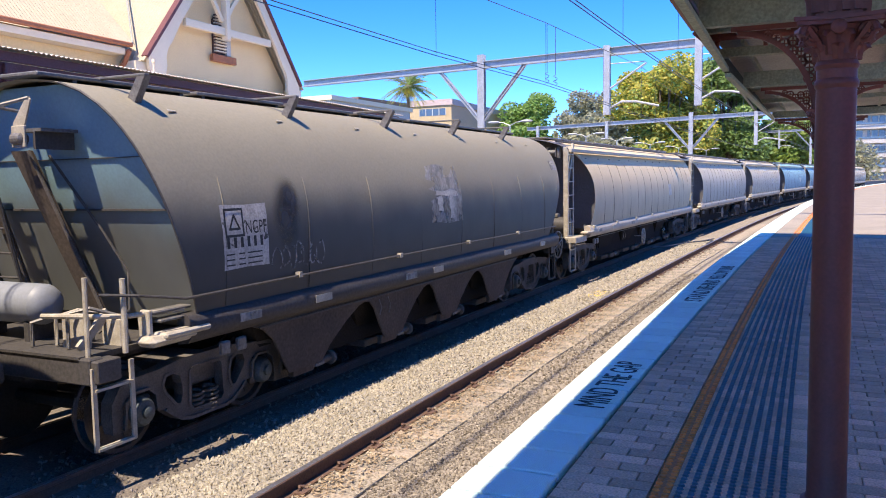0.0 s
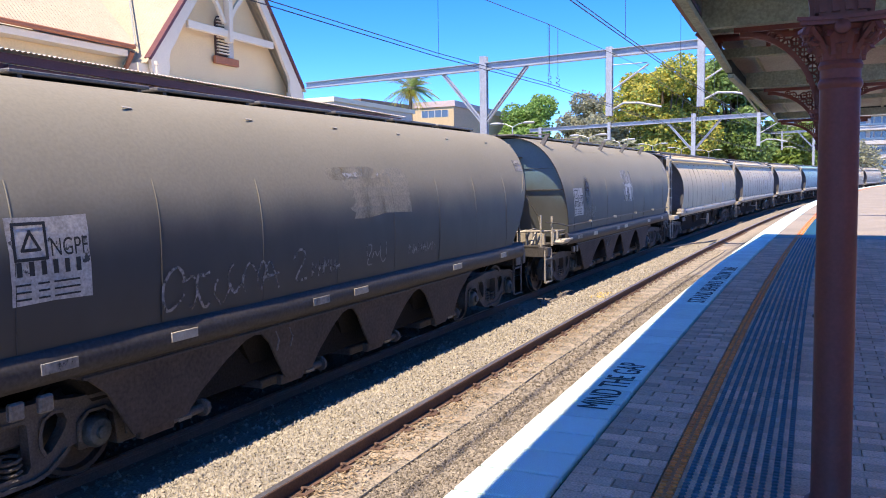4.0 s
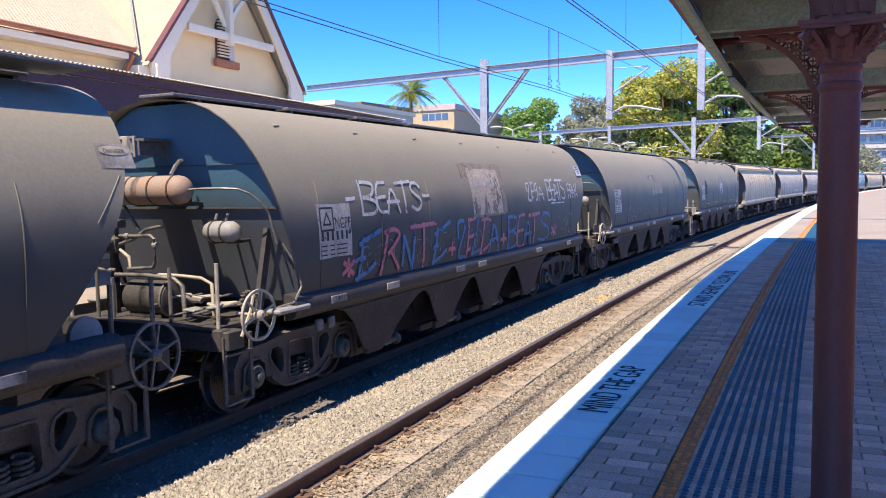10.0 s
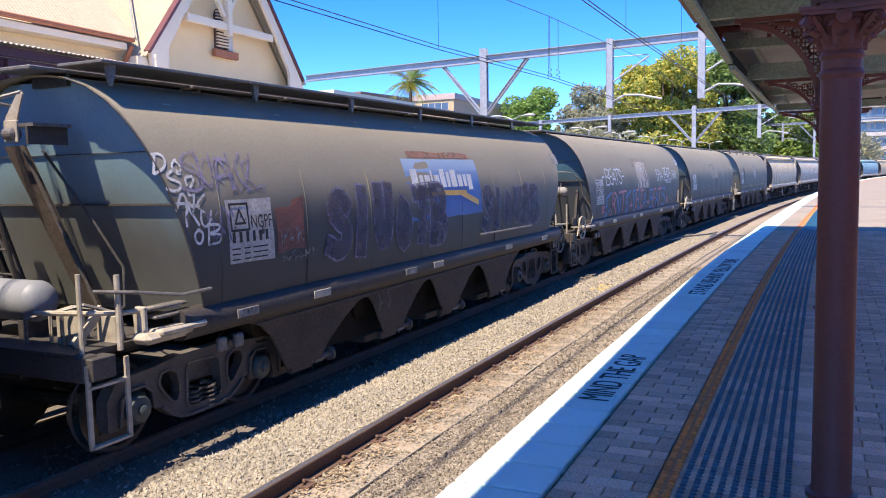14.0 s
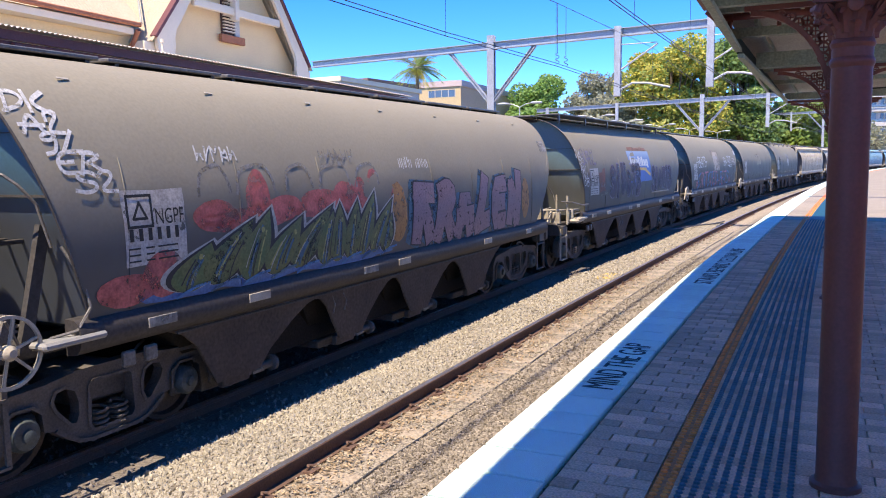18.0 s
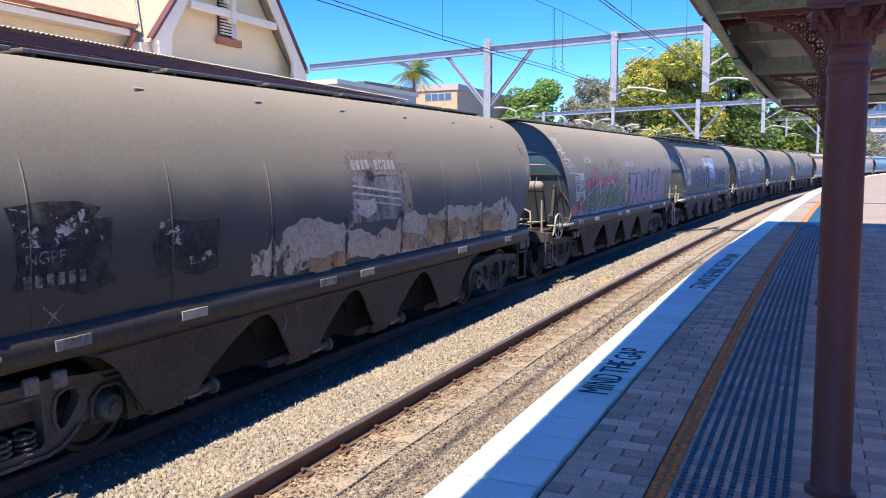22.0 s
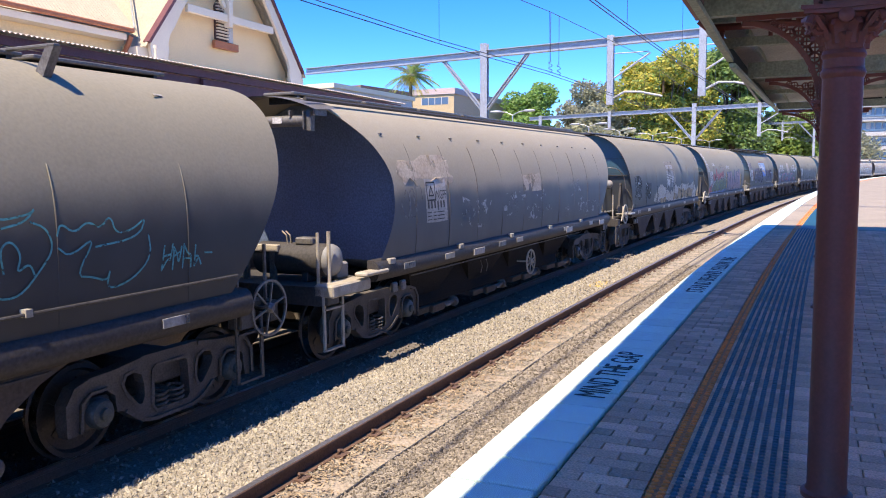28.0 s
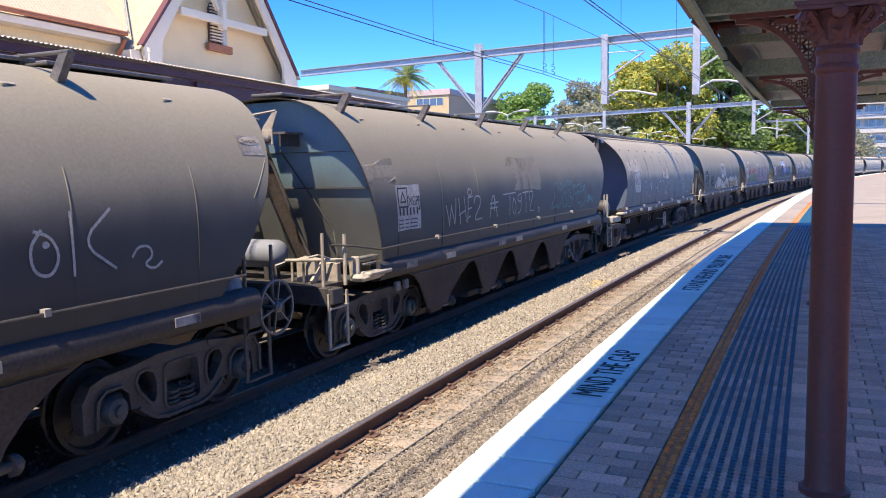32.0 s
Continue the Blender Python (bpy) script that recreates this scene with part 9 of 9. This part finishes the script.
    part("graffiti", ribbon(bmesh.new(), smoothed([(11.16, 1.88), (11.22, 1.96), (11.36, 1.96), (11.40, 1.86), (11.28, 1.80), (11.40, 1.74), (11.50, 1.80)]), 0.024, 0.009), M["ink_chalk"], W[8], "chalky sprayed curl")["kind"] = "stuff"
    # raised roof board of the fourth wagon
    for k in range(6):
        x0 = 0.9 + 2.05 * k
        part("raised_plank", box(bmesh.new(), x0, x0 + 2.035, -1.02, -0.43, 3.655, 3.685, bevel=0.006), M["pipe"], W[3], "raised roof board")
        part("plank_bracket", fixed(prism(bmesh.new(), [(x0 + 0.1, 3.654), (x0 + 0.20, 3.654), (x0 + 0.19, 3.56), (x0 + 0.155, 3.46), (x0 + 0.135, 3.46), (x0 + 0.11, 3.56)], -0.97, -0.93)), M["pipe"], W[3])



livery()

# ---------------------------------------------------------------- small pieces along the line
def stones():
    rnd = random.Random(11)
    base = [Vector(v) for v in ((1, 0, 0), (-1, 0, 0), (0, 1, 0), (0, -1, 0), (0, 0, 1), (0, 0, -1))]
    tri = [(0, 2, 4), (2, 1, 4), (1, 3, 4), (3, 0, 4), (2, 0, 5), (1, 2, 5), (3, 1, 5), (0, 3, 5)]

    def scatter(name, zones, mat, label):
        V, F = [], []
        for s0, s1, d0, d1, zf, per, size in zones:
            for _ in range(int((s1 - s0) * (d1 - d0) * per)):
                s, d = rnd.uniform(s0, s1), rnd.uniform(d0, d1)
                r = size * rnd.uniform(0.6, 1.35)
                p = on_line(s, d, zf(d) + r * 0.15)
                e = Euler((rnd.uniform(0, 6), rnd.uniform(0, 6), rnd.uniform(0, 6))).to_matrix()
                k = len(V)
                sx, sy, sz = r * rnd.uniform(0.7, 1.3), r * rnd.uniform(0.6, 1.0), r * rnd.uniform(0.5, 0.85)
                for b in base:
                    j = b * rnd.uniform(0.8, 1.15)
                    V.append(tuple(p + e @ Vector((j.x * sx + rnd.uniform(-0.2, 0.2) * r, j.y * sy, j.z * sz))))
                F += [tuple(k + q for q in f) for f in tri]
        tagged(new(name, heap(name, V, F, mat)), label, "ballast", kind="stuff")

    bed = lambda d: float(np.interp(d, [0, 1.80, 1.92, 2.56, 3.0, 3.7, 4.4, 6.1], [-1.17, -1.172, -1.198, -1.175, -1.17, -1.25, -1.285, -1.285]))
    scatter("ballast", [(4.0, 9, 2.5, 3.8, bed, 900, 0.029), (9, 16, 2.5, 3.8, bed, 560, 0.03), (16, 34, 2.5, 3.8, bed, 200, 0.038)], M["ballast"], "pale angular crushed stone between the tracks")
    scatter("ballast", [(4.2, 12, 3.8, 5.6, bed, 120, 0.026), (12, 26, 3.8, 5.4, bed, 50, 0.032)], M["ballast_oily_shaded"], "oily stone under the goods train, darkened for its shade")
    scatter("ballast", [(3.0, 9, 0.6, 1.88, bed, 900, 0.020), (9, 22, 0.6, 1.88, bed, 300, 0.027)], M["ballast_dark"], "greasy dark stone beside the platform wall")
    scatter("ballast", [(3.4, 10, 1.88, 2.42, bed, 300, 0.015), (10, 30, 1.88, 2.42, bed, 110, 0.026)], M["ballast"], "dusty stone and litter between the sleepers")
    scatter("painted_stones", [(17.15, 18.0, 2.82, 3.12, bed, 320, 0.034)], M["marker"], "stones splashed with yellow marking paint")
    # dry leaves by the rail
    V, F = [], []
    for _ in range(4500):
        s, d = rnd.uniform(3.2, 18), 2.36 - abs(rnd.gauss(0, 0.2))
        p = on_line(s, d, -1.185 + rnd.uniform(0, 0.02))
        a, l = rnd.uniform(0, 6.3), rnd.uniform(0.015, 0.045)
        u = Vector((math.cos(a) * l, math.sin(a) * l, rnd.uniform(-0.01, 0.012)))
        w = Vector((-math.sin(a), math.cos(a), 0)) * l * 0.25
        k = len(V)
        V += [tuple(p - u), tuple(p + w), tuple(p + u), tuple(p - w)]
        F.append((k, k + 1, k + 2, k + 3))
    tagged(new("leaf_litter", heap("leaf_litter", V, F, M["straw"])), "dry brown leaf litter along the rail", "leaf litter", kind="stuff")


stones()


def ground_cables():
    """A loose cable on the stones, and a thin dark line along the rail."""
    pts = [on_line(s, d, -1.12) for s, d in ((29.3, 4.3), (30.2, 3.85), (31.6, 3.5), (32.6, 3.05), (34.0, 2.8))]
    thing("ground_cable", tube(bmesh.new(), pts, 0.022, 6), M["wire"], "dark cable lying on the ballast", "cable")
    pts = [on_line(s, 1.86 + 0.02 * math.sin(s * 1.3), -1.176) for s in np.linspace(3, 30, 28)]
    thing("ground_cable", tube(bmesh.new(), pts, 0.009, 6), M["wire"], "thin dark line along the platform track", "cable")


ground_cables()


def coping_tiles():
    base = anchor("platform_edge", "white painted platform edge of separate coping slabs", "platform edge", kind="structure")
    bm = box(bmesh.new(), 0.011, 0.320, COPE + 0.012, 0.0, -0.09, 0.0, bevel=0.006)
    me = put("coping_slab", bm, M["coping"])
    rnd = random.Random(3)
    for i in range(78):
        s = -6.04 + 0.335 * i
        ob = new("coping_slab", me)
        ob.parent = base
        ob.matrix_basis = pose(*on_line(s, 0, 0.005 + rnd.uniform(-0.0015, 0.0015)), 0, -0.64, turn_at(s + 0.15))


coping_tiles()


def pavers():
    base = anchor("platform_paving", "brown clay pavers laid in courses across the platform", "paving", kind="structure")
    L, W = 0.225, 0.112
    bm = box(bmesh.new(), 0.003, W - 0.003, -L + 0.003, -0.003, -0.05, 0.0, bevel=0.004)
    me = put("paver", bm, M["paver"])
    rnd = random.Random(8)
    V, F = [], []
    singles = 0

    def lay(s, d, length):
        nonlocal singles
        z = rnd.uniform(-0.002, 0.002)
        if 2.0 < s < 5.6 and d > -2.6 and singles < 300 and abs(length - L) < 0.001:
            ob = new("paver", me)
            ob.parent = base
            ob.matrix_basis = pose(*on_line(s, d, z), 0, -0.64, turn_at(s))
            singles += 1
            return
        k = len(V)
        for zz, e in ((-0.04, 0.003), (z, 0.005)):
            for u, v in ((s + e, d - e), (s + W - e, d - e), (s + W - e, d - length + e), (s + e, d - length + e)):
                V.append(tuple(on_line(u, v, zz)))
        F.extend(tuple(k + q for q in f) for f in SLAB_F)

    row = 0
    s = -6.09
    while s < 20.05:
        # strip between coping and yellow line
        d = COPE - 0.012
        first = L if row % 2 else L * 0.5
        while d > YELLOW + 0.02:
            ln = min(first, d - (YELLOW + 0.0))
            if ln > 0.03:
                lay(s, d, ln)
            d -= ln
            first = L
        # strip under the studs and on towards the building
        d = YELLOW - 0.0
        first = L if row % 2 else L * 0.5
        end = -4.6
        while d > end:
            lay(s, d, first)
            d -= first
            first = L
        row += 1
        s += W
    ob = new("paver_field", heap("paver_field", V, F, M["paver"]))
    ob.parent = base
    ob["kind"] = "stuff"


pavers()


def studs():
    """Round tactile studs: two yellow rows, then blue columns."""
    n = 8

    def field(cols, s0, s1, pitch, r, mat, name, label):
        V, F = [], []
        for d in cols:
            s = s0
            while s < s1:
                k = len(V)
                for rr, z in ((r, 0.0), (r * 0.72, 0.010)):
                    for q in range(n):
                        a = q * 2 * math.pi / n
                        V.append(tuple(on_line(s + rr * math.cos(a), d + rr * math.sin(a), z)))
                F.append(tuple(k + n + q for q in range(n)))
                F.extend((k + q, k + (q + 1) % n, k + n + (q + 1) % n, k + n + q) for q in range(n))
                s += pitch
        tagged(new(name, heap(name, V, F, mat)), label, "tactile studs", kind="stuff")

    bm = bmesh.new()
    sweep(bm, [(YELLOW - 0.006, -0.03), (YELLOW - 0.006, 0.0035), (YELLOW - 0.09, 0.0035), (YELLOW - 0.09, -0.03)], -5.9, 20.1, 1.0)
    thing("yellow_line", fixed(bm), M["stud_strip"], "worn yellow safety line under the studs", "painted line", kind="structure")
    field([YELLOW - 0.025, YELLOW - 0.072], -5.9, 20.1, 0.046, 0.019, M["stud_yellow"], "tactile_stud", "two rows of yellow tactile studs")
    cols = [YELLOW - 0.125 - 0.0545 * k for k in range(9)]
    field(cols, -5.9, 20.1, 0.045, 0.0172, M["stud_blue"], "tactile_stud", "blue tactile studs in long columns")


studs()


# ---------------------------------------------------------------- what moves
def motions():
    times = [float(t) for t in range(0, 33)]
    for i, (w, (s, kind, paint)) in enumerate(zip(TRAIN, CONSIST)):
        walk(w, [(t, wagon_pose(s + gone(t), kind)) for t in times])
        if i > 9:
            continue
        steps = [round(k * 0.2, 3) for k in range(161)]
        for b in w.children:
            for ws in b.children:
                if ws.name.startswith("wheelset"):
                    home = Matrix.Translation(ws.matrix_basis.translation)
                    walk(ws, [(t, home @ Matrix.Rotation(gone(t) / 0.44, 4, "Y")) for t in steps])


motions()
